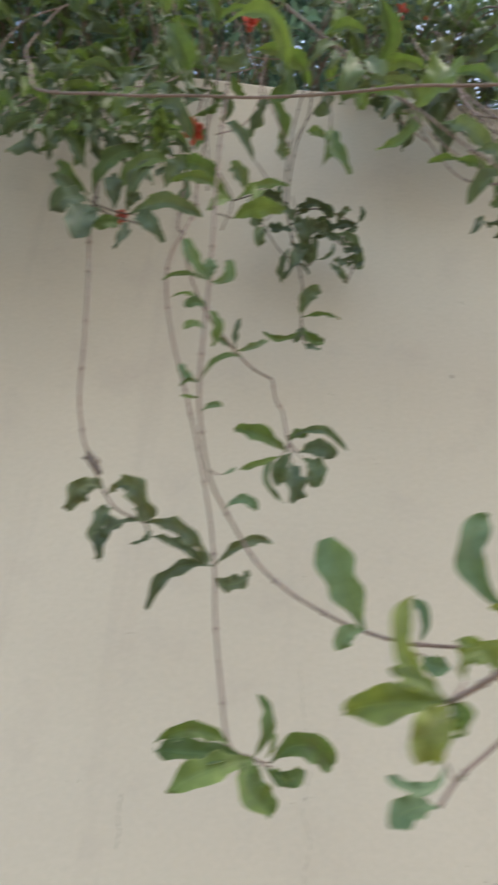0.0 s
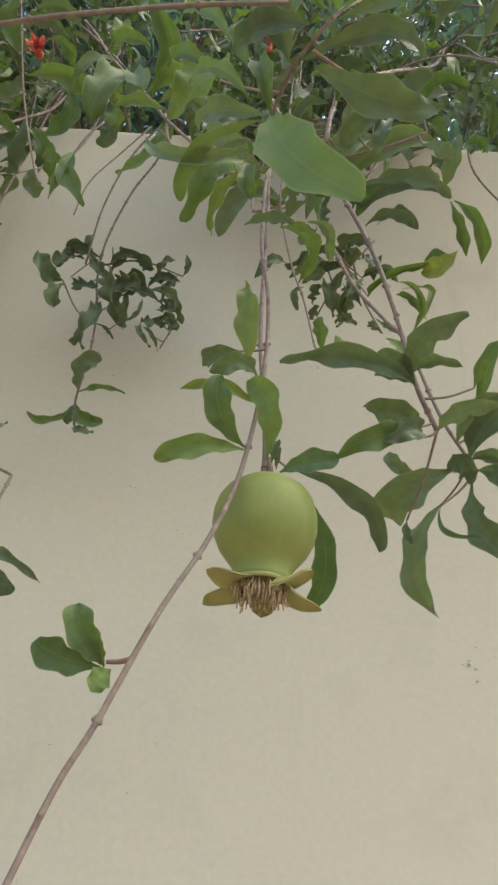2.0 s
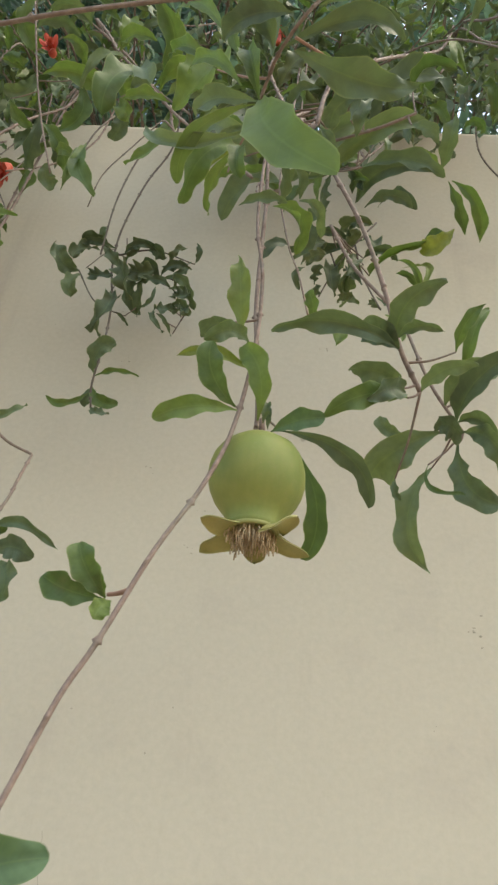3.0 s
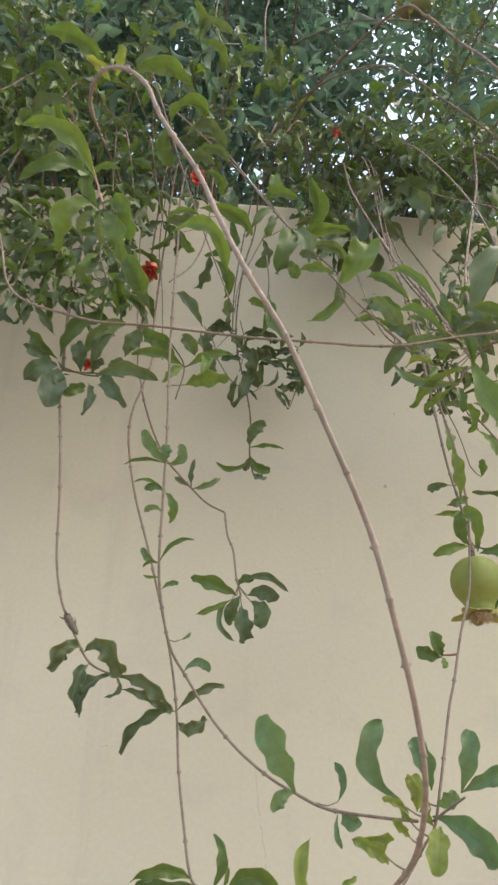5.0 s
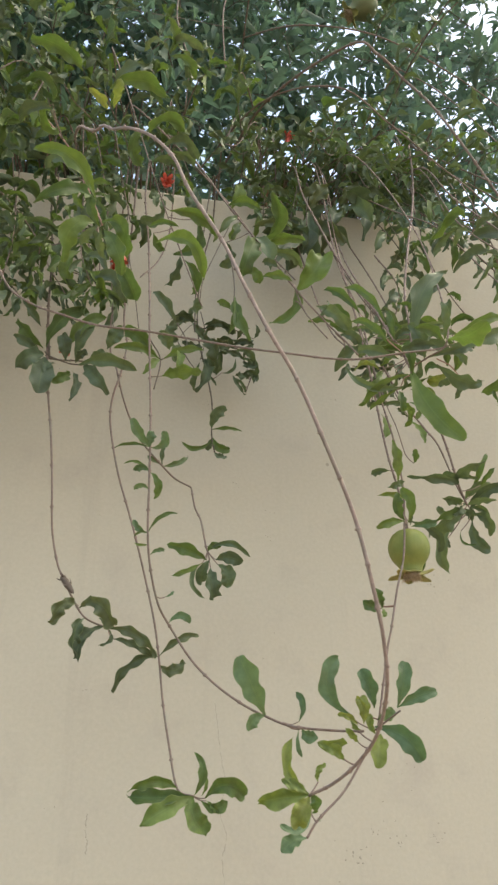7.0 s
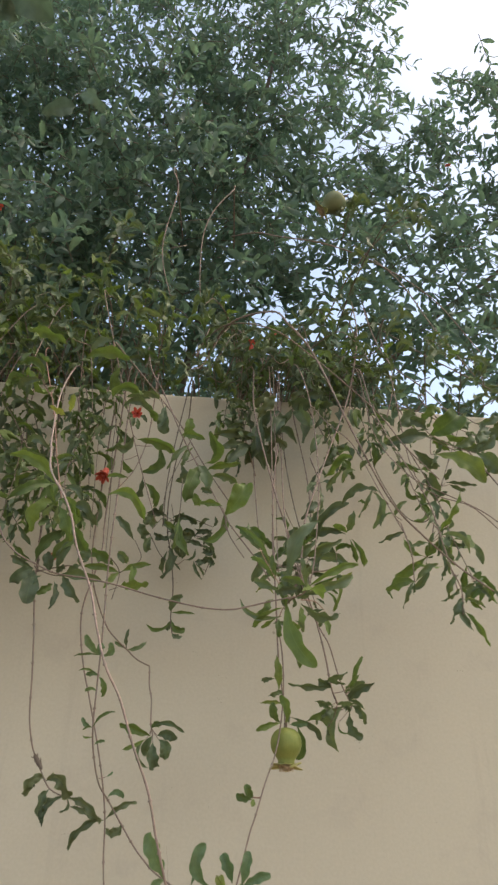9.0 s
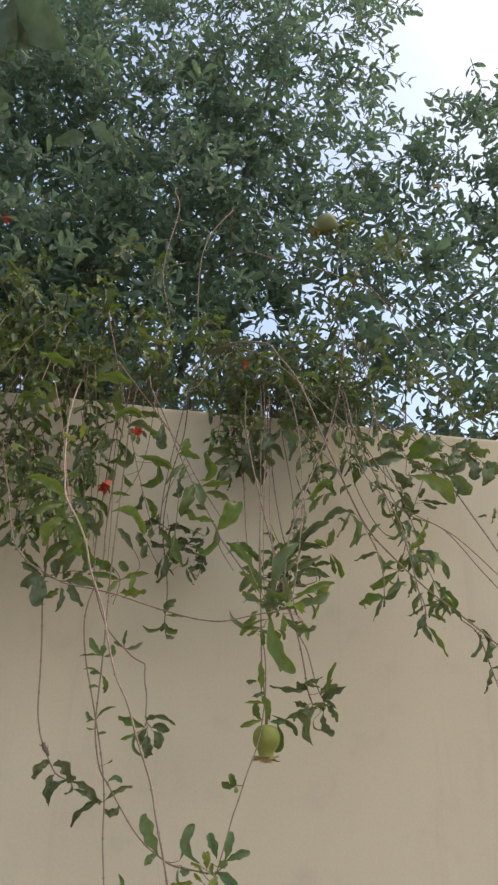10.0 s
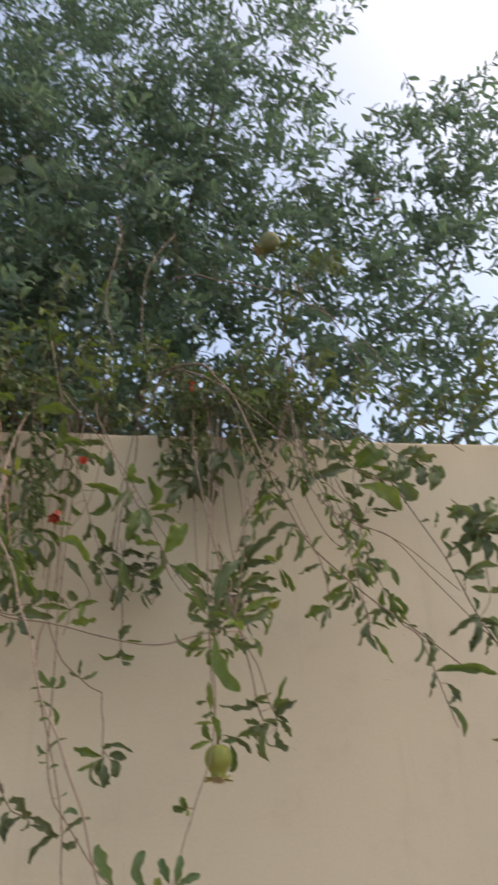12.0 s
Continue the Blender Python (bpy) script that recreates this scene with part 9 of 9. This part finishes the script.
stem(broad_leaved_branch, [(-0.720, 0.300, 4.200), (-0.660, -0.100, 3.900), (-0.596, -0.500, 3.366), (-0.607, -0.500, 3.310), (-0.596, -0.500, 3.294)], 0.0012, 0.0008, STEM_DARK, "twig", 3, 0)
curved_leaf(broad_leaved_branch, (-0.597, -0.500, 3.302), (-0.681, -0.500, 3.256), 0.51, "b", 0.40, (0.2, -0.5, -0.85))
curved_leaf(broad_leaved_branch, (-0.592, -0.500, 3.358), (-0.505, -0.500, 3.283), 0.35, "b", -0.60, (0.2, -0.5, -0.85))


# ---- fruits ----
def lathe(profile, sides=40, wob=0.0):
    verts, faces = [], []
    for i, (r, z) in enumerate(profile):
        for k in range(sides):
            a = 2 * math.pi * k / sides
            rr = r * (1 + wob * math.cos(6 * a + 0.4) * min(1, r / 0.02))
            verts.append((rr * math.cos(a), rr * math.sin(a), z))
    for i in range(len(profile) - 1):
        for k in range(sides):
            a, b = i * sides + k, i * sides + (k + 1) % sides
            faces.append((a, b, b + sides, a + sides))
    faces.append(tuple(range(sides))[::-1])
    faces.append(tuple(range((len(profile) - 1) * sides, len(profile) * sides)))
    return verts, faces


def lobe(r0, length, out, wide, thick, curl, roll=0.0):
    """One thick pointed calyx lobe that starts at radius r0 and flares outwards and down."""
    verts, faces = [], []
    rows, cols = 8, 5
    for side in (0, 1):
        r, z = r0, 0.0
        for i in range(rows + 1):
            u = i / rows
            a = out + curl * u + roll * max(0.0, u - 0.6) ** 2
            if i:
                r += math.cos(a) * length / rows
                z -= math.sin(a) * length / rows
            half = wide * (1 - u ** 5) ** 0.7 * (1 - 0.42 * u) * (1 + 0.07 * math.sin(9 * u + 40 * wide / length)) + 0.0007
            for k in range(cols):
                s = 2 * k / (cols - 1) - 1
                t = thick * (1 - 0.7 * u) * (1 - 0.6 * s * s) * (1 if side else -1) * 0.5
                cup = -0.35 * half * s * s
                verts.append((r + t * math.sin(a) + cup * math.sin(a), s * half, z + t * math.cos(a) + cup * math.cos(a)))
    n = (rows + 1) * cols
    for side in (0, 1):
        for i in range(rows):
            for k in range(cols - 1):
                a = side * n + i * cols + k
                q = (a, a + 1, a + cols + 1, a + cols)
                faces.append(q if side else q[::-1])
    for i in range(rows):
        for k in (0, cols - 1):
            a = i * cols + k
            q = (a, a + cols, a + cols + n, a + n)
            faces.append(q if k == 0 else q[::-1])
    return verts, faces


def pomegranate(top, radius, label, skin=None, lean=(0, 0), turn=0.0, seed=3, group="fruits on the tree"):
    """A fruit that hangs from its top: body, neck, six calyx lobes, a brush of dry stamens."""
    rng = random.Random(seed)
    skin = skin or SKIN
    ob = thing("pomegranate", top, label, "pomegranate", group)
    ob.rotation_euler = (lean[0], lean[1], turn)
    s = radius / 0.027
    prof = [(0.0012, -0.0006), (0.004, -0.0002), (0.010, -0.0010), (0.0165, -0.0036), (0.0222, -0.0084), (0.0258, -0.0145), (0.0275, -0.0215), (0.0277, -0.0285),
            (0.0262, -0.0350), (0.0236, -0.0407), (0.0206, -0.0448), (0.0179, -0.0482), (0.0159, -0.0512), (0.0148, -0.0540), (0.0145, -0.0570), (0.0147, -0.0592), (0.0136, -0.0599), (0.0120, -0.0588), (0.0108, -0.0560), (0.0040, -0.0550)]
    v, f = lathe([(r * s, z * s) for r, z in prof], 48, 0.012)
    part("body", mesh_from("fruit_body", v, f, skin), ob)
    v, f = tube_data([Vector((0, 0, 0.016 * s)), Vector((0.0005, 0, 0.008 * s)), Vector((0, 0, -0.001))], 0.0017 * s, 0.0024 * s, 8)
    part("stalk", mesh_from("stalk", v, f, STEM), ob)
    calyx = part("calyx", mesh_from("calyx", *lathe([(0.0140 * s, -0.0580 * s), (0.0150 * s, -0.0600 * s), (0.0147 * s, -0.0615 * s), (0.0128 * s, -0.0613 * s), (0.0120 * s, -0.0588 * s)], 36), CALYX), ob, "yellow-green flared calyx crown")
    front = -90 - math.degrees(turn)
    # each lobe: where it stands, length, dip, curl, half width
    for at, length, out, curl, wide in ((-58, 0.0185, 0.34, -0.75, 0.0076), (52, 0.0180, 0.25, -0.95, 0.0092), (-118, 0.0205, 0.50, -0.55, 0.0066), (112, 0.0215, 0.42, -0.35, 0.0078), (172, 0.0125, 0.85, 0.05, 0.0066)):
        v, f = lobe(0.0132 * s, length * s, out, wide * s, 0.0026 * s, curl, rng.uniform(2.0, 9.0))
        lb = part("lobe", mesh_from("lobe", v, f, CALYX), calyx)
        lb.matrix_basis = pose(0, 0, -0.0598 * s, rng.uniform(-20, 20), 0, front + at)
    verts, faces = [], []
    for k in range(240):
        a, r = rng.uniform(0, 6.283), 0.0108 * s * math.sqrt(rng.random())
        p0 = Vector((r * math.cos(a), r * math.sin(a), -0.0560 * s))
        end = p0 + Vector((math.cos(a) * rng.uniform(-0.003, 0.006), math.sin(a) * rng.uniform(-0.003, 0.006), -rng.uniform(0.0050, 0.0125))) * s
        mid = p0.lerp(end, 0.5) + Vector((rng.uniform(-1, 1), rng.uniform(-1, 1), 0)) * 0.0022 * s
        v, f = tube_data([p0, mid, end, end + Vector((0, 0, -0.0006 * s))], 0.00006 * s, 0.00007 * s, 4)
        for q in range(4):
            v[8 + q] = end + (v[8 + q] - end) * 5.0
            v[12 + q] = end + (v[12 + q] - end) * 5.0
        n = len(verts)
        verts += v
        faces += [tuple(i + n for i in face) for face in f]
    part("stamen_brush", mesh_from("stamen_brush", verts, faces, STAMEN), calyx, "brush of dry brown stamens in the calyx")
    return ob


# fruit skin with the crown's shade put into its colour: darker, greyer green
SHADED_SKIN = skin_material("shaded_fruit_skin", (0.13, 0.15, 0.07), (0.18, 0.18, 0.09), (0.19, 0.14, 0.08))
pomegranate((0.0040, -0.421, 1.689), 0.0272, "unripe green pomegranate hanging with its calyx crown open downwards", turn=0.45, seed=5)
pomegranate((0.292, 0.00, 3.646), 0.042, "green pomegranate high among the leaves of the crown, skin darkened as in shade", SHADED_SKIN, lean=(0.9, 0.6), turn=0.8, seed=6)
pomegranate((0.98, 0.35, 3.45), 0.032, "small green pomegranate half hidden among the leaves, skin darkened as in shade", SHADED_SKIN, lean=(0.2, 0.3), seed=8)


# ---- flowers ----
def flower(at, size, way, seed, open_up=0.6):
    rng = random.Random(seed)
    ob = thing("pomegranate_flower", at, "scarlet pomegranate flower with pointed waxy lobes", "flower", "flowers on the tree")
    ob.rotation_euler = Vector(way).to_track_quat("Z", "Y").to_euler()
    s = size / 0.05
    prof = [(0.002, 0), (0.005, 0.002), (0.0068, 0.007), (0.006, 0.012), (0.0062, 0.017), (0.0085, 0.023), (0.0078, 0.023), (0.0052, 0.016), (0.002, 0.012)]
    part("tube", mesh_from("flower_tube", *lathe([(r * s, z * s) for r, z in prof], 20), PETAL), ob)
    for k in range(6):
        v, f = lobe(0.0072 * s, 0.013 * s, rng.uniform(-1.25, -0.7), 0.0046 * s, 0.0016 * s, open_up * 0.6)
        lb = part("lobe", mesh_from("flower_lobe", v, f, PETAL), ob)
        lb.matrix_basis = pose(0, 0, 0.0225 * s, 0, 0, 60 * k)
    for k in range(5):
        v, f, uv = leaf_shape(rng, 6, 5, 0.5, 0.4, 0.09, 0.6)
        me = mesh_from("petal", v, f, PETAL, uv)
        pt = part("petal", me, ob)
        ln = 0.015 * s
        pt.matrix_basis = pose(0, 0, 0.019 * s, 0, 0, 72 * k + rng.uniform(-10, 10)) @ pose(0.003 * s, 0, 0, rng.uniform(-20, 20), -rng.uniform(60, 84), 0) @ Matrix.Diagonal((ln, ln * 1.7, ln, 1))
    return ob


for at, size, way, seed in (((-0.345, -0.255, 2.442), 0.045, (0.1, -1, -0.35), 1), ((-0.414, -0.144, 2.345), 0.062, (-0.3, -0.4, -1), 2), ((-0.498, -0.16, 2.107), 0.035, (-0.2, -0.5, -0.8), 3),
                            ((-0.051, -0.099, 2.80), 0.05, (0.2, -0.3, 1), 4), ((-0.951, 0.05, 3.50), 0.055, (0.1, -0.6, -0.8), 5), ((0.783, 0.14, 4.08), 0.04, (0.9, -0.6, 0.1), 6),
                            ((-0.772, -0.27, 1.862), 0.075, (0.3, -0.6, -0.7), 7), ((0.02, -0.05, 2.90), 0.03, (0.2, -1, 0.2), 8), ((-0.26, 0.2, 5.75), 0.05, (0, -0.7, 0.6), 9), ((-0.47, 0.1, 5.85), 0.05, (0, -0.7, -0.6), 10)):
    flower(at, size, way, seed)


# ---- overhanging shoots along the wall top ----
def overhang(x, reach, drop, seed, kinds="gggd", size=0.064):
    """A shoot that comes over the wall's top, arches forward and hangs down its face."""
    rng = random.Random(seed)
    back = rng.uniform(0.05, 0.35)
    side = rng.uniform(-0.22, 0.22)
    rise = rng.uniform(0.03, 0.22)
    ob = thing("overhanging_shoot", (x, back, WALL_TOP + 0.03), "leafy pomegranate shoot spilling over the top of the wall", "branch", "shoots over the wall")
    pts = [(x, back, WALL_TOP + 0.06), (x + side * 0.25, back - 0.14, WALL_TOP + 0.06 + rise), (x + side * 0.5, min(-reach * 0.45, -0.05), WALL_TOP + rise * 0.8),
           (x + side * 0.8, -reach * 0.85, WALL_TOP - drop * 0.4), (x + side, -reach, WALL_TOP - drop)]
    sprig(ob, pts, 0.0022, 0.0011, rng.uniform(0.038, 0.056), size, seed, rng.choice((STEM, STEM_DARK, STEM)), kinds, 0.1)
    return ob


orng = random.Random(77)
for i in range(26):
    overhang(orng.uniform(-1.75, -0.62), orng.uniform(0.10, 0.5), orng.choice((0.05, 0.15, 0.25, 0.35, 0.45, 0.6)) * orng.uniform(0.7, 1.15), 200 + i, "gggddy" if i % 6 == 0 else "gddd")
for i in range(9):
    overhang(orng.uniform(-0.78, -0.5), orng.uniform(0.10, 0.35), orng.uniform(0.05, 0.40), 240 + i, "ggd")
for i in range(18):
    overhang(orng.uniform(-0.55, 0.25), orng.uniform(0.04, 0.25), orng.uniform(-0.14, 0.01), 300 + i, "gddd", 0.058)
for i in range(12):
    overhang(orng.uniform(-0.10, 0.32), orng.uniform(0.08, 0.24), orng.uniform(-0.02, 0.14), 340 + i, "d", 0.052)
for i in range(5):
    overhang(orng.uniform(-1.15, -0.8), orng.uniform(0.1, 0.3), orng.uniform(0.55, 0.85), 740 + i, "gdd")
for i in range(10):
    overhang(orng.uniform(0.2, 1.6), orng.uniform(0.06, 0.4), orng.uniform(-0.12, 0.05), 400 + i, "gddd")


def forward_shoot(x, seed):
    """A leafy shoot that leans out over the wall top without hanging down."""
    rng = random.Random(seed)
    y0, z0 = rng.uniform(0.1, 0.4), WALL_TOP + rng.uniform(0.0, 0.35)
    reach, lift = rng.uniform(0.25, 0.75), rng.uniform(-0.05, 0.3)
    side = rng.uniform(-0.25, 0.25)
    ob = thing("forward_shoot", (x, y0, z0), "bright leafy pomegranate shoot leaning out above the wall top", "branch", "shoots above the wall")
    pts = [(x, y0, z0), (x + side * 0.4, y0 - reach * 0.4, z0 + lift), (x + side * 0.8, y0 - reach * 0.8, z0 + lift * 0.9), (x + side, y0 - reach, z0 + lift * 0.9 - 0.09)]
    sprig(ob, pts, 0.0024, 0.0012, rng.uniform(0.036, 0.05), rng.uniform(0.052, 0.07), seed, rng.choice((STEM, STEM_DARK)), "gddd" if x < 0.1 else "ddd", 0.1)
    return ob


for i in range(34):
    forward_shoot(orng.uniform(-1.5, 0.1), 500 + i)
for i in range(9):
    forward_shoot(orng.uniform(0.1, 1.4), 600 + i)


fruit_spray = thing("forward_shoot", (0.31, 0.1, 3.56), "leafy pomegranate shoot below a fruit in the crown", "branch", "shoots above the wall")
sprig(fruit_spray, [(0.31, 0.12, 3.56), (0.31, 0.05, 3.57), (0.31, -0.02, 3.55), (0.31, -0.09, 3.50)], 0.0022, 0.001, 0.02, 0.06, 811, STEM, "dd", 0.05)


# ---- the tree behind the wall ----
def blob_tree():
    rng = random.Random(5)
    nrg = np.random.default_rng(5)
    tree = thing("pomegranate_tree", (-0.5, 0.95, 0), "large dense pomegranate tree growing behind the garden wall", "tree")
    base = Vector(tree.location)

    def limb(points, r0, r1, name="limb"):
        v, f = tube_data([q - base for q in spline(points, 8)], r0, r1, 9, 0.12, rng)
        return part(name, mesh_from(name, v, f, BARK), tree)

    limb([(-0.5, 0.95, -0.1), (-0.48, 0.97, 0.7), (-0.55, 0.98, 1.5), (-0.5, 1.0, 2.2)], 0.085, 0.06, "trunk")
    limbs = [
        [(-0.5, 1.0, 2.2), (-0.35, 0.9, 2.9), (-0.2, 0.75, 3.8), (0.0, 0.6, 4.8), (0.15, 0.5, 5.9), (0.25, 0.45, 6.8)],
        [(-0.5, 1.0, 2.2), (-0.1, 0.85, 2.75), (0.35, 0.7, 3.1), (0.8, 0.6, 3.6), (1.2, 0.5, 3.95), (1.45, 0.45, 4.5)],
        [(-0.5, 1.0, 2.1), (-0.9, 0.9, 2.9), (-1.2, 0.7, 3.8), (-1.4, 0.6, 4.9), (-1.5, 0.5, 6.0)],
        [(-0.5, 1.0, 2.1), (-0.8, 1.1, 3.0), (-0.75, 1.1, 4.2), (-0.6, 1.0, 5.4), (-0.55, 0.9, 6.6)],
        [(-0.5, 1.0, 2.0), (0.2, 0.9, 2.5), (0.9, 0.7, 2.95), (1.6, 0.5, 3.4), (2.2, 0.4, 3.9)],
        [(-0.5, 1.0, 2.0), (-1.3, 0.9, 2.6), (-2.0, 0.8, 3.3), (-2.6, 0.7, 4.1)],
    ]
    for q in limbs:
        limb(q, 0.024, 0.004)
    # leafy twigs fill these rounded masses: centre, half sizes, number of twigs
    masses = CROWN_MASSES
    tw_v, tw_f = [], []
    bases, ways, sizes, ups = [], [], [], []
    anchors = [Vector(p) for q in limbs for p in spline(q, 6)]
    for (cx, cy, cz), (ax, ay, az), count in masses:
        for _ in range(count):
            while True:
                p = Vector((rng.uniform(-1, 1), rng.uniform(-1, 1), rng.uniform(-1, 1)))
                if p.length < 1:
                    break
            c = Vector((cx + p.x * ax, cy + p.y * ay, cz + p.z * az))
            if noise.noise(c * 1.9) + 0.6 * noise.noise(c * 5.2) < (-0.45 if count <= 110 else -0.2 if c.x > 0.3 or c.z > 5.2 else -0.30):
                continue
            if c.z < WALL_TOP + 0.05 and c.y > -0.1:
                c.z = WALL_TOP + rng.uniform(0.05, 0.3)
            near = min(anchors, key=lambda a: (a - c).length_squared)
            out = (c - near).normalized() if (c - near).length > 0.05 else Vector((0, -1, 0.4))
            d = (out * 0.7 + Vector((rng.uniform(-1, 1), rng.uniform(-1, 0.6), rng.uniform(-0.9, 0.7)))).normalized()
            ln = rng.uniform(0.16, 0.42)
            bend = Vector((rng.uniform(-0.3, 0.3), rng.uniform(-0.3, 0.3), -0.35)) * ln
            pts = [c - d * ln * 0.5, c + bend * 0.1, c + d * ln * 0.5 + bend]
            line = spline(pts, 3)
            v, f = tube_data(line, 0.0024, 0.0009, 3)
            n = len(tw_v)
            tw_v += [q - base for q in v]
            tw_f += [tuple(i + n for i in face) for face in f]
            k = int(ln / 0.030)
            turn = rng.uniform(0, 6)
            for i in range(k):
                t = (i + 1) / k * (len(line) - 1)
                a = line[int(min(t, len(line) - 2))].lerp(line[int(min(t, len(line) - 2)) + 1], t - int(min(t, len(line) - 2)))
                turn += 1.7
                for sd in (0, math.pi):
                    u = Matrix.Rotation(turn + sd, 3, d) @ d.orthogonal().normalized()
                    w = (d * 0.55 + u * 0.8 + Vector((0, 0, -0.25))).normalized()
                    bases.append(a - base)
                    ways.append(w)
                    sizes.append(rng.uniform(0.044, 0.084) * (1.0 if c.x < 0.4 else 0.96))
                    ups.append(Vector((rng.uniform(-1, 1), rng.uniform(-1, 1), rng.uniform(-0.2, 1))))
    tagged(part("twig_mass", mesh_from("twig_mass", tw_v, tw_f, STEM_DARK), tree), kind="stuff")
    # blades, all in one mesh a quarter of the crown
    v0, f0, _ = leaf_shape(rng, 5, 3, 0.6, 0.4, 0.0, 0.5, 0.35)
    v0, f0 = np.array([tuple(q) for q in v0]), np.array(f0)
    b, w, s = np.array([tuple(q) for q in bases]), np.array([tuple(q) for q in ways]), np.array(sizes)
    up = np.array([tuple(q) for q in ups])
    z = up - w * (up * w).sum(1, keepdims=True)
    z /= np.linalg.norm(z, axis=1, keepdims=True) + 1e-9
    y = np.cross(z, w)
    wd = nrg.uniform(0.7, 1.25, len(b))
    cuts = np.array_split(np.argsort(b[:, 0]), 4)
    for cut in cuts:
        m = len(cut)
        allv = (b[cut][:, None] + (v0[None, :, 0:1] * w[cut][:, None] + v0[None, :, 1:2] * wd[cut][:, None, None] * y[cut][:, None] + v0[None, :, 2:3] * z[cut][:, None]) * s[cut][:, None, None]).reshape(-1, 3)
        allf = (f0[None] + (np.arange(m) * len(v0))[:, None, None]).reshape(-1, 4)
        me = bpy.data.meshes.new("crown")
        me.vertices.add(len(allv))
        me.vertices.foreach_set("co", allv.astype(np.float32).ravel())
        me.loops.add(allf.size)
        me.loops.foreach_set("vertex_index", allf.astype(np.int32).ravel())
        me.polygons.add(len(allf))
        me.polygons.foreach_set("loop_start", np.arange(0, allf.size, 4, dtype=np.int32))
        me.update(calc_edges=True)
        me.materials.append(CROWN)
        tagged(part("crown", me, tree, "crowded narrow green leaves"), kind="stuff")
    return tree


blob_tree()
